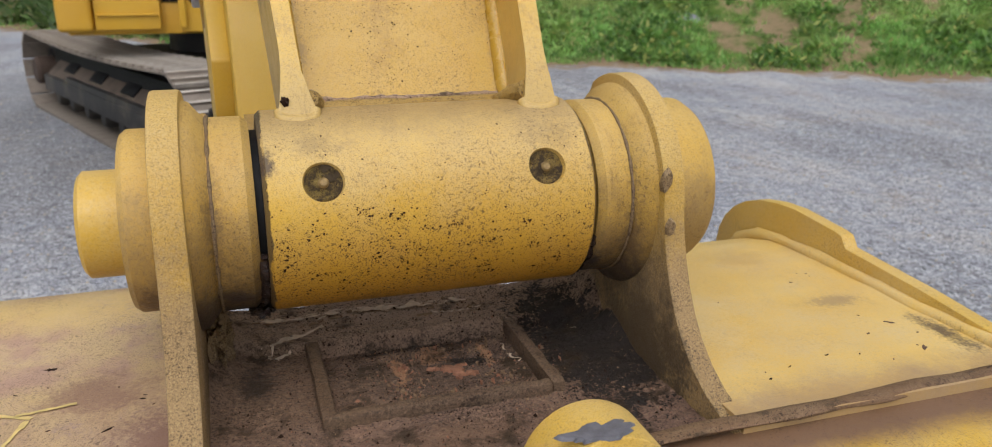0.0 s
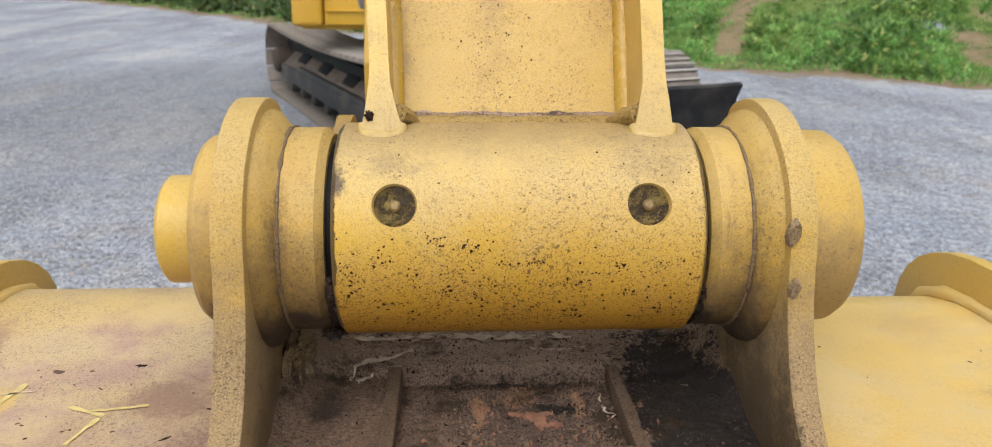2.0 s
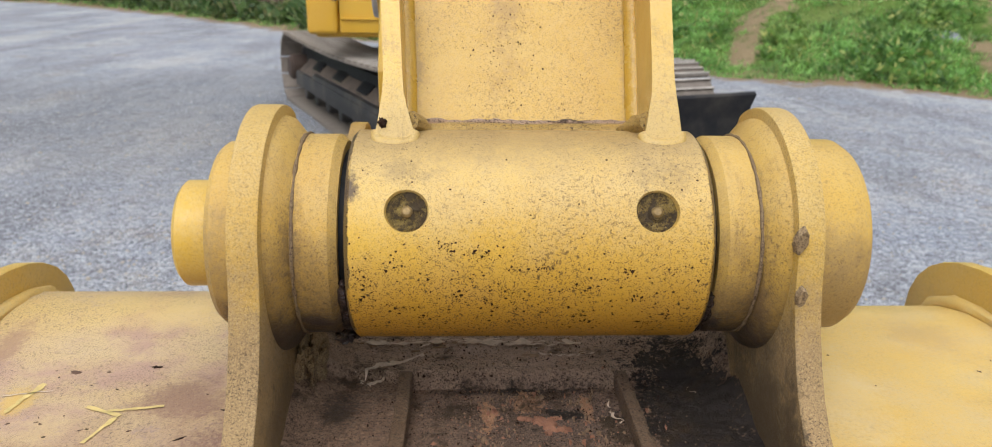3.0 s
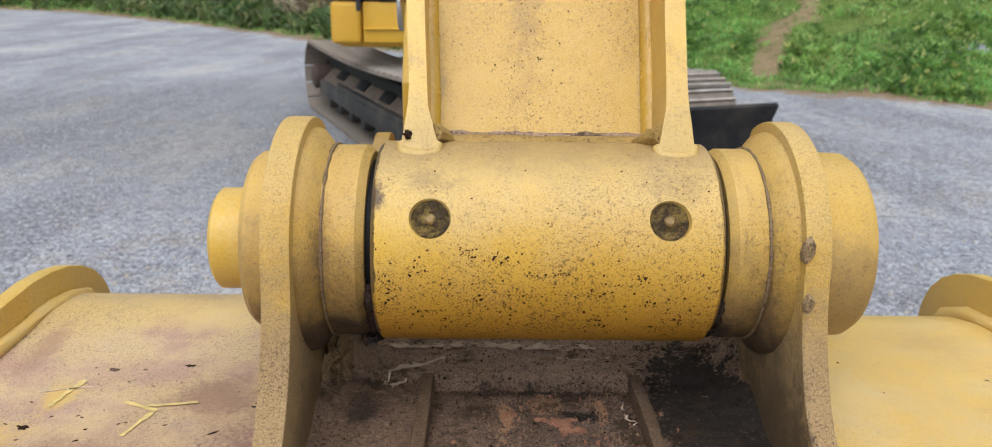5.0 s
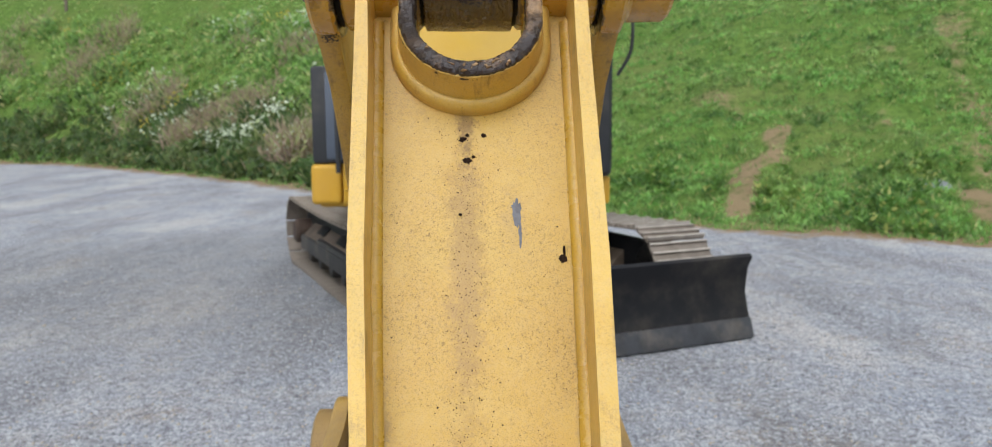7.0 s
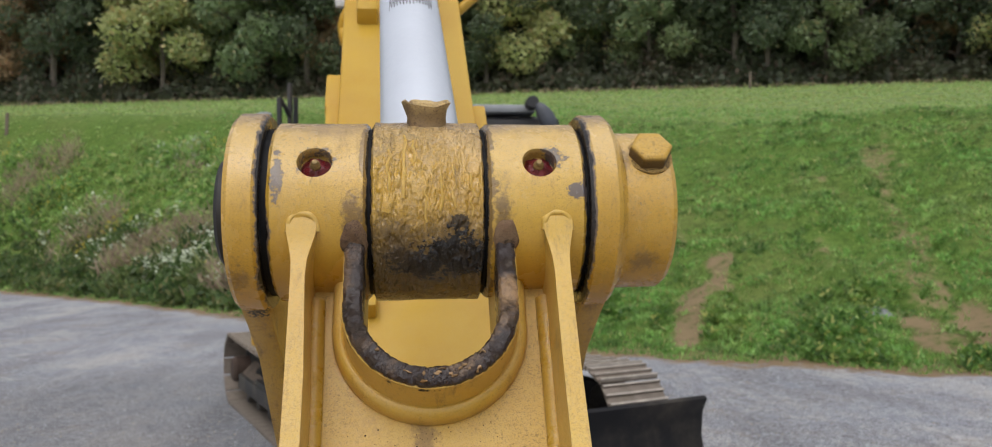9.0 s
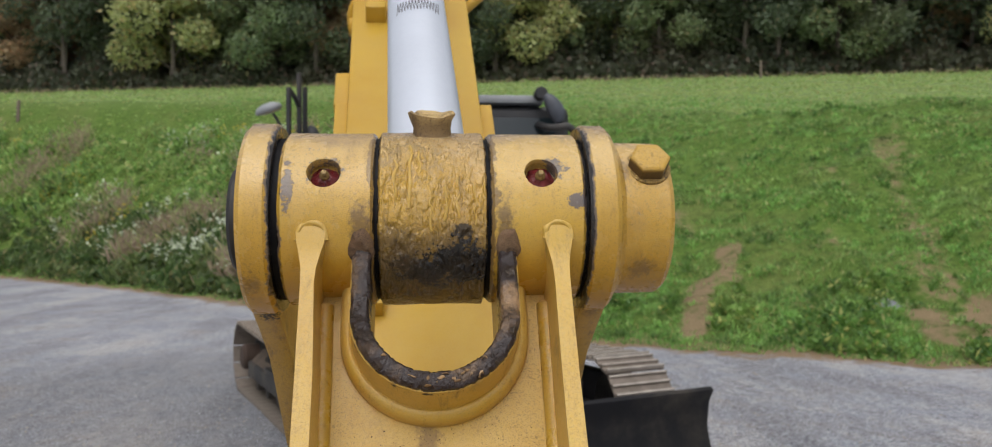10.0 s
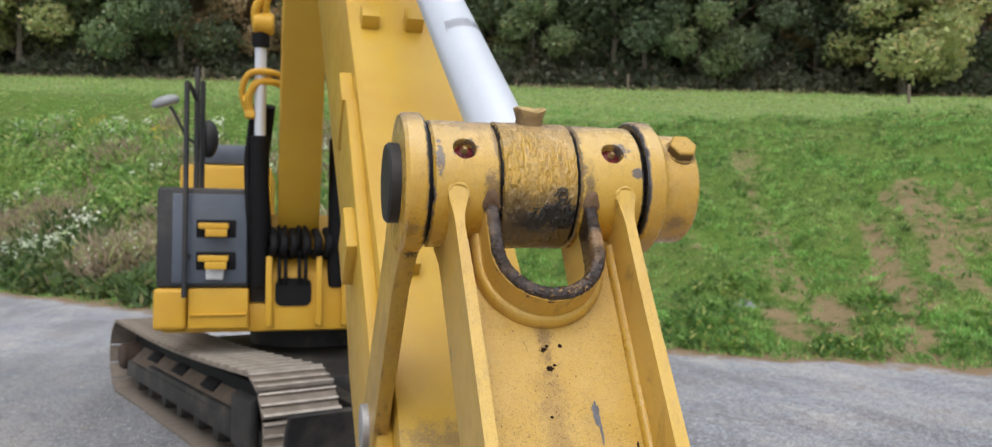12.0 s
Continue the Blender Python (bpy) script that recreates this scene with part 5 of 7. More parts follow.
        if sx < 0:
            prof = [(xo - 0.002, 0.03), (xo - 0.002, 0.0608), (0.193, 0.0608), (0.1965, 0.058), (0.1965, 0.03)]
        else:
            prof = [(xo - 0.002, 0.03), (xo - 0.002, 0.0645), (0.203, 0.0640), (0.2090, 0.0600), (0.2095, 0.036), (0.206, 0.034), (0.206, 0.0)]
        part("outer_boss", lathe([(sx * x, r) for x, r in prof], LOW, None, 72), M_EAR, bucket)
        prof = [(xo - 0.002, 0.0), (xo - 0.002, 0.055), (xo + (0.022 if sx < 0 else 0.0), 0.055), (xo + (0.025 if sx < 0 else 0.001), 0.05), (xo + (0.025 if sx < 0 else 0.001), 0.0)]
        part("rear_boss", lathe([(sx * x, r) for x, r in prof], (0.50, 1.205), None, 40), M_EAR, bucket)
    # dirty floor between the ears, with the raised frame and its caked dirt
    own = bmesh.new()
    nx, ny = 180, 170
    grid = []
    for i in range(nx + 1):
        x = -0.1595 + 0.3145 * i / nx
        col = []
        for j in range(ny + 1):
            y = -0.127 + 0.28 * j / ny
            p = Vector((x, y, 0))
            z = floor_height(x, y)
            near_wall = min(x + 0.1575, 0.1530 - x)
            z += (0.046 if x < 0 else 0.034) * math.exp(-max(near_wall, 0) / 0.012) * (0.85 + 0.6 * noise.noise(p * 26 + Vector((3, 0, 0))) + 0.25 * noise.noise(p * 80)) * math.exp(-((y - 0.085) / 0.06) ** 2) * min(1.0, max(0.0, (y + 0.10) / 0.10))
            if j in (0, ny):
                z -= 0.03
            col.append(own.verts.new((x, y, z)))
        grid.append(col)
    for i in range(nx):
        for j in range(ny):
            own.faces.new((grid[i][j], grid[i + 1][j], grid[i + 1][j + 1], grid[i][j + 1]))
    floor_part = part("floor_plate", own, M_MUD, bucket, "grease and mud caked plate with a raised frame and painted step shadow", smooth=60)
    for x0, x1, y0, y1 in ((-0.0885, -0.0785, -0.040, 0.077), (0.0705, 0.0805, -0.040, 0.077), (-0.0885, 0.0705, -0.041, -0.031)):
        bm = box(x0, x1, y0, y1, 1.150, 1.1655, 0.0026)
        bmesh.ops.subdivide_edges(bm, edges=[e for e in bm.edges if e.calc_length() > 0.02], cuts=24, use_grid_fill=True)
        rough(bm, 0.0012, 60)
        rough(bm, 0.0008, 260)
        part("frame_bar", bm, M_FRAME, bucket, "mud-coated raised bar")
    return bucket


bucket = make_bucket()
pin = thing("lower_pin", (-0.1, LOW[0], LOW[1]), "smooth yellow pin end through the bucket ears", "pin")
part("shaft", lathe([(-0.2245, 0), (-0.2245, 0.0325), (-0.222, 0.0352), (0.20, 0.0352), (0.20, 0)], LOW, None, 48), M_PIN, pin)
for x, a0, a1 in ((-0.1146, 0.75, 2.1), (0.1121, 0.9, 2.0)):
    ring = [(x + 0.0006 * math.sin(5 * q), LOW[0] + 0.0615 * math.cos(FACING + a0 + (a1 - a0) * q / 12), LOW[1] + 0.0615 * math.sin(FACING + a0 + (a1 - a0) * q / 12)) for q in range(13)]
    part("grease", rough(pipe(ring, 0.0036, None, 10), 0.0022, 160, x), M_GREASE, pin, "black grease squeezed from the joint")
own = bmesh.new()
bmesh.ops.create_icosphere(own, subdivisions=3, radius=1.0)
for v in own.verts:
    v.co = Vector((-0.1180, 0.030, 1.2170)) + Vector((v.co.x * 0.0075, v.co.y * 0.012, v.co.z * 0.0042)) * (1 + 0.7 * noise.noise(v.co * 2.4))
part("grease", own, M_GREASE, pin, "lump of black grease below the joint")
for x in (-0.1145, 0.1120):
    part("seal", lathe([(x - 0.004, 0.034), (x - 0.004, 0.0560), (x + 0.004, 0.0560), (x + 0.004, 0.034)], LOW, None, 64), M_RUBBER, pin, "black seal ring in the joint")


# ---- the excavator behind: undercarriage, blade, house, boom ----
TURN = radians(22)
UC = Vector((0.107, 7.06, 0))
UF = Vector((math.sin(TURN), -math.cos(TURN), 0))
UR = Vector((math.cos(TURN), math.sin(TURN), 0))


def on_base(f, r, z):
    return UC + UF * f + UR * r + Vector((0, 0, z))


machine = thing("excavator", (-0.08, 7.5, 0), "parked yellow and black tracked excavator with a dozer blade", "excavator")


def base_prism(poly, r0, r1, cut=0.01):
    return extrude(poly, r0, r1, lambda u, v, w: on_base(u, w, v), None, cut)


def make_track(r0, r1, name):
    out = r0 if r0 < 0 else r1
    f0, f1, h = -3.08, 1.75, 0.78
    rad = h / 2 - 0.03
    a0, a1 = f0 + rad + 0.03, f1 - rad - 0.03
    loop = [(a1 - (a1 - a0) * k / 60, 0.03) for k in range(61)] + [(a0 + rad * math.cos(t), h / 2 + rad * math.sin(t)) for t in (radians(-90 - 180 * k / 24) for k in range(25))]
    sag = [(a0 + (a1 - a0) * k / 60, h - 0.03 - 0.05 * math.sin(math.pi * k / 60)) for k in range(61)]
    loop += sag + [(a1 + rad * math.cos(t), h / 2 + rad * math.sin(t)) for t in (radians(90 - 180 * k / 24) for k in range(25))]
    frame_bm = base_prism([(a0, 0.24), (a1, 0.24), (a1, 0.36), (a0, 0.36)], r0 + 0.10, r1 - 0.10, 0.03)
    track = part(name, frame_bm, M_DARK, machine, "dirty steel crawler track")
    def cross(poly, fa, fb, cut):
        return extrude(poly, fa, fb, lambda u, v, w: on_base(w, u, v), None, cut)
    inner = r1 if r0 < 0 else r0
    way = 1 if r0 < 0 else -1
    slope = [(out + way * 0.07, 0.36), (out + way * 0.10, 0.40), (out + way * 0.27, 0.56), (inner - way * 0.27, 0.56), (inner - way * 0.10, 0.40), (inner - way * 0.07, 0.36)]
    # Added black plate blocks the view through and stands for the dark interior.
    part("dark_backing", base_prism([(a0 - 0.18, 0.10), (a1 + 0.18, 0.10), (a1 + 0.22, 0.40), (a1 + 0.10, 0.62), (a0 - 0.10, 0.62), (a0 - 0.22, 0.40)], (r0 + r1) / 2 - 0.06, (r0 + r1) / 2 + 0.06, 0.02), M_RUBBER, track, "added black backing for the shaded track interior")
    top = part("frame_top", cross(slope, a0 + 0.30, a1 - 0.42, 0.015), M_TRACK_DUST, track, "dust-covered sloping track frame")
    for fc in (a0 + 0.75, a0 + 1.65, a0 + 2.55):
        own = cross([(out + way * 0.150, 0.430), (out + way * 0.135, 0.450), (out + way * 0.215, 0.532), (out + way * 0.235, 0.516)], fc, fc + 0.34, 0.006)
        part("slot", own, M_RUBBER, top, "dark slot in the track frame")
    part("side_rail", cross([(out + way * 0.055, 0.22), (out + way * 0.055, 0.37), (out + way * 0.10, 0.385), (out + way * 0.10, 0.22)], a0 + 0.25, a1 - 0.40, 0.01), M_DARK, track, "dark track side rail")
    part("idler_cover", cross([(out + way * 0.035, 0.20), (out + way * 0.035, 0.56), (out + way * 0.10, 0.60), (out + way * 0.10, 0.20)], a1 - 0.40, a1 + 0.02, 0.03), M_DARK, track, "dark idler guard plate")
    part("final_drive", rod(on_base(a0, out + way * 0.03, h / 2), on_base(a0, out + way * 0.25, h / 2), 0.14, None, 32, 0.03), M_RUST, track, "rusty final drive hub")
    pts = [Vector((p[0], p[1])) for p in loop]
    total = sum((b - a).length for a, b in zip(pts, pts[1:] + pts[:1]))
    count = 54
    step = total / count
    acc, want = 0.0, 0.0
    mesh = None
    for a, b in zip(pts, pts[1:] + pts[:1]):
        seg = (b - a).length
        while seg > 1e-9 and want <= acc + seg and count > 0:
            p = a.lerp(b, (want - acc) / seg)
            d = (b - a).normalized()
            nrm = Vector((-d.y, d.x))
            if mesh is None:
                w = (r1 - r0) / 2
                prof = [(-step * 0.48, 0.0), (step * 0.455, 0.0), (step * 0.455, 0.016), (step * 0.44, 0.042), (step * 0.35, 0.042), (step * 0.31, 0.014), (0.06 * step, 0.014), (0.03 * step, 0.034), (-0.05 * step, 0.034), (-0.08 * step, 0.014), (-step * 0.34, 0.014), (-step * 0.38, 0.033), (-step * 0.45, 0.033), (-step * 0.48, 0.012)]
                mesh = finish(extrude(prof, -w, w, lambda u, v, t: (u, t, v)), "shoe", M_TRACK)
                mesh.materials.append(M_GROUSER)
                for poly in mesh.polygons:
                    if poly.center.z > 0.0285:
                        poly.material_index = 1
            ob = new("shoe", mesh)
            ob.parent = track
            ex = UF * d.x + Vector((0, 0, d.y))
            ez = UF * nrm.x + Vector((0, 0, nrm.y))
            ey = ez.cross(ex)
            m = Matrix((ex, ey, ez)).transposed().to_4x4()
            m.translation = on_base(p.x, (r0 + r1) / 2, p.y) - ORIGIN[machine]
            ob.matrix_basis = m
            want += step
            count -= 1
        acc += seg
    for fc, rr, nm in ((a0, 0.30, "sprocket"), (a1, 0.29, "idler_wheel")):
        bm = lathe([(-0.06, 0), (-0.06, rr - 0.05), (-0.04, rr), (0.04, rr), (0.06, rr - 0.05), (0.06, 0)], None, None, 36, along(on_base(fc, (r0 + r1) / 2, h / 2), on_base(fc, r1, h / 2)))
        part(nm, bm, M_DARK, track)
    for k in range(7):
        fc = a0 + 0.45 + (a1 - a0 - 0.9) * k / 6
        bm = lathe([(-0.16, 0), (-0.16, 0.07), (-0.12, 0.09), (0.12, 0.09), (0.16, 0.07), (0.16, 0)], None, None, 20, along(on_base(fc, (r0 + r1) / 2, 0.16), on_base(fc, r1, 0.16)))
        part("roller", bm, M_DARK, track)


make_track(-1.28, -0.73, "track")
make_track(0.73, 1.28, "track")
part("chassis", base_prism([(-1.6, 0.35), (0.9, 0.35), (0.9, 0.6), (0.4, 0.72), (-1.2, 0.72), (-1.6, 0.6)], -0.8, 0.8, 0.03), M_DARK, machine, "black undercarriage frame")
part("slew_ring", lathe([(0, 0), (0, 0.55), (0.2, 0.55), (0.2, 0)], None, None, 48, along(Vector((-0.08, 7.52, 0.70)), Vector((-0.08, 7.52, 1)))), M_DARK, machine)
blade_prof = [(2.28, 0.02), (2.22, 0.16), (2.17, 0.34), (2.19, 0.52), (2.24, 0.62), (2.21, 0.64), (2.14, 0.52), (2.11, 0.34), (2.16, 0.16), (2.22, 0.02)]
blade = part("blade", base_prism(blade_prof, -1.30, 1.23, 0.004), M_BLADE, machine, "black dozer blade with polished lower edge")
part("cutting_edge", base_prism([(2.285, 0.015), (2.235, 0.16), (2.228, 0.16), (2.27, 0.015)], -1.30, 1.23, 0.002), M_EDGE, blade, "dusty grey cutting edge")
for r in (-0.45, 0.45):
    part("push_arm", base_prism([(0.8, 0.35), (2.15, 0.22), (2.15, 0.42), (0.8, 0.55)], r - 0.07, r + 0.07, 0.02), M_DARK, machine)

HX0, HX1, HY = -1.33, 1.20, 6.38
part("platform", box(HX0 + 0.05, HX1, HY + 0.1, 9.3, 0.92, 1.16, 0.03), M_BODY, machine)
corner = part("corner_skirt", box(HX0, -1.078, HY, HY + 0.5, 0.95, 1.29, 0.045, segments=4), M_BODY, machine, "rounded yellow corner panel")
skirt = part("skirt", box(-1.066, -0.60, HY + 0.004, HY + 0.5, 0.96, 1.29, 0.025), M_BODY, machine, "yellow lower body panel")
part("fold", extrude([(HY + 0.01, 1.085), (HY - 0.022, 1.078), (HY - 0.022, 1.072), (HY + 0.01, 1.064)], -1.05, -0.615, lambda u, v, w: (w, u, v)), M_BODY, skirt)
toolbox = part("tool_box", box(HX0 + 0.02, -0.60, HY + 0.01, HY + 1.0, 1.292, 2.10, 0.035, segments=3), M_BLACK, machine, "black storage box with two yellow steps")
part("front_panel", box(HX0 + 0.14, -0.62, HY - 0.004, HY + 0.02, 1.33, 2.05, 0.008), M_GREY, toolbox, "dark grey front panel")
for z in (1.52, 1.78):
    part("recess", box(-1.01, -0.70, HY - 0.012, HY + 0.02, z - 0.085, z + 0.065, 0.02), M_RUBBER, toolbox, "black recess behind the step")
    step_bm = box(-0.985, -0.755, HY - 0.11, HY, z - 0.012, z + 0.035, 0.008)
    part("step_lip", box(-0.93, -0.765, HY - 0.125, HY - 0.105, z - 0.075, z - 0.014, 0.006), M_BODY, toolbox, "yellow step lip")
    part("step", step_bm, M_BODY, toolbox, "yellow access step")
part("work_lamp", box(-0.93, -0.79, HY - 0.07, HY, 1.36, 1.47, 0.02), M_LAMP, toolbox, "clear work lamp")
part("engine_deck", box(HX0 + 0.06, -0.45, 7.4, 9.2, 1.16, 2.375, 0.05), M_BODY, machine)
part("hood", box(-1.085, -0.55, 7.45, 8.7, 2.376, 2.57, 0.05), M_GREY, machine, "dark grey engine hood")
part("counterweight", lathe([(0, 0), (0, 1.28), (0.06, 1.32), (0.85, 1.32), (0.95, 1.26), (0.95, 0)], None, None, 64, along(Vector((-0.06, 8.1, 0.95)), Vector((-0.06, 8.1, 2)))), M_BODY, machine)
swing = part("swing_frame", extrude([(HY + 0.0, 0.94), (HY + 0.6, 0.94), (HY + 0.6, 1.9), (HY + 0.3, 1.9), (HY, 1.40)], -0.46, 0.22, lambda u, v, w: (w, u, v), None, 0.02), M_BODY, machine, "yellow boom foot bracket")
# Added black boxes stand in for the shade in the gaps beside the boom.
for x0, x1 in ((-0.595, -0.465), (0.225, 0.415)):
    part("shade_filler", box(x0, x1, HY + 0.18, HY + 0.5, 1.0, 2.25, 0.02), M_BLACK, machine, "black filler for the shaded gap beside the boom")
cab = part("cab", box(0.42, HX1, 6.35, 7.95, 1.16, 2.82, 0.08, segments=3), M_BLACK, machine, "black operator cab")
part("windscreen", box(0.50, HX1 - 0.12, 6.335, 6.36, 1.5, 2.72, 0.01), M_GLASS, cab, "dark cab glass")

boom_c = [(7.15, 1.35), (6.55, 2.05), (5.85, 2.85), (5.05, 3.62), (4.2, 4.1), (3.4, 4.1), (2.5, 3.5)]
boom_w = [0.30, 0.46, 0.56, 0.62, 0.66, 0.56, 0.42]
lo_side, hi_side = [], []
for i, ((y, z), w) in enumerate(zip(boom_c, boom_w)):
    a, b = boom_c[max(i - 1, 0)], boom_c[min(i + 1, len(boom_c) - 1)]
    d = Vector((b[0] - a[0], b[1] - a[1])).normalized()
    lo_side.append((y - d.y * w / 2, z + d.x * w / 2))
    hi_side.append((y + d.y * w / 2, z - d.x * w / 2))
boom = thing("excavator_boom", (-0.21, 6.75, 1.45), "yellow box-section boom rising from the excavator", "excavator arm")
part("box_section", extrude(lo_side + hi_side[::-1], -0.175, 0.175, lambda u, v, w: (-0.21 + 0.012 * (6.5 - u) + w * (1 - 0.11 * max(0.0, min(2.0, 6.7 - u))), u, v), None, 0.012), M_BODY, boom)
for x in (-0.52, 0.10):
    part("cylinder_barrel", rod((x, 6.42, 1.30), (x, 6.22, 2.52), 0.075), M_RUBBER, boom, "black sleeved boom cylinder")
    part("cylinder_rod", rod((x, 6.22, 2.5), (x, 6.08, 3.35), 0.045), M_CHROME, boom, "chrome boom cylinder rod")


# ---- small marks and wear on the linkage ----
def patch(name, centre, u, v, size, material, parent, label, seed, lift=0.0006, thick=0.0005, ragged=0.35, n=26):
    """A thin irregular crust or scrape lying on a surface: u and v span it, size is its half-lengths."""
    centre, u, v = Vector(centre), Vector(u).normalized(), Vector(v).normalized()
    w = u.cross(v).normalized()
    rng = random.Random(seed)
    own = bmesh.new()
    rim, top = [], []
    for k in range(n):
        a = 2 * math.pi * k / n
        r = 1 + ragged * (noise.noise(Vector((math.cos(a) * 1.7, math.sin(a) * 1.7, seed * 3.1))) + 0.5 * rng.uniform(-1, 1))
        p = centre + u * (size[0] * r * math.cos(a)) + v * (size[1] * r * math.sin(a))
        rim.append(own.verts.new(p - w * 0.001))
        top.append(own.verts.new(p - (p - centre) * 0.12 + w * (lift + thick * rng.random())))
    mid = own.verts.new(centre + w * (lift + thick))
    for k in range(n):
        j = (k + 1) % n
        own.faces.new((rim[k], rim[j], top[j], top[k]))
        own.faces.new((top[k], top[j], mid))
    return part(name, own, material, parent, label)


M_SCUFF = plain("grey_scuff", (0.13, 0.13, 0.15), 0.5, vary=0.5, scale=120)
M_SCRAPE = plain("pale_scrape", (0.64, 0.51, 0.37), 0.6, vary=0.35, scale=160)
M_BRIGHT = plain("bright_paint_scrape", (0.70, 0.54, 0.20), 0.5, vary=0.3, scale=120)
M_RUBBED = plain("tan_rubbed_paint", (0.36, 0.215, 0.090), 0.5, vary=0.6, scale=260)
M_FLECK = plain("brown_fleck", (0.12, 0.065, 0.04), 0.7, vary=0.4, scale=200)
M_CRUMB = plain("black_crumb", (0.030, 0.016, 0.010), 0.7, vary=0.6, scale=200, bump=0.8, shine=0.1)
M_SPECK = plain("brown_speck", (0.045, 0.020, 0.011), 0.7, vary=0.6, scale=90, shine=0.1)
M_TAN = plain("tan_clay", (0.25, 0.16, 0.092), 0.85, vary=0.4, scale=140, bump=0.4)
M_CLAY = plain("orange_clay", (0.30, 0.14, 0.08), 0.8, vary=0.4, scale=140, bump=0.6)
link = bpy.data.objects["bucket_link"]
web_u, web_v = Vector((1, 0, 0)), Vector((0, LA[0], LA[1]))
for k, (x, a, sx, sy, m, what) in enumerate((
        (0.032, 0.302, 0.0045, 0.013, M_SCUFF, "dark grey scrape"), (0.0345, 0.282, 0.0016, 0.012, M_SCUFF, "dark grey scrape"),
        (0.0695, 0.2583, 0.0035, 0.004, M_CRUMB, "black crumb of dirt"), (0.071, 0.265, 0.0012, 0.006, M_CRUMB, "black crumb of dirt"),
        (-0.0135, 0.374, 0.0034, 0.0028, M_CRUMB, "black crumb of dirt"), (-0.0095, 0.378, 0.002, 0.0014, M_CRUMB, "black crumb of dirt"),
        (0.0052, 0.3778, 0.0026, 0.002, M_CRUMB, "black crumb of dirt"), (-0.0095, 0.3525, 0.0042, 0.003, M_CRUMB, "black crumb of dirt"),
        (-0.004, 0.356, 0.002, 0.0015, M_CRUMB, "black crumb of dirt"), (-0.016, 0.30, 0.0016, 0.0014, M_CRUMB, "black crumb of dirt"))):
    patch("scuff", on_link(x, a, -0.004), web_u, web_v, (sx, sy), m, link, what, k + 1, 0.0004, 0.0014 if m is M_CRUMB else 0.0003)
# crumb on the foot of the flange, streak of dust specks down the middle of the web
patch("crumb", on_link(-0.0925, 0.0590, 0.0508), web_u, web_v, (0.0030, 0.0034), M_CRUMB, link, "black crumb of dirt", 21, 0.001, 0.0022)
rng = random.Random(5)
own = bmesh.new()
for k in range(1100):
    x = rng.gauss(-0.012, 0.014)
    a = rng.uniform(0.09, 0.40) ** 1.0
    if rng.random() < 0.35:
        x = rng.uniform(-0.075, 0.075)
    r = rng.uniform(0.0002, 0.0005) * (1.7 if rng.random() < 0.08 else 1)
    c = Vector(on_link(x, a, -0.0038))
    nrm = Vector((0, LO[0], LO[1]))
    pts = [own.verts.new(c + web_u * r * math.cos(t) * rng.uniform(0.6, 1.2) + web_v * r * math.sin(t) * rng.uniform(0.6, 1.5)) for t in (radians(72 * q) for q in range(5))]
    tip = own.verts.new(c + nrm * r * 0.5)
    for q in range(5):
        own.faces.new((pts[q], pts[(q + 1) % 5], tip))
tagged(part("dirt_specks", own, M_CRUMB, link, "scattered specks of dark dirt"), kind="stuff")
# specks on the lower boss
own = bmesh.new()
cluster = [(rng.uniform(-0.105, 0.103), FACING + 0.35 + rng.random() * 0.9) for _ in range(26)]
for k in range(6500):
    x = rng.uniform(-0.11, 0.108)
    t = FACING + (rng.betavariate(2.6, 1.2) * 2.1 - 0.75)
    r = rng.uniform(0.00016, 0.00045) * (2.1 if rng.random() < 0.08 else 1)
    if k % 5 == 0:
        cx, ct = cluster[k // 5 % 26]
        x, t, r = cx + rng.gauss(0, 0.0035), ct + rng.gauss(0, 0.035), r * 1.3
        if abs(x) > 0.108:
            continue
    e1, e2, nrm = Vector((1, 0, 0)), Vector((0, -math.sin(t), math.cos(t))), Vector((0, math.cos(t), math.sin(t)))
    c = Vector((x, LOW[0], LOW[1])) + nrm * 0.0688
    if min((x + 0.075) ** 2, (x - 0.075) ** 2) + ((t - PLUG) * 0.069) ** 2 < 0.0145 ** 2:
        continue
    pts = [own.verts.new(c + e1 * r * math.cos(w) * rng.uniform(0.4, 2.0) + e2 * r * math.sin(w) * rng.uniform(0.4, 1.8)) for w in (radians(72 * q) + 0.7 * k for q in range(5))]
    tip = own.verts.new(c + nrm * r * 0.6)
    for q in range(5):
        own.faces.new((pts[q], pts[(q + 1) % 5], tip))
tagged(part("dirt_specks", own, M_SPECK, link, "scattered specks of dark dirt"), kind="stuff")
# bright rubbed line along the lower weld
patch("scrape", on_link(0.004, 0.0665, 0.0095), web_u, web_v, (0.036, 0.0022), M_BRIGHT, link, "bright rubbed paint", 30, 0.001, 0.0008)

# bucket: torn burr on one ear, scratches, clay and scraped lines on the dirty floor
for k, (z, y, sx, sy) in enumerate(((1.303, -0.0312, 0.0040, 0.0088), (1.272, -0.0405, 0.0030, 0.0066))):
    patch("burr", (0.1530, y, z), (1, 0.1, 0.1), (0, -0.3, 1), (sx, sy), M_LUMP, bucket, "torn burr of metal on the ear's edge", 40 + k, 0.0030, 0.0004, 0.18, 18)
flat_u, flat_v = (1, 0, 0), (0, 1, 0)


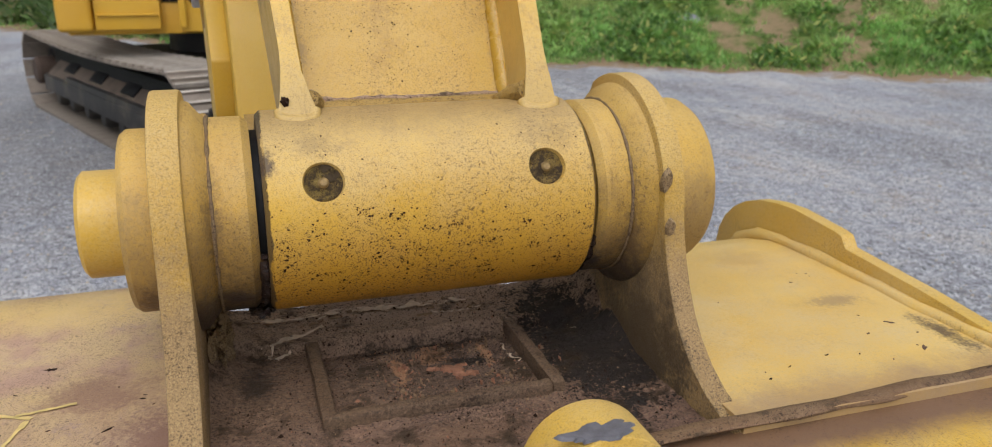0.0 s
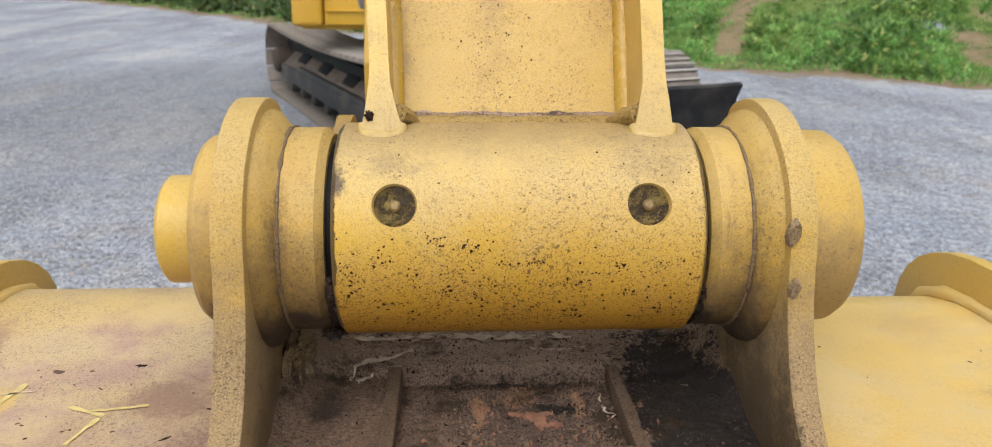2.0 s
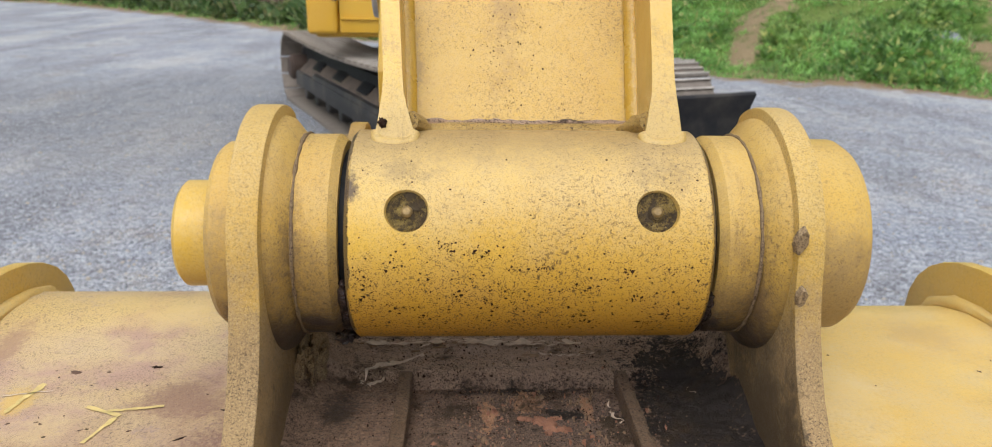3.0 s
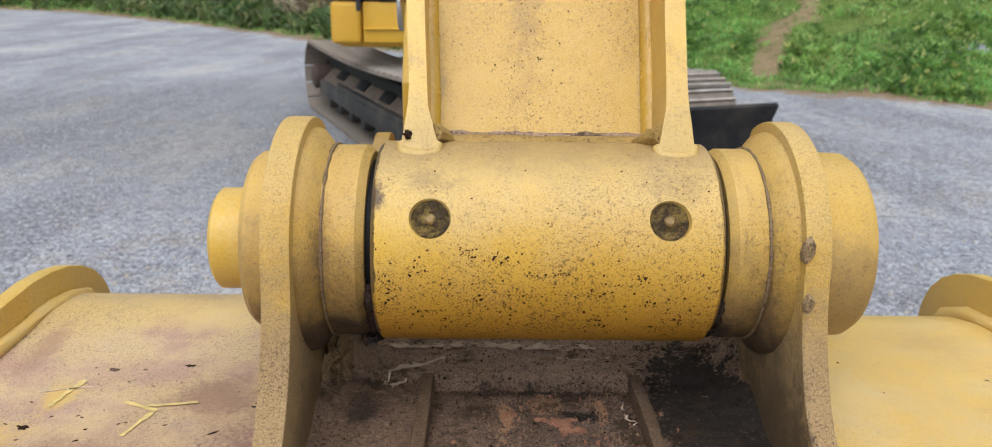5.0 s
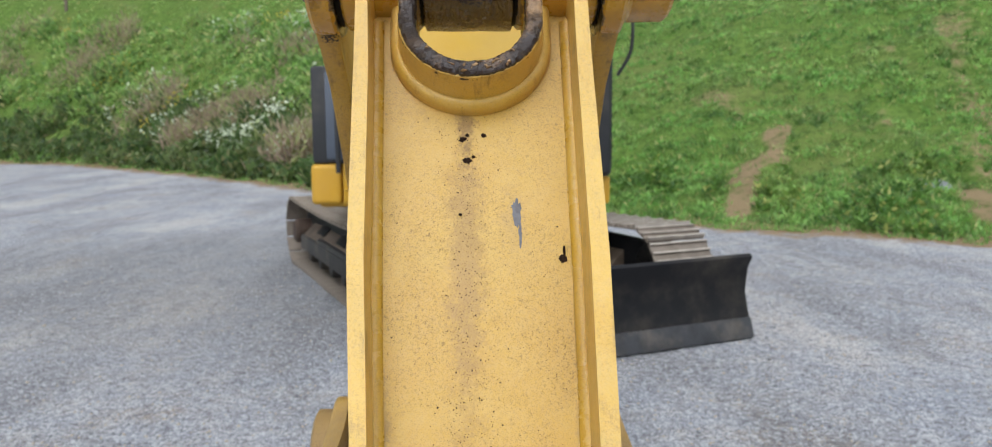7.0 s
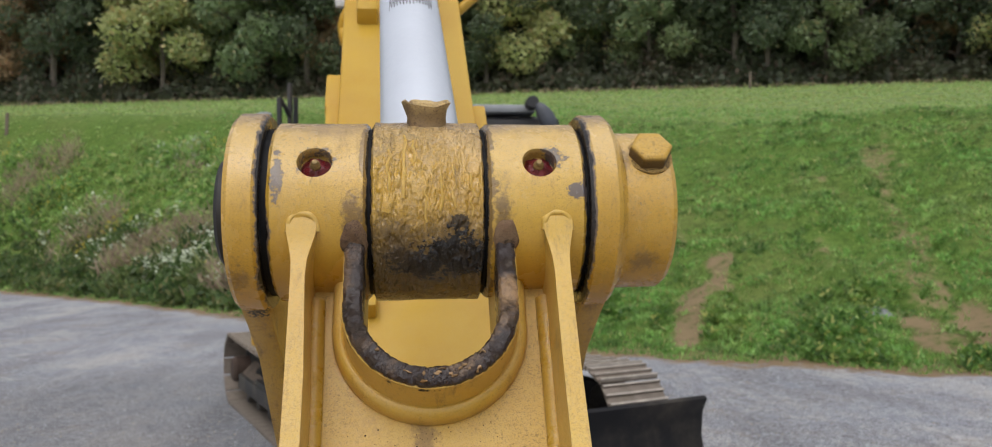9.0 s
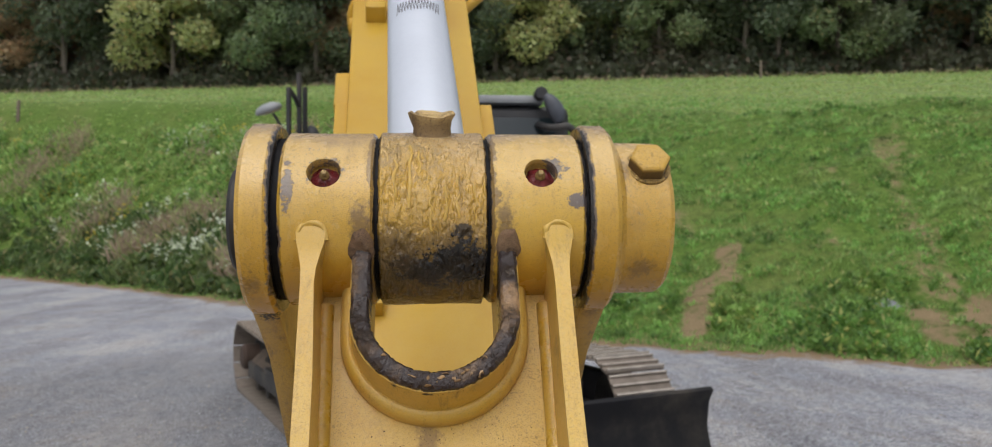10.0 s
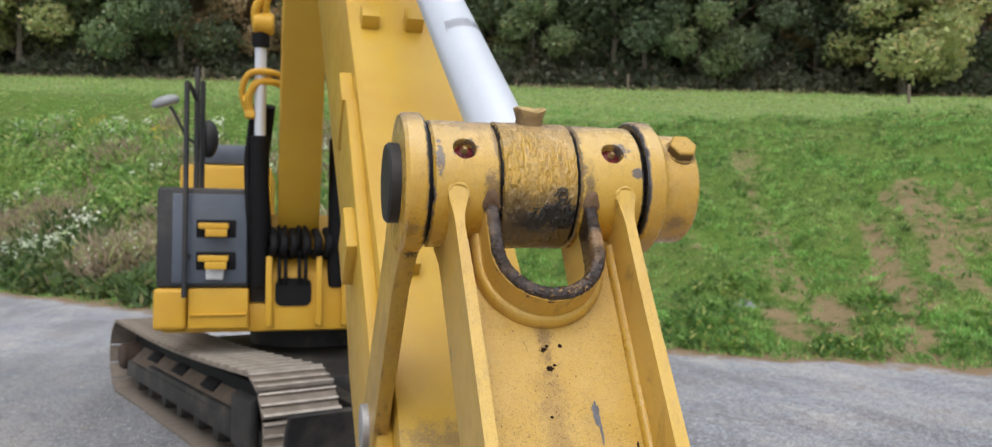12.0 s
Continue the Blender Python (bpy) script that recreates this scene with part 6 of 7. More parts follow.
def streak(points, width, material, label, seed, z):
    own = bmesh.new()
    pts = [Vector((x, y, z or floor_height(x, y) + 0.0016)) for x, y in points]
    left, right = [], []
    for i, p in enumerate(pts):
        d = (pts[min(i + 1, len(pts) - 1)] - pts[max(i - 1, 0)]).normalized()
        s = Vector((-d.y, d.x, 0)) * width * (max(0.04, 0.55 + 1.9 * noise.noise(p * 120 + Vector((seed, 0, 0)))) if z is None else 0.5 + 0.9 * abs(noise.noise(p * 90 + Vector((seed, 0, 0)))))
        left.append(own.verts.new(p + s)), right.append(own.verts.new(p - s))
    for i in range(len(pts) - 1):
        own.faces.new((left[i], left[i + 1], right[i + 1], right[i]))
    part("scratch", own, material, bucket, label)


def wavy(a, b, n, amp, seed):
    return [(a[0] + (b[0] - a[0]) * t + amp * noise.noise(Vector((t * 6, seed, 0))), a[1] + (b[1] - a[1]) * t + amp * noise.noise(Vector((t * 6, seed, 5)))) for t in (k / n for k in range(n + 1))]


streak(wavy((-0.288, 0.014), (-0.262, 0.002), 8, 0.001, 1), 0.0022, M_BRIGHT, "bright scratch", 1, 1.1728)
streak(wavy((-0.264, 0.000), (-0.272, -0.030), 8, 0.001, 2), 0.0020, M_BRIGHT, "bright scratch", 2, 1.1728)
streak(wavy((-0.272, 0.008), (-0.238, 0.014), 8, 0.001, 3), 0.0019, M_BRIGHT, "bright scratch", 3, 1.1729)
for k, (a, b, amp, width) in enumerate((((-0.128, 0.123), (0.052, 0.1205), 0.003, 0.0034), ((-0.110, 0.119), (0.020, 0.118), 0.006, 0.0009), ((-0.128, 0.127), (0.0, 0.126), 0.005, 0.0010), ((-0.040, 0.1165), (0.049, 0.1175), 0.005, 0.0013),
                                        ((-0.134, 0.064), (-0.102, 0.084), 0.007, 0.0026), ((-0.104, 0.083), (-0.072, 0.102), 0.008, 0.0022), ((-0.128, 0.072), (-0.090, 0.088), 0.010, 0.0014), ((-0.120, 0.063), (-0.100, 0.074), 0.008, 0.0013),
                                        ((0.0166, 0.0996), (0.0367, 0.0939), 0.003, 0.0017), ((0.0367, 0.0939), (0.0591, 0.1042), 0.004, 0.0017), ((0.122, 0.075), (0.128, 0.035), 0.006, 0.0008), ((0.060, 0.060), (0.066, 0.020), 0.006, 0.0006))):
    streak(wavy(a, b, 70, amp, 50 + k), width, M_SCRAPE, "pale scraped line", 50 + k, None)
for k in range(12):
    x, y = rng.uniform(-0.135, 0.06), 0.095 + 0.03 * rng.random()
    patch("clay", (x, y, floor_height(x, y)), flat_u, flat_v, (rng.uniform(0.001, 0.005), rng.uniform(0.0004, 0.0010)), M_TAN, bucket, "smear of dried clay", 260 + k, 0.0016, 0.0005, 0.9, 12)
# lump of dry clay between ear and floor
own = bmesh.new()
bmesh.ops.create_icosphere(own, subdivisions=4, radius=1.0)
for v in own.verts:
    c = v.co
    c = Vector((c.x, c.y, c.z)) * (1 + 0.45 * noise.noise(c * 2.2) + 0.28 * noise.noise(c * 6) + 0.16 * noise.noise(c * 14))
    v.co = Vector((-0.1530 + c.x * 0.0115, 0.070 + c.y * 0.026 - 0.004 * c.z, 1.176 + c.z * 0.026))
part("clay_lump", own, M_LUMP, bucket, "lump of dry tan clay stuck beside the ear")
for k, (x, y, sx, sy) in enumerate(((0.010, 0.024, 0.006, 0.005), (0.018, 0.018, 0.005, 0.006), (0.026, 0.013, 0.005, 0.003), (0.002, 0.028, 0.004, 0.002), (0.016, 0.010, 0.003, 0.004), (0.022, 0.027, 0.004, 0.002))):
    patch("clay", (x, y, floor_height(x, y)), flat_u, flat_v, (sx, sy), M_CLAY, bucket, "smear of orange clay", 60 + k, 0.0012, 0.001, 0.95, 22)
for k in range(80):
    x, y = rng.gauss(-0.018, 0.012) if k % 2 else rng.gauss(0.04, 0.018), rng.uniform(-0.03, 0.068)
    patch("clay", (x, y, floor_height(x, y)), flat_u, flat_v, (rng.uniform(0.0005, 0.0014), rng.uniform(0.0008, 0.0036)), M_TAN if k % 3 else M_CLAY, bucket, "smear of dried clay", 80 + k, 0.0016, 0.0005, 0.9, 9)
for k, (x, y) in enumerate(((-0.262, 0.070), (-0.30, 0.10), (-0.34, -0.02), (-0.20, 0.13))):
    patch("crumb", (x, y, 1.1722), flat_u, flat_v, (0.004, 0.0022), M_CRUMB, bucket, "dark crumb of dirt", 140 + k, 0.0004, 0.0006, 0.8, 12)
# grit on the caked floor: black and tan crumbs, too many to count
for tone, count, seed, what in ((M_CRUMB, 2600, 31, "black grit caked on the bucket floor"), (M_TAN, 1500, 32, "tan grit caked on the bucket floor"), (M_CLAY, 500, 33, "orange grit caked on the bucket floor")):
    rg = random.Random(seed)
    own = bmesh.new()
    for k in range(count):
        x, y = rg.uniform(-0.145, 0.142), rg.uniform(-0.115, 0.150)
        if tone is not M_CRUMB and rg.random() < 0.6:
            x, y = (rg.gauss(-0.020, 0.016), rg.uniform(-0.03, 0.07)) if rg.random() < 0.55 else (rg.gauss(0.045, 0.02), rg.uniform(-0.06, 0.07))
            if tone is M_TAN and rg.random() < 0.4:
                x, y = rg.uniform(-0.13, 0.10), rg.gauss(0.112, 0.012)
        z = floor_height(x, y)
        edge = min(x + 0.1515, 0.1485 - x)
        if edge < 0.03 and y > 0.0:
            continue
        r = rg.uniform(0.0003, 0.0010) * (1.9 if rg.random() < 0.10 else 1)
        ring = [own.verts.new((x + r * rg.uniform(0.6, 1.5) * math.cos(a), y + r * rg.uniform(0.6, 1.8) * math.sin(a), z - 0.0006)) for a in (radians(72 * q + 40 * k) for q in range(5))]
        tip = own.verts.new((x + r * rg.uniform(-0.4, 0.4), y, z + 0.0004 + r * rg.uniform(0.25, 0.7)))
        for q in range(5):
            own.faces.new((ring[q], ring[(q + 1) % 5], tip))
    tagged(part("grit", own, tone, bucket, what, smooth=10), kind="stuff")
# pale rubbed marks, brown flecks on the dusty top plate
streak(wavy((-0.338, 0.008), (-0.330, 0.046), 14, 0.004, 21), 0.0028, M_BRIGHT, "rubbed yellow paint", 21, 1.1727)
streak(wavy((-0.355, 0.028), (-0.320, 0.036), 12, 0.002, 24), 0.0012, M_SCRAPE, "faint scratch", 24, 1.1727)
for k in range(70):
    x, y = (rng.uniform(-0.39, -0.19), rng.uniform(-0.10, 0.075)) if k < 52 else (rng.uniform(0.19, 0.38), rng.uniform(-0.10, 0.10))
    big = 2.4 if k % 13 == 0 else 1.0
    patch("fleck", (x, y, 1.1720), (1, rng.uniform(-0.8, 0.8), 0), (rng.uniform(-0.3, 0.3), 1, 0), (big * rng.uniform(0.0006, 0.0022), big * rng.uniform(0.0004, 0.0010)), M_FLECK if k % 3 else M_CRUMB, bucket, "brown fleck of dirt", 200 + k, 0.0003, 0.0003, 0.8, 8)
# runs of paint on the cylinder eye
cylinder_eye = bpy.data.objects["rod_eye"]
for x, t0, t1, r in ((-0.0245, -0.40, 0.42, 0.0014), (-0.036, -0.15, 0.38, 0.0012), (-0.018, -0.30, 0.05, 0.0012), (0.004, 0.12, 0.55, 0.0011), (0.014, 0.05, 0.52, 0.0013), (-0.008, 0.30, 0.66, 0.0011), (0.027, 0.15, 0.60, 0.0010)):
    pts = []
    for q in range(7):
        a = FACING + 0.035 + t0 + (t1 - t0) * q / 6
        pts.append((x + 0.003 * noise.noise(Vector((x * 90, q * 0.6, 1))), TOP[0] + 0.0741 * math.cos(a), TOP[1] + 0.0741 * math.sin(a)))
    part("paint_run", rough(pipe(pts, r, None, 8), 0.0008, 200, x), M_FLANGE, cylinder_eye, "run of thick yellow paint")
# tan flecks scraped out of the black crust
rim = bpy.data.objects["rim_crust"]
for k in range(17):
    a = radians(-112 + rng.gauss(34, 17) if k % 3 else -90 + rng.gauss(0, 40))
    r = rng.uniform(0.0525, 0.0632)
    patch("fleck", on_link(-0.005 + r * math.cos(a), 0.4735 + r * math.sin(a), 0.0464), (math.cos(a), LA[0] * math.sin(a), LA[1] * math.sin(a)), (math.cos(a + 1.57), LA[0] * math.sin(a + 1.57), LA[1] * math.sin(a + 1.57)), (rng.uniform(0.0005, 0.0020), rng.uniform(0.0006, 0.0034)), M_RUBBED, rim, "tan fleck of bare paint", 300 + k, 0.0008, 0.0010, 0.9, 9)
# lifting eye
eye_prof = arc(0.036, 1.191, 0.036, 172, 8, 22) + [(0.076, 1.16), (-0.003, 1.16)]
eye = part("lifting_eye", extrude(eye_prof, -0.205, -0.165, lambda u, v, w: (u, w, v), None, 0.003), M_RIM, bucket, "yellow lifting eye with a scuffed front")
patch("scuff", (0.043, -0.2052, 1.214), (1, 0, 0), (0, 0, 1), (0.022, 0.0055), M_SCUFF, eye, "grey scuff", 170, 0.0006, 0.0003, 0.5)
patch("scuff", (0.030, -0.197, 1.2268), (1, 0, 0.05), (0, 1, 0), (0.017, 0.007), M_SCUFF, eye, "grey scuff", 171, 0.0006, 0.0003, 0.6)
# scribble on the piston rod
own = bmesh.new()
zig = []
for k in range(30):
    u = -0.75 + 1.5 * k / 29
    zig.append((u, 0.405 + (0.012 + 0.010 * rng.random()) * (1 if k % 2 else -1) + 0.008 * abs(u)))
for (u0, d0), (u1, d1) in zip(zig, zig[1:]):
    q = []
    for u, d, w in ((u0, d0, -0.012), (u0, d0, 0.012), (u1, d1, 0.012), (u1, d1, -0.012)):
        p = on_rod(d, 0.0388 * math.sin(u + w), 0.0388 * math.cos(u + w))
        q.append(own.verts.new(p))
    own.faces.new(q)
part("scribble", own, M_SCUFF, bpy.data.objects["bucket_cylinder"], "grey scribbled marks on the rod")


# ---- excavator details ----
M_MIRROR = plain("blue_grey_shell", (0.075, 0.085, 0.105), 0.4, vary=0.3, scale=12)
M_SOFT = plain("grey_mirror_shell", (0.30, 0.32, 0.34), 0.35, vary=0.2, scale=8)
rails = [((-1.085, 6.30, 1.22), (-1.085, 6.30, 2.94)), ((-1.02, 6.42, 2.05), (-1.02, 6.42, 3.08)), ((-0.985, 6.50, 2.05), (-0.985, 6.50, 2.98))]
for a, b in rails:
    part("handrail", rod(a, b, 0.021, None, 14), M_BLACK, machine, "black tubular handrail")
part("handrail", pipe([(-1.085, 6.30, 2.94), (-1.05, 6.34, 2.88), (-1.02, 6.42, 2.80)], 0.018), M_BLACK, machine, "black tubular handrail")
part("handrail", rod((-1.085, 6.30, 1.55), (-1.06, 6.38, 1.55), 0.016, None, 10), M_BLACK, machine)
part("mirror_arm", pipe([(-1.02, 6.42, 2.45), (-1.10, 6.40, 2.52), (-1.19, 6.36, 2.70), (-1.22, 6.35, 2.74)], 0.012), M_BLACK, machine)
own = bmesh.new()
bmesh.ops.create_icosphere(own, subdivisions=3, radius=1.0)
for v in own.verts:
    v.co = Vector((-1.25, 6.34, 2.77)) + Vector((v.co.x * 0.105, v.co.y * 0.07, max(v.co.z, -0.45) * 0.055 + 0.03 * v.co.x))
part("mirror", own, M_SOFT, machine, "grey rear-view mirror")
own = bmesh.new()
bmesh.ops.create_icosphere(own, subdivisions=3, radius=1.0)
for v in own.verts:
    v.co = Vector((-0.95, 6.62, 2.52)) + Vector((v.co.x * 0.085, v.co.y * 0.08, v.co.z * 0.16))
part("side_mirror", own, M_BLACK, machine, "black mirror housing")
# boom foot: opening with hoses, lugs, feed pipes beside the boom
part("opening", extrude(arc(-0.16, 1.20, 0.06, -90, 0, 6) + arc(-0.16, 1.31, 0.06, 0, 90, 6) + arc(-0.33, 1.31, 0.06, 90, 180, 6) + arc(-0.33, 1.20, 0.06, 180, 270, 6), HY - 0.012, HY + 0.05, lambda u, v, w: (u, w, v)), M_RUBBER, swing, "dark rounded opening")
for x in (-0.36, -0.31, -0.20, -0.15):
    part("hose", pipe([(x, HY - 0.02, 1.32), (x, HY - 0.05, 1.45), (x, HY + 0.02, 1.62), (x - 0.01, HY + 0.1, 1.8)], 0.016), M_RUBBER, swing, "black hydraulic hose")
for x in (-0.44, -0.04, 0.17):
    part("bracket", box(x - 0.025, x + 0.025, HY - 0.06, HY + 0.1, 0.98, 1.55, 0.01), M_BODY, swing)
for k, x in enumerate((-0.46, -0.43, -0.57)):
    part("hose", pipe([(x, 6.5, 1.5), (x - 0.03, 6.35, 1.9), (x - 0.05, 6.35, 2.3), (x - 0.02, 6.3, 2.6), (x, 6.2, 2.75)], 0.028), M_RUBBER, machine, "black hydraulic hose")
for k, x in enumerate((-0.42, -0.34, -0.26, -0.16, -0.07, 0.02, 0.11)):
    part("hose", pipe([(x, HY + 0.10, 1.55), (x + 0.01, HY - 0.06, 1.59), (x + 0.02, HY - 0.08, 1.65 + 0.015 * (k % 3)), (x + 0.01, HY - 0.02, 1.72), (x, HY + 0.15, 1.76)], 0.036), M_RUBBER, swing, "thick black hydraulic hose")
part("crossbar", box(-0.46, 0.22, HY - 0.03, HY + 0.15, 1.555, 1.60, 0.02), M_RUBBER, swing, "black hose clamp across the bracket")
for pts, r in (([(-0.58, 6.22, 2.66), (-0.61, 6.16, 2.80), (-0.55, 6.12, 2.92), (-0.44, 6.14, 2.94), (-0.36, 6.2, 2.93)], 0.030), ([(-0.62, 6.22, 2.70), (-0.66, 6.16, 2.86), (-0.60, 6.10, 2.99), (-0.46, 6.10, 3.01), (-0.36, 6.18, 3.0)], 0.026),
               ([(-0.54, 6.12, 3.30), (-0.56, 6.02, 3.46), (-0.50, 5.98, 3.58), (-0.42, 5.98, 3.66), (-0.36, 6.0, 3.72)], 0.036), ([(-0.47, 6.10, 3.36), (-0.48, 6.0, 3.52), (-0.43, 5.96, 3.60), (-0.34, 5.98, 3.62)], 0.030)):
    part("feed_pipe", pipe(pts, r), M_BODY, boom, "yellow hydraulic feed pipe")
for x, z in ((-0.60, 2.68), (-0.62, 2.80), (-0.47, 2.96)):
    part("pipe_block", box(x - 0.04, x + 0.04, 6.15, 6.25, z - 0.03, z + 0.03, 0.012), M_BODY, boom, "yellow pipe clamp")
for x in (-0.52, 0.10):
    part("rod_eye", rod((x - 0.06, 6.06, 3.38), (x + 0.10, 6.06, 3.38), 0.085, None, 28), M_BODY, boom)
    part("seal", rod((x, 6.105, 3.20), (x, 6.08, 3.36), 0.068, None, 24), M_RUBBER, boom)
part("work_lamp", box(-0.62, -0.44, 6.02, 6.10, 3.60, 3.74, 0.03), M_LAMP, boom, "clear boom work lamp")
# cab trim
part("roof_rim", box(0.40, 0.985, 6.31, 8.0, 2.835, 2.905, 0.03), M_SOFT, cab, "pale grey cab roof rim")
own = bmesh.new()
bmesh.ops.create_icosphere(own, subdivisions=4, radius=1.0)
for v in own.verts:
    c = v.co
    v.co = Vector((1.055 + 0.075 * c.x - 0.045 * c.z * (1 + 0.3 * c.z), 6.20 + 0.055 * c.y, 2.775 + 0.125 * c.z))
part("cab_mirror", own, M_MIRROR, cab, "dark blue-grey rounded mirror housing")
part("mirror_arm", pipe([(0.93, 6.32, 2.66), (1.02, 6.20, 2.62), (1.15, 6.18, 2.63), (1.20, 6.2, 2.60)], 0.03), M_BLACK, cab)
part("lamp", rod((0.945, 6.33, 2.905), (0.945, 6.20, 2.905), 0.052, None, 24), M_BLACK, cab, "black round cab lamp")
part("handle", pipe([(1.22, 6.3, 2.0), (1.32, 6.25, 2.2), (1.32, 6.25, 2.5), (1.22, 6.3, 2.6)], 0.015), M_BLACK, cab)
# side rock guards and carrier rollers on the tracks
for r0 in (-1.15, 1.00):
    part("rock_guard", base_prism([(-1.6, 0.30), (0.9, 0.30), (0.95, 0.42), (-1.65, 0.42)], r0 - 0.06, r0 + 0.08, 0.015), M_DARK, machine)

# ---- the bank: stone, grass, weeds; field posts; trees ----
ROCK_Z = float(ground_height(np.array([7.35]), np.array([12.35]))[0])
M_STONE = plain("pale_stone", (0.24, 0.25, 0.27), 0.85, vary=0.3, scale=6, bump=0.6)
own = bmesh.new()
bmesh.ops.create_icosphere(own, subdivisions=3, radius=1.0)
for v in own.verts:
    n = 1 + 0.25 * noise.noise(v.co * 1.6)
    v.co = Vector((v.co.x * 0.40 * n, v.co.y * 0.30 * n, v.co.z * 0.06 * n + 0.07 * v.co.y))
bmesh.ops.translate(own, verts=own.verts, vec=(7.35, 12.35, ROCK_Z + 0.02))
solo("rock", own, M_STONE, (7.35, 12.35, ROCK_Z), "flat pale grey stone lying in the grass bank", "rock")


def foliage(name, dark, light, dry, dry_share=0.1, patch_scale=0.5, clumps=1.0):
    m, nt, b = shader(name, 0.7)
    rnd = nt.nodes.new("ShaderNodeNewGeometry").outputs["Random Per Island"]
    v = coords(nt, world_space=True)
    col = mix(nt, rnd, dark, light)
    big = noise_at(nt, v, patch_scale, 4)
    col = mix(nt, ramp(nt, big, 0.42, 0.70, 0, 0.65), col, tuple(0.5 * (p + q) for p, q in zip(light, dry)))
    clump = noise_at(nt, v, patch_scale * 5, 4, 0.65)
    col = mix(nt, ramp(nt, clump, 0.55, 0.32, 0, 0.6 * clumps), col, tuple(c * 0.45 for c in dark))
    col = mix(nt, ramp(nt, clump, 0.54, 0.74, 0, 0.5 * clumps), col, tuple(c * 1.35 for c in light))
    pick = calc(nt, "FRACT", calc(nt, "MULTIPLY", rnd, 37.0))
    col = mix(nt, ramp(nt, pick, 1 - dry_share - 0.05, 1 - dry_share + 0.05), col, dry)
    nt.links.new(col, b.inputs["Base Color"])
    thin = node(nt, "BsdfTranslucent", Color=col)
    both = nt.nodes.new("ShaderNodeAddShader")
    nt.links.new(b.outputs[0], both.inputs[0])
    nt.links.new(thin.outputs[0], both.inputs[1])
    nt.links.new(both.outputs[0], nt.nodes["Material Output"].inputs["Surface"])
    return m


def leaves(name, base, way, side, length, width, material, fold=0.0):
    """Many leaves or blades in one mesh: diamonds from base along way, side to side; all arrays."""
    length, width = length[:, None], width[:, None]
    nrm = np.cross(way, side)
    p0 = base
    p1 = base + way * length * 0.45 + side * width * 0.5 + nrm * fold * width
    p2 = base + way * length
    p3 = base + way * length * 0.45 - side * width * 0.5 + nrm * fold * width
    n = len(base)
    verts = np.stack([p0, p1, p2, p3], 1).reshape(-1, 3)
    mesh = bpy.data.meshes.new(name)
    mesh.vertices.add(4 * n)
    mesh.vertices.foreach_set("co", verts.astype(np.float32).ravel())
    mesh.loops.add(4 * n)
    mesh.loops.foreach_set("vertex_index", np.arange(4 * n, dtype=np.int32))
    mesh.polygons.add(n)
    mesh.polygons.foreach_set("loop_start", np.arange(0, 4 * n, 4, dtype=np.int32))
    mesh.update(calc_edges=True)
    mesh.materials.append(material)
    return mesh


def unit(a):
    return a / np.maximum(np.linalg.norm(a, axis=1, keepdims=True), 1e-9)


gen = np.random.default_rng(11)
SEEN = (radians(-44), radians(60))


def scatter(count, near, far, s0, s1, az=SEEN):
    """Random places on the bank between two distances and two distances beyond the gravel's edge."""
    a = gen.uniform(az[0], az[1], count)
    d = near * (far / near) ** gen.random(count)
    x, y = d * np.sin(a), d * np.cos(a)
    s = bank_distance(x, y)
    keep = (s > s0) & (s < s1) & (gen.random(count) > worn_grass(x, y) * 0.92)
    x, y = x[keep], y[keep]
    return x, y, ground_height(x, y), s[keep], np.hypot(x, y)


def grow(name, x, y, z, blades, size, width, lean, material, label, category, lift=0.0):
    n = len(x)
    rep = np.repeat(np.arange(n), blades)
    m = len(rep)
    h = size[rep] * gen.uniform(0.5, 1.15, m)
    off = gen.normal(0, 1, (m, 2)) * (size[rep] * 0.35)[:, None]
    bx, by = x[rep] + off[:, 0], y[rep] + off[:, 1]
    base = np.stack([bx, by, ground_height(bx, by) - 0.01 + lift * size[rep] * gen.random(m)], 1)
    way = unit(np.stack([gen.normal(0, lean, m), gen.normal(0, lean, m), np.ones(m)], 1))
    side = unit(np.cross(way, gen.normal(0, 1, (m, 3))))
    mesh = leaves(name, base, way, side, h, width[rep] * gen.uniform(0.6, 1.3, m), material)
    return tagged(new(name, mesh), label, category, kind="stuff")


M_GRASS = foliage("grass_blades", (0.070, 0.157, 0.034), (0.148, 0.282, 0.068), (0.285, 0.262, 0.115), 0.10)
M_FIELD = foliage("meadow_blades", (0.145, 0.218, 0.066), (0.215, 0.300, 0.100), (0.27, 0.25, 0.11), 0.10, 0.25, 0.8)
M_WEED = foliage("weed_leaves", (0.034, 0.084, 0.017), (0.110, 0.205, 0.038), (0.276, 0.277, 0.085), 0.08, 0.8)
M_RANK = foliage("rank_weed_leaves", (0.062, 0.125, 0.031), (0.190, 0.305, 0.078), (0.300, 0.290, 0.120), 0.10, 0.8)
# Darker copy of the rank weed leaves: shade put into the colour.
M_SHADE = foliage("weed_leaves_painted_shade", (0.021, 0.047, 0.012), (0.068, 0.118, 0.028), (0.14, 0.135, 0.055), 0.10, 0.8)
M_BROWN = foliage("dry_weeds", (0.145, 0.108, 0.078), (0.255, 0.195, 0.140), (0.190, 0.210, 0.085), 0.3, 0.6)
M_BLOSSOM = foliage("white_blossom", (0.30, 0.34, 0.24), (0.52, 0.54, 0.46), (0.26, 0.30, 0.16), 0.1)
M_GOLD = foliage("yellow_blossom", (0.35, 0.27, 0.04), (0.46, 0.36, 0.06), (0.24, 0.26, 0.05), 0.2)

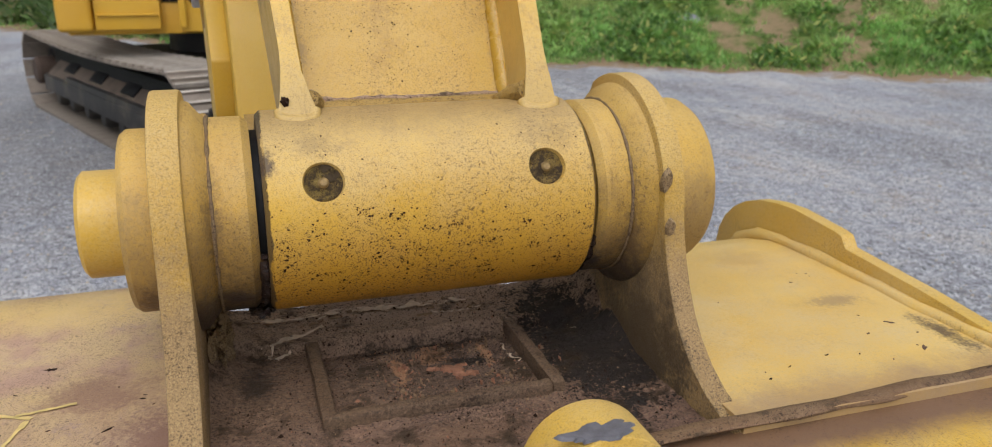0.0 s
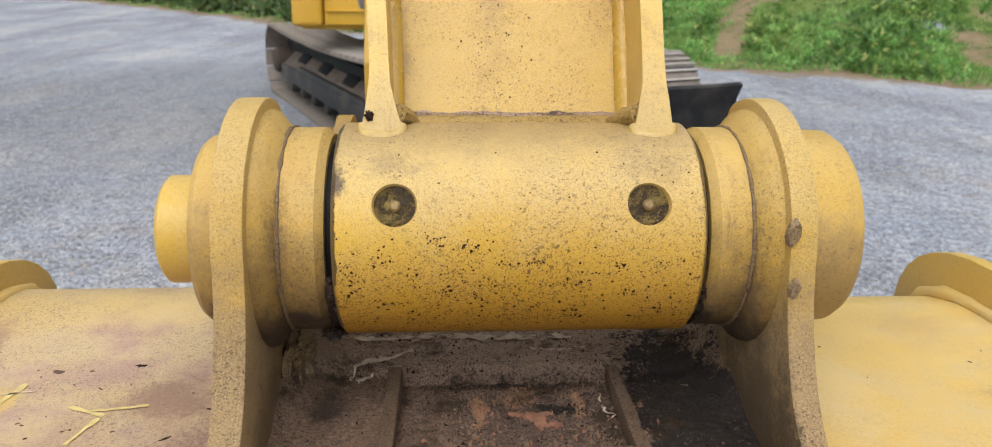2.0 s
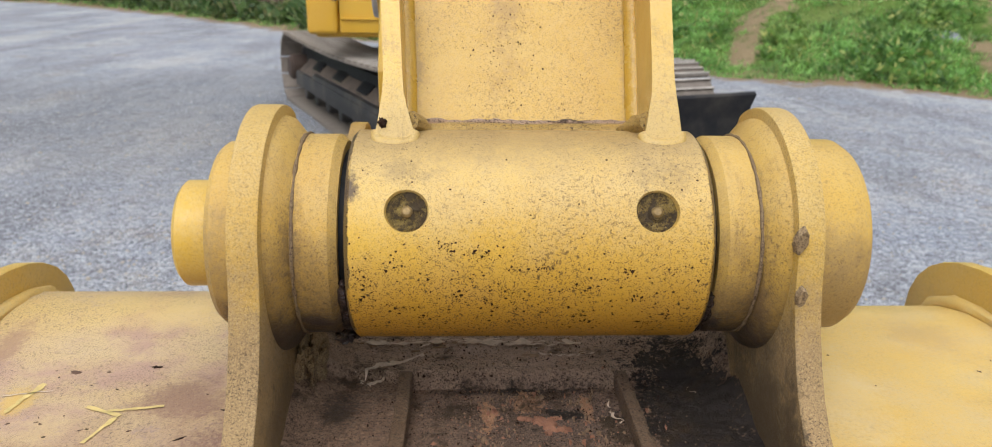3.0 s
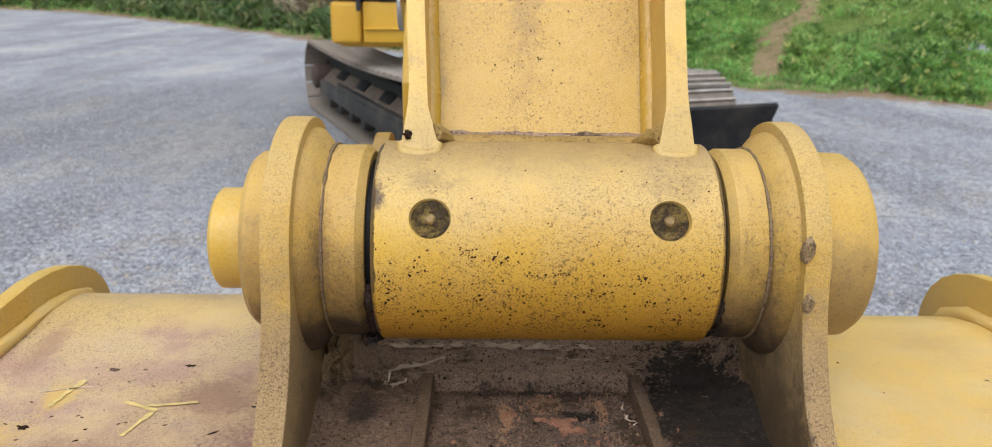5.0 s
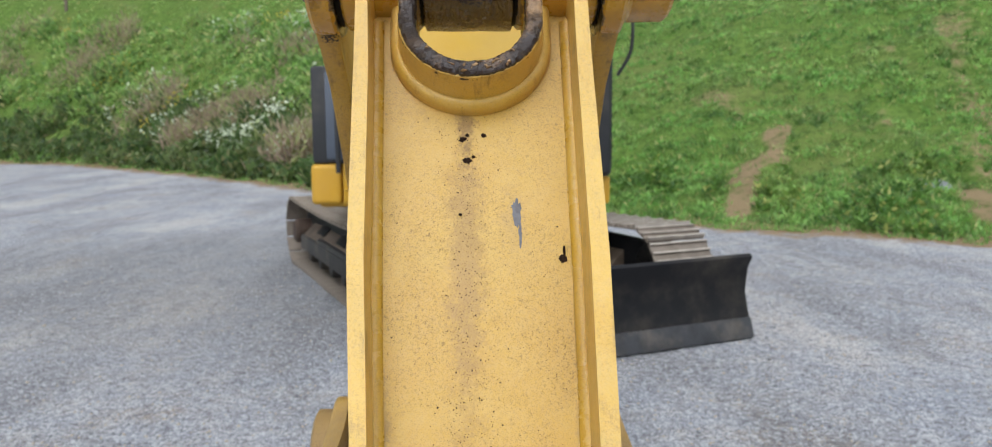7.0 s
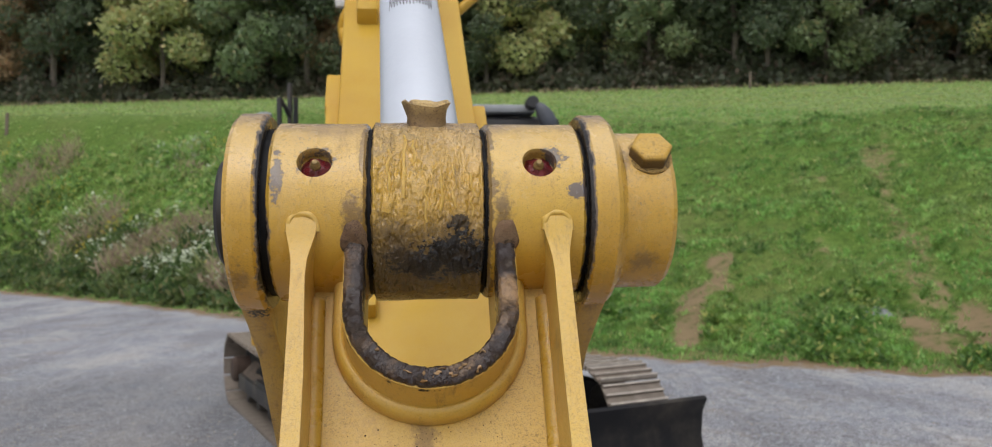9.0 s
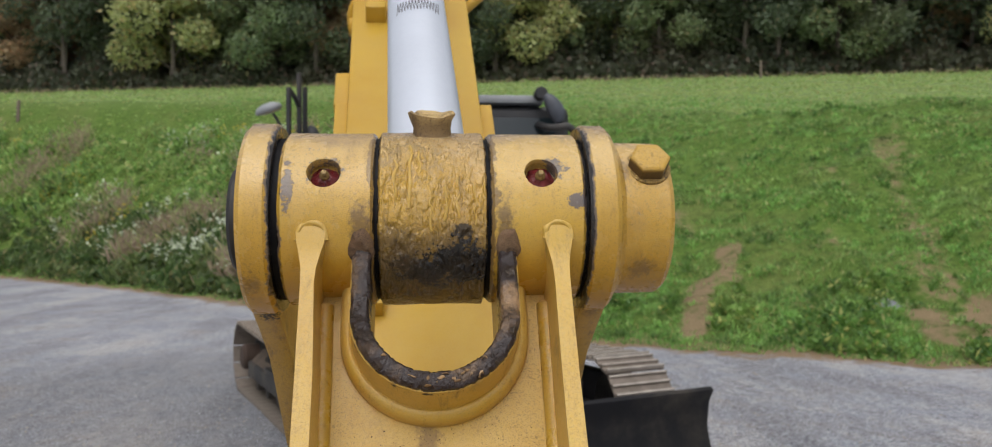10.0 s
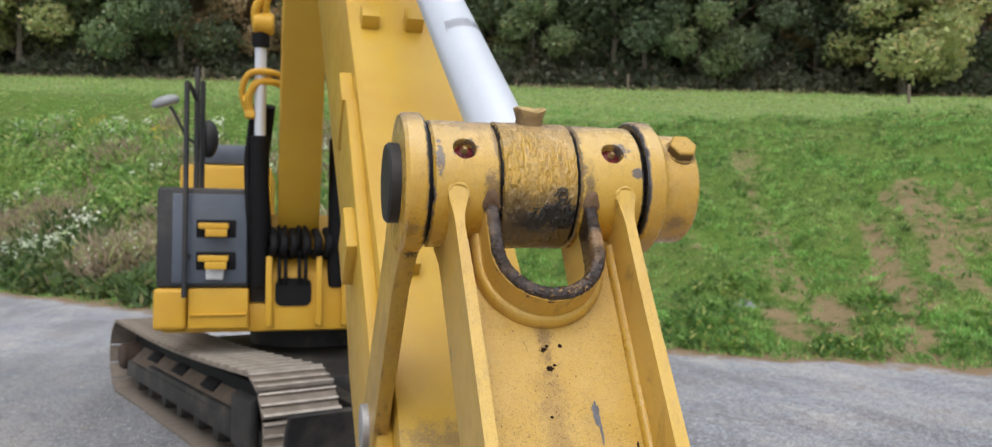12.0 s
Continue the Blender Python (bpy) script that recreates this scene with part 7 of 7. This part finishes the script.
x, y, z, s, d = scatter(64000, 9, 52, 0.15, 26)
keep = gen.random(len(x)) < np.clip((27 - s) / 13, 0, 1)
x, y, z, s, d = x[keep], y[keep], z[keep], s[keep], d[keep]
grow("grass", x, y, z, 5, 0.07 + 0.0045 * d * gen.random(len(x)), 0.010 + 0.0009 * d, 0.55, M_GRASS, "rough green grass on the bank", "grass")
x, y, z, s, d = scatter(34000, 26, 95, 12, 90)
grow("field_grass", x, y, z, 4, 0.05 + 0.0017 * d, 0.0022 * d, 1.3, M_FIELD, "mown green meadow grass on the field", "grass")
# tufts on the bank, darker and lighter
M_TUFT = foliage("tuft_grass", (0.035, 0.085, 0.014), (0.085, 0.165, 0.030), (0.16, 0.17, 0.07), 0.06)
M_FRESH = foliage("fresh_grass", (0.102, 0.215, 0.046), (0.18, 0.32, 0.082), (0.26, 0.25, 0.10), 0.08)
for tone, count, what in ((M_TUFT, 5200, "dark green grass tufts on the bank"), (M_FRESH, 4200, "bright fresh grass tufts on the bank")):
    x, y, z, s, d = scatter(count, 9.5, 34, 0.4, 15, (radians(6), radians(60)))
    patchwork = np.sin(x * 1.3 + 2 * np.sin(y * 0.9)) * np.cos(y * 1.5) + gen.normal(0, 0.5, len(x))
    x, y, z, d = (q[patchwork > 0.1 if tone is M_TUFT else patchwork < 0.2] for q in (x, y, z, d))
    grow("grass_tufts", x, y, z, 13, 0.10 + 0.07 * gen.random(len(x)), 0.020 + 0.0012 * d, 0.8, tone, what, "grass", 0.3)
# leafy weeds: a fringe along the gravel's edge, and a rank growth on the far side of the bank
x, y, z, s, d = scatter(2600, 9, 20, 0.25, 3.2, (radians(8), radians(60)))
clump = np.sin(x * 2.1 + 1.3) * np.cos(y * 1.7) > 0.10
x, y, z = x[clump], y[clump], z[clump]
grow("weeds", x, y, z, 34, np.full(len(x), 0.15), np.full(len(x), 0.055), 1.3, M_WEED, "dark green leafy weeds along the gravel edge", "weeds", 1.1)
x, y, z, s, d = scatter(7000, 17, 62, 0.3, 11.5, (radians(-44), radians(4)))
tall = 0.30 + 0.25 * np.sin(x * 0.9) * np.cos(y * 0.7) + 0.12 * gen.random(len(x))
# Low weeds take the copy with painted shade, higher ones the plain green.
for low, tone, what in ((True, M_SHADE, "rank weeds at the foot of the bank, shade in their colour"), (False, M_RANK, "rank green weeds covering the bank")):
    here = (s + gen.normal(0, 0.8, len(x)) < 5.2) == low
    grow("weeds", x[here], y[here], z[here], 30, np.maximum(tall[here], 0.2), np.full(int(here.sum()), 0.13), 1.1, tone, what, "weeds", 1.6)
dark_spot = (np.sin(x * 0.55 + 0.7) * np.sin(y * 0.43) > 0.45) | (s > 7.0) & (s < 10.0) & (np.sin(x * 0.31 + y * 0.23) > -0.1) & (gen.random(len(x)) < 0.5)
xb, yb, zb = x[dark_spot], y[dark_spot], z[dark_spot]
grow("dry_weeds", xb, yb, zb, 26, np.full(len(xb), 0.62), np.full(len(xb), 0.07), 0.8, M_BROWN, "brown dried weeds on the bank", "weeds", 1.5)
bloom = (np.sin(x * 0.8 + 2.0) * np.cos(y * 0.6 + 0.5) + gen.normal(0, 0.12, len(x)) > 0.38) & (x > -18)
xb, yb, zb = x[bloom], y[bloom], z[bloom]
grow("wild_flowers", xb, yb, zb, 16, np.full(len(xb), 0.22), np.full(len(xb), 0.12), 2.0, M_BLOSSOM, "white flowering weeds on the bank", "flowers", 4.5)
gold = (np.sin(x * 0.7 - 1.0) * np.cos(y * 0.5 - 0.6) > 0.62)
xb, yb, zb = x[gold], y[gold], z[gold]
grow("wild_flowers", xb, yb, zb, 10, np.full(len(xb), 0.20), np.full(len(xb), 0.10), 2.0, M_GOLD, "yellow flowering weeds on the bank", "flowers", 4.0)

M_POST = plain("weathered_post", (0.20, 0.16, 0.12), 0.85, vary=0.4, scale=20, bump=0.6)
for px, py in ((-25.9, 54.5), (44.0, 50.5), (-8.0, 76.0), (30.0, 70.0)):
    pz = float(ground_height(np.array([px]), np.array([py]))[0])
    solo("fence_post", rod((px, py, pz - 0.1), (px + 0.05, py, pz + 1.45), 0.11, None, 12, 0.02), M_POST, (px, py, pz), "weathered wooden fence post in the field", "fence post", "field fence posts")

# ---- the wood behind the field ----
M_BARK = plain("bark", (0.17, 0.145, 0.115), 0.9, vary=0.5, scale=3, bump=0.8)
# The last tone is darkened to paint in the shade under the crowns.
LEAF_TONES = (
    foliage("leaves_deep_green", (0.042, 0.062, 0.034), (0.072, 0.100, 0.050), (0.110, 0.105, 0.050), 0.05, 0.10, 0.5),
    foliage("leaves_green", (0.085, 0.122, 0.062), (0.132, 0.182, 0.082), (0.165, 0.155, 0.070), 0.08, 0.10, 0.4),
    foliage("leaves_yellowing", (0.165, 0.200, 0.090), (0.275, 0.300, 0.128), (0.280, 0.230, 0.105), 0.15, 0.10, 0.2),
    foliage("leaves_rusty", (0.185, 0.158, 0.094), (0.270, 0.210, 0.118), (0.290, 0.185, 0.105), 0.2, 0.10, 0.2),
    foliage("leaves_painted_shade", (0.030, 0.040, 0.022), (0.056, 0.068, 0.036), (0.085, 0.064, 0.042), 0.12, 0.10, 0.4))


def make_tree(tall, spread, low, tone, label, seed):
    g = np.random.default_rng(seed)
    tree = thing("tree", (0, 0, 0), label, "tree", "trees at the wood's edge")
    bm = bmesh.new()
    limbs = []
    rows = []
    for k in range(9):
        t = k / 8
        c = Vector((0.25 * math.sin(2.1 * t + seed), 0.25 * math.cos(1.7 * t + seed) - 0.25 * math.cos(seed), tall * 0.85 * t))
        r = 0.30 * (tall / 16) * (1 - 0.85 * t) + 0.03 + (0.12 if k == 0 else 0)
        rows.append([bm.verts.new(c + Vector((r * math.cos(a), r * math.sin(a), 0))) for a in (2 * math.pi * q / 10 for q in range(10))])
    for p, q in zip(rows, rows[1:]):
        for i in range(10):
            bm.faces.new((p[i], p[(i + 1) % 10], q[(i + 1) % 10], q[i]))
    tips = []
    for k in range(13):
        h = tall * (low + (0.82 - low) * k / 12)
        a = k * 2.4 + seed
        reach = spread * (1.0 - 0.55 * abs(h / tall - 0.5)) * g.uniform(0.6, 0.95)
        start = Vector((0, 0, h * 0.85))
        tip = Vector((reach * math.cos(a), reach * math.sin(a), h + reach * 0.35))
        bm = pipe([start, start.lerp(tip, 0.5) + Vector((0, 0, 0.3)), tip], 0.07 * tall / 16, bm, 5)
        tips.append(tip)
    part("trunk", bm, M_BARK, tree, "dark bark trunk with limbs")
    centres = [(t.x, t.y, t.z, spread * g.uniform(0.30, 0.46)) for t in tips] + [(g.normal(0, spread * 0.3), g.normal(0, spread * 0.3), tall * g.uniform(0.55, 0.97), spread * g.uniform(0.28, 0.42)) for _ in range(12)]
    pts = []
    for cx, cy, cz, r in centres:
        n = int(560 * (r / (spread * 0.38)) ** 2)
        u = unit(g.normal(0, 1, (n, 3)))
        rad = r * (0.55 + 0.55 * g.random(n) ** 0.6)
        lump = 1 + 0.25 * np.sin(u[:, 0] * 7 + cx) * np.cos(u[:, 1] * 6 + cy)
        pts.append(np.array([cx, cy, cz]) + u * (rad * lump)[:, None] * np.array([1, 1, 0.78]))
    base = np.concatenate(pts)
    m = len(base)
    way = unit(g.normal(0, 1, (m, 3)) * np.array([1, 1, 0.7]) + np.array([0, 0, -0.3]))
    side = unit(np.cross(way, g.normal(0, 1, (m, 3))))
    mesh = leaves("crown", base, way, side, g.uniform(0.26, 0.60, m), g.uniform(0.18, 0.40, m), tone)
    ob = new("crown", mesh)
    ob.parent = tree
    return tree


KINDS = [make_tree(17, 5.2, 0.16, LEAF_TONES[0], "tall dark green broadleaf tree at the wood's edge", 1),
         make_tree(15, 4.8, 0.14, LEAF_TONES[1], "full green broadleaf tree at the wood's edge", 2),
         make_tree(19, 5.4, 0.25, LEAF_TONES[0], "tall slender dark tree in the wood", 3),
         make_tree(13, 4.6, 0.12, LEAF_TONES[2], "yellowing broadleaf tree at the wood's edge", 4),
         make_tree(14, 4.4, 0.16, LEAF_TONES[3], "rust-tinged autumn tree at the wood's edge", 5)]
rng = random.Random(21)
first = set()
for row, (dist, gap, lift) in enumerate(((88, 2.9, 1.0), (95, 2.8, 1.1), (103, 2.9, 1.2), (113, 3.2, 1.3))):
    az = -46.0 + row
    while az < 62:
        a = radians(az + rng.uniform(-0.5, 0.5))
        dd = (dist + rng.uniform(-3, 3)) / math.cos(a - radians(10))
        kind = rng.choices(range(5), (5, 2.5, 3.0, 0.8, 0.5) if az > 2 else (0.8, 3.2, 0.5, 3.0, 2.0))[0]
        if row == 0 and -28 < az < -22:
            kind = 4 if az < -25 else 2
        px, py = dd * math.sin(a), dd * math.cos(a)
        pz = float(ground_height(np.array([px]), np.array([py]))[0]) - 0.2
        grow_by = lift * rng.uniform(0.85, 1.15) * min(1.5, dd / dist)
        if az < -25.5 and az > -29:
            grow_by *= 0.72
        m = Matrix.Translation((px, py, pz)) @ Matrix.Rotation(rng.uniform(0, 6.28), 4, "Z")
        src = KINDS[kind]
        if kind not in first:
            first.add(kind)
            src.matrix_basis = m @ Matrix.Diagonal((grow_by, grow_by, grow_by, 1))
        else:
            t = copy_thing(src, m)
            t.scale = (grow_by, grow_by, grow_by)
        az += gap * rng.uniform(0.85, 1.2)
# a broad yellowing tree that stands forward of the wood
a = radians(40.8)
px, py = 96 * math.sin(a), 96 * math.cos(a)
m = Matrix.Translation((px, py, float(ground_height(np.array([px]), np.array([py]))[0]) - 0.2))
copy_thing(KINDS[3], m).scale = (1.5, 1.5, 1.35)
# undergrowth at the foot of the wood, the crowns' shade put into its leaf colour
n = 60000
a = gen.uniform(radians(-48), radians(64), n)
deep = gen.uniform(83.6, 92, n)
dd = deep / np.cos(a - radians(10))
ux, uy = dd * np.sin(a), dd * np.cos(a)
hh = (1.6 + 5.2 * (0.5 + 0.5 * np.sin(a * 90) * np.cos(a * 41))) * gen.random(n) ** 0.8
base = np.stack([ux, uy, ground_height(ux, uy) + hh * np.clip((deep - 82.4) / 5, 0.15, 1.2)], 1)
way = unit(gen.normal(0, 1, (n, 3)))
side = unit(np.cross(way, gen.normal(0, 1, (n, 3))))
tagged(new("undergrowth", leaves("undergrowth", base, way, side, gen.uniform(0.4, 0.9, n), gen.uniform(0.3, 0.6, n), LEAF_TONES[4])), "dense undergrowth below the trees, shade in its leaf colour", "undergrowth", kind="stuff")

n = 9000
a = gen.uniform(radians(-46), radians(62), n)
dd = gen.uniform(82.2, 84.6, n) / np.cos(a - radians(10))
ux, uy = dd * np.sin(a), dd * np.cos(a)
base = np.stack([ux, uy, ground_height(ux, uy) + 0.35 * gen.random(n) ** 2], 1)
way = unit(gen.normal(0, 1, (n, 3)) * np.array([1, 1, 0.5]))
side = unit(np.cross(way, gen.normal(0, 1, (n, 3))))
tagged(new("leaf_litter", leaves("leaf_litter", base, way, side, gen.uniform(0.15, 0.4, n), gen.uniform(0.1, 0.3, n), M_BROWN)), "brown leaf litter along the wood's edge", "leaf litter", kind="stuff")
# the wood's inner mass, seen between the first trees
n = 60000
a = gen.uniform(radians(-48), radians(64), n)
dd = gen.uniform(97, 121, n) / np.cos(a - radians(10))
ux, uy = dd * np.sin(a), dd * np.cos(a)
crest = 15.0 + 3.0 * np.sin(a * 37) + 2.0 * np.sin(a * 83 + 1)
base = np.stack([ux, uy, ground_height(ux, uy) + np.where(a < radians(-25.5), 0.6, 1.0) * crest * gen.random(n) ** 0.7], 1)
way = unit(gen.normal(0, 1, (n, 3)))
side = unit(np.cross(way, gen.normal(0, 1, (n, 3))))
tagged(new("woodland", leaves("woodland", base, way, side, gen.uniform(0.8, 1.8, n), gen.uniform(0.6, 1.2, n), LEAF_TONES[0])), "deep green wood behind the first trees", "woodland", kind="stuff")

# ---- loose stones on the gravel ----
def pebbles():
    m, nt, b = shader("gravel_stones", 0.85)
    rnd = nt.nodes.new("ShaderNodeNewGeometry").outputs["Random Per Island"]
    col = mix(nt, rnd, (0.20, 0.21, 0.23), (0.44, 0.455, 0.485))
    col = mix(nt, ramp(nt, calc(nt, "FRACT", calc(nt, "MULTIPLY", rnd, 31.0)), 0.82, 0.9), col, (0.42, 0.37, 0.30))
    nt.links.new(col, b.inputs["Base Color"])
    return m


M_PEBBLE = pebbles()
n = 26000
a = gen.uniform(radians(-46), radians(58), n)
dd = 2.6 * (11 / 2.6) ** gen.random(n)
sx, sy = dd * np.sin(a), dd * np.cos(a)
keep = bank_distance(sx, sy) < 0.3
sx, sy = sx[keep], sy[keep]
n = len(sx)
size = gen.uniform(0.004, 0.012, n) * np.where(gen.random(n) < 0.05, 1.5, 1.0)
corners = np.array([(1, 0, 0), (0, 1, 0), (-1, 0, 0), (0, -1, 0), (0, 0, 0.8), (0, 0, -0.8)], float)
turn = gen.uniform(0, 6.28, n)
shape = corners[None] * gen.uniform(0.6, 1.25, (n, 6, 3)) * size[:, None, None]
ca, sa = np.cos(turn)[:, None], np.sin(turn)[:, None]
vx = shape[:, :, 0] * ca - shape[:, :, 1] * sa + sx[:, None]
vy = shape[:, :, 0] * sa + shape[:, :, 1] * ca + sy[:, None]
vz = shape[:, :, 2] + (ground_height(sx, sy) + size * 0.25)[:, None]
tris = np.array([(0, 1, 4), (1, 2, 4), (2, 3, 4), (3, 0, 4), (1, 0, 5), (2, 1, 5), (3, 2, 5), (0, 3, 5)])
idx = (np.arange(n)[:, None, None] * 6 + tris[None]).reshape(-1)
mesh = bpy.data.meshes.new("gravel")
mesh.vertices.add(6 * n)
mesh.vertices.foreach_set("co", np.stack([vx, vy, vz], 2).astype(np.float32).ravel())
mesh.loops.add(len(idx))
mesh.loops.foreach_set("vertex_index", idx.astype(np.int32))
mesh.polygons.add(len(idx) // 3)
mesh.polygons.foreach_set("loop_start", np.arange(0, len(idx), 3, dtype=np.int32))
mesh.update(calc_edges=True)
mesh.materials.append(M_PEBBLE)
tagged(new("gravel", mesh), "loose grey crushed stones on the yard", "gravel", kind="stuff")
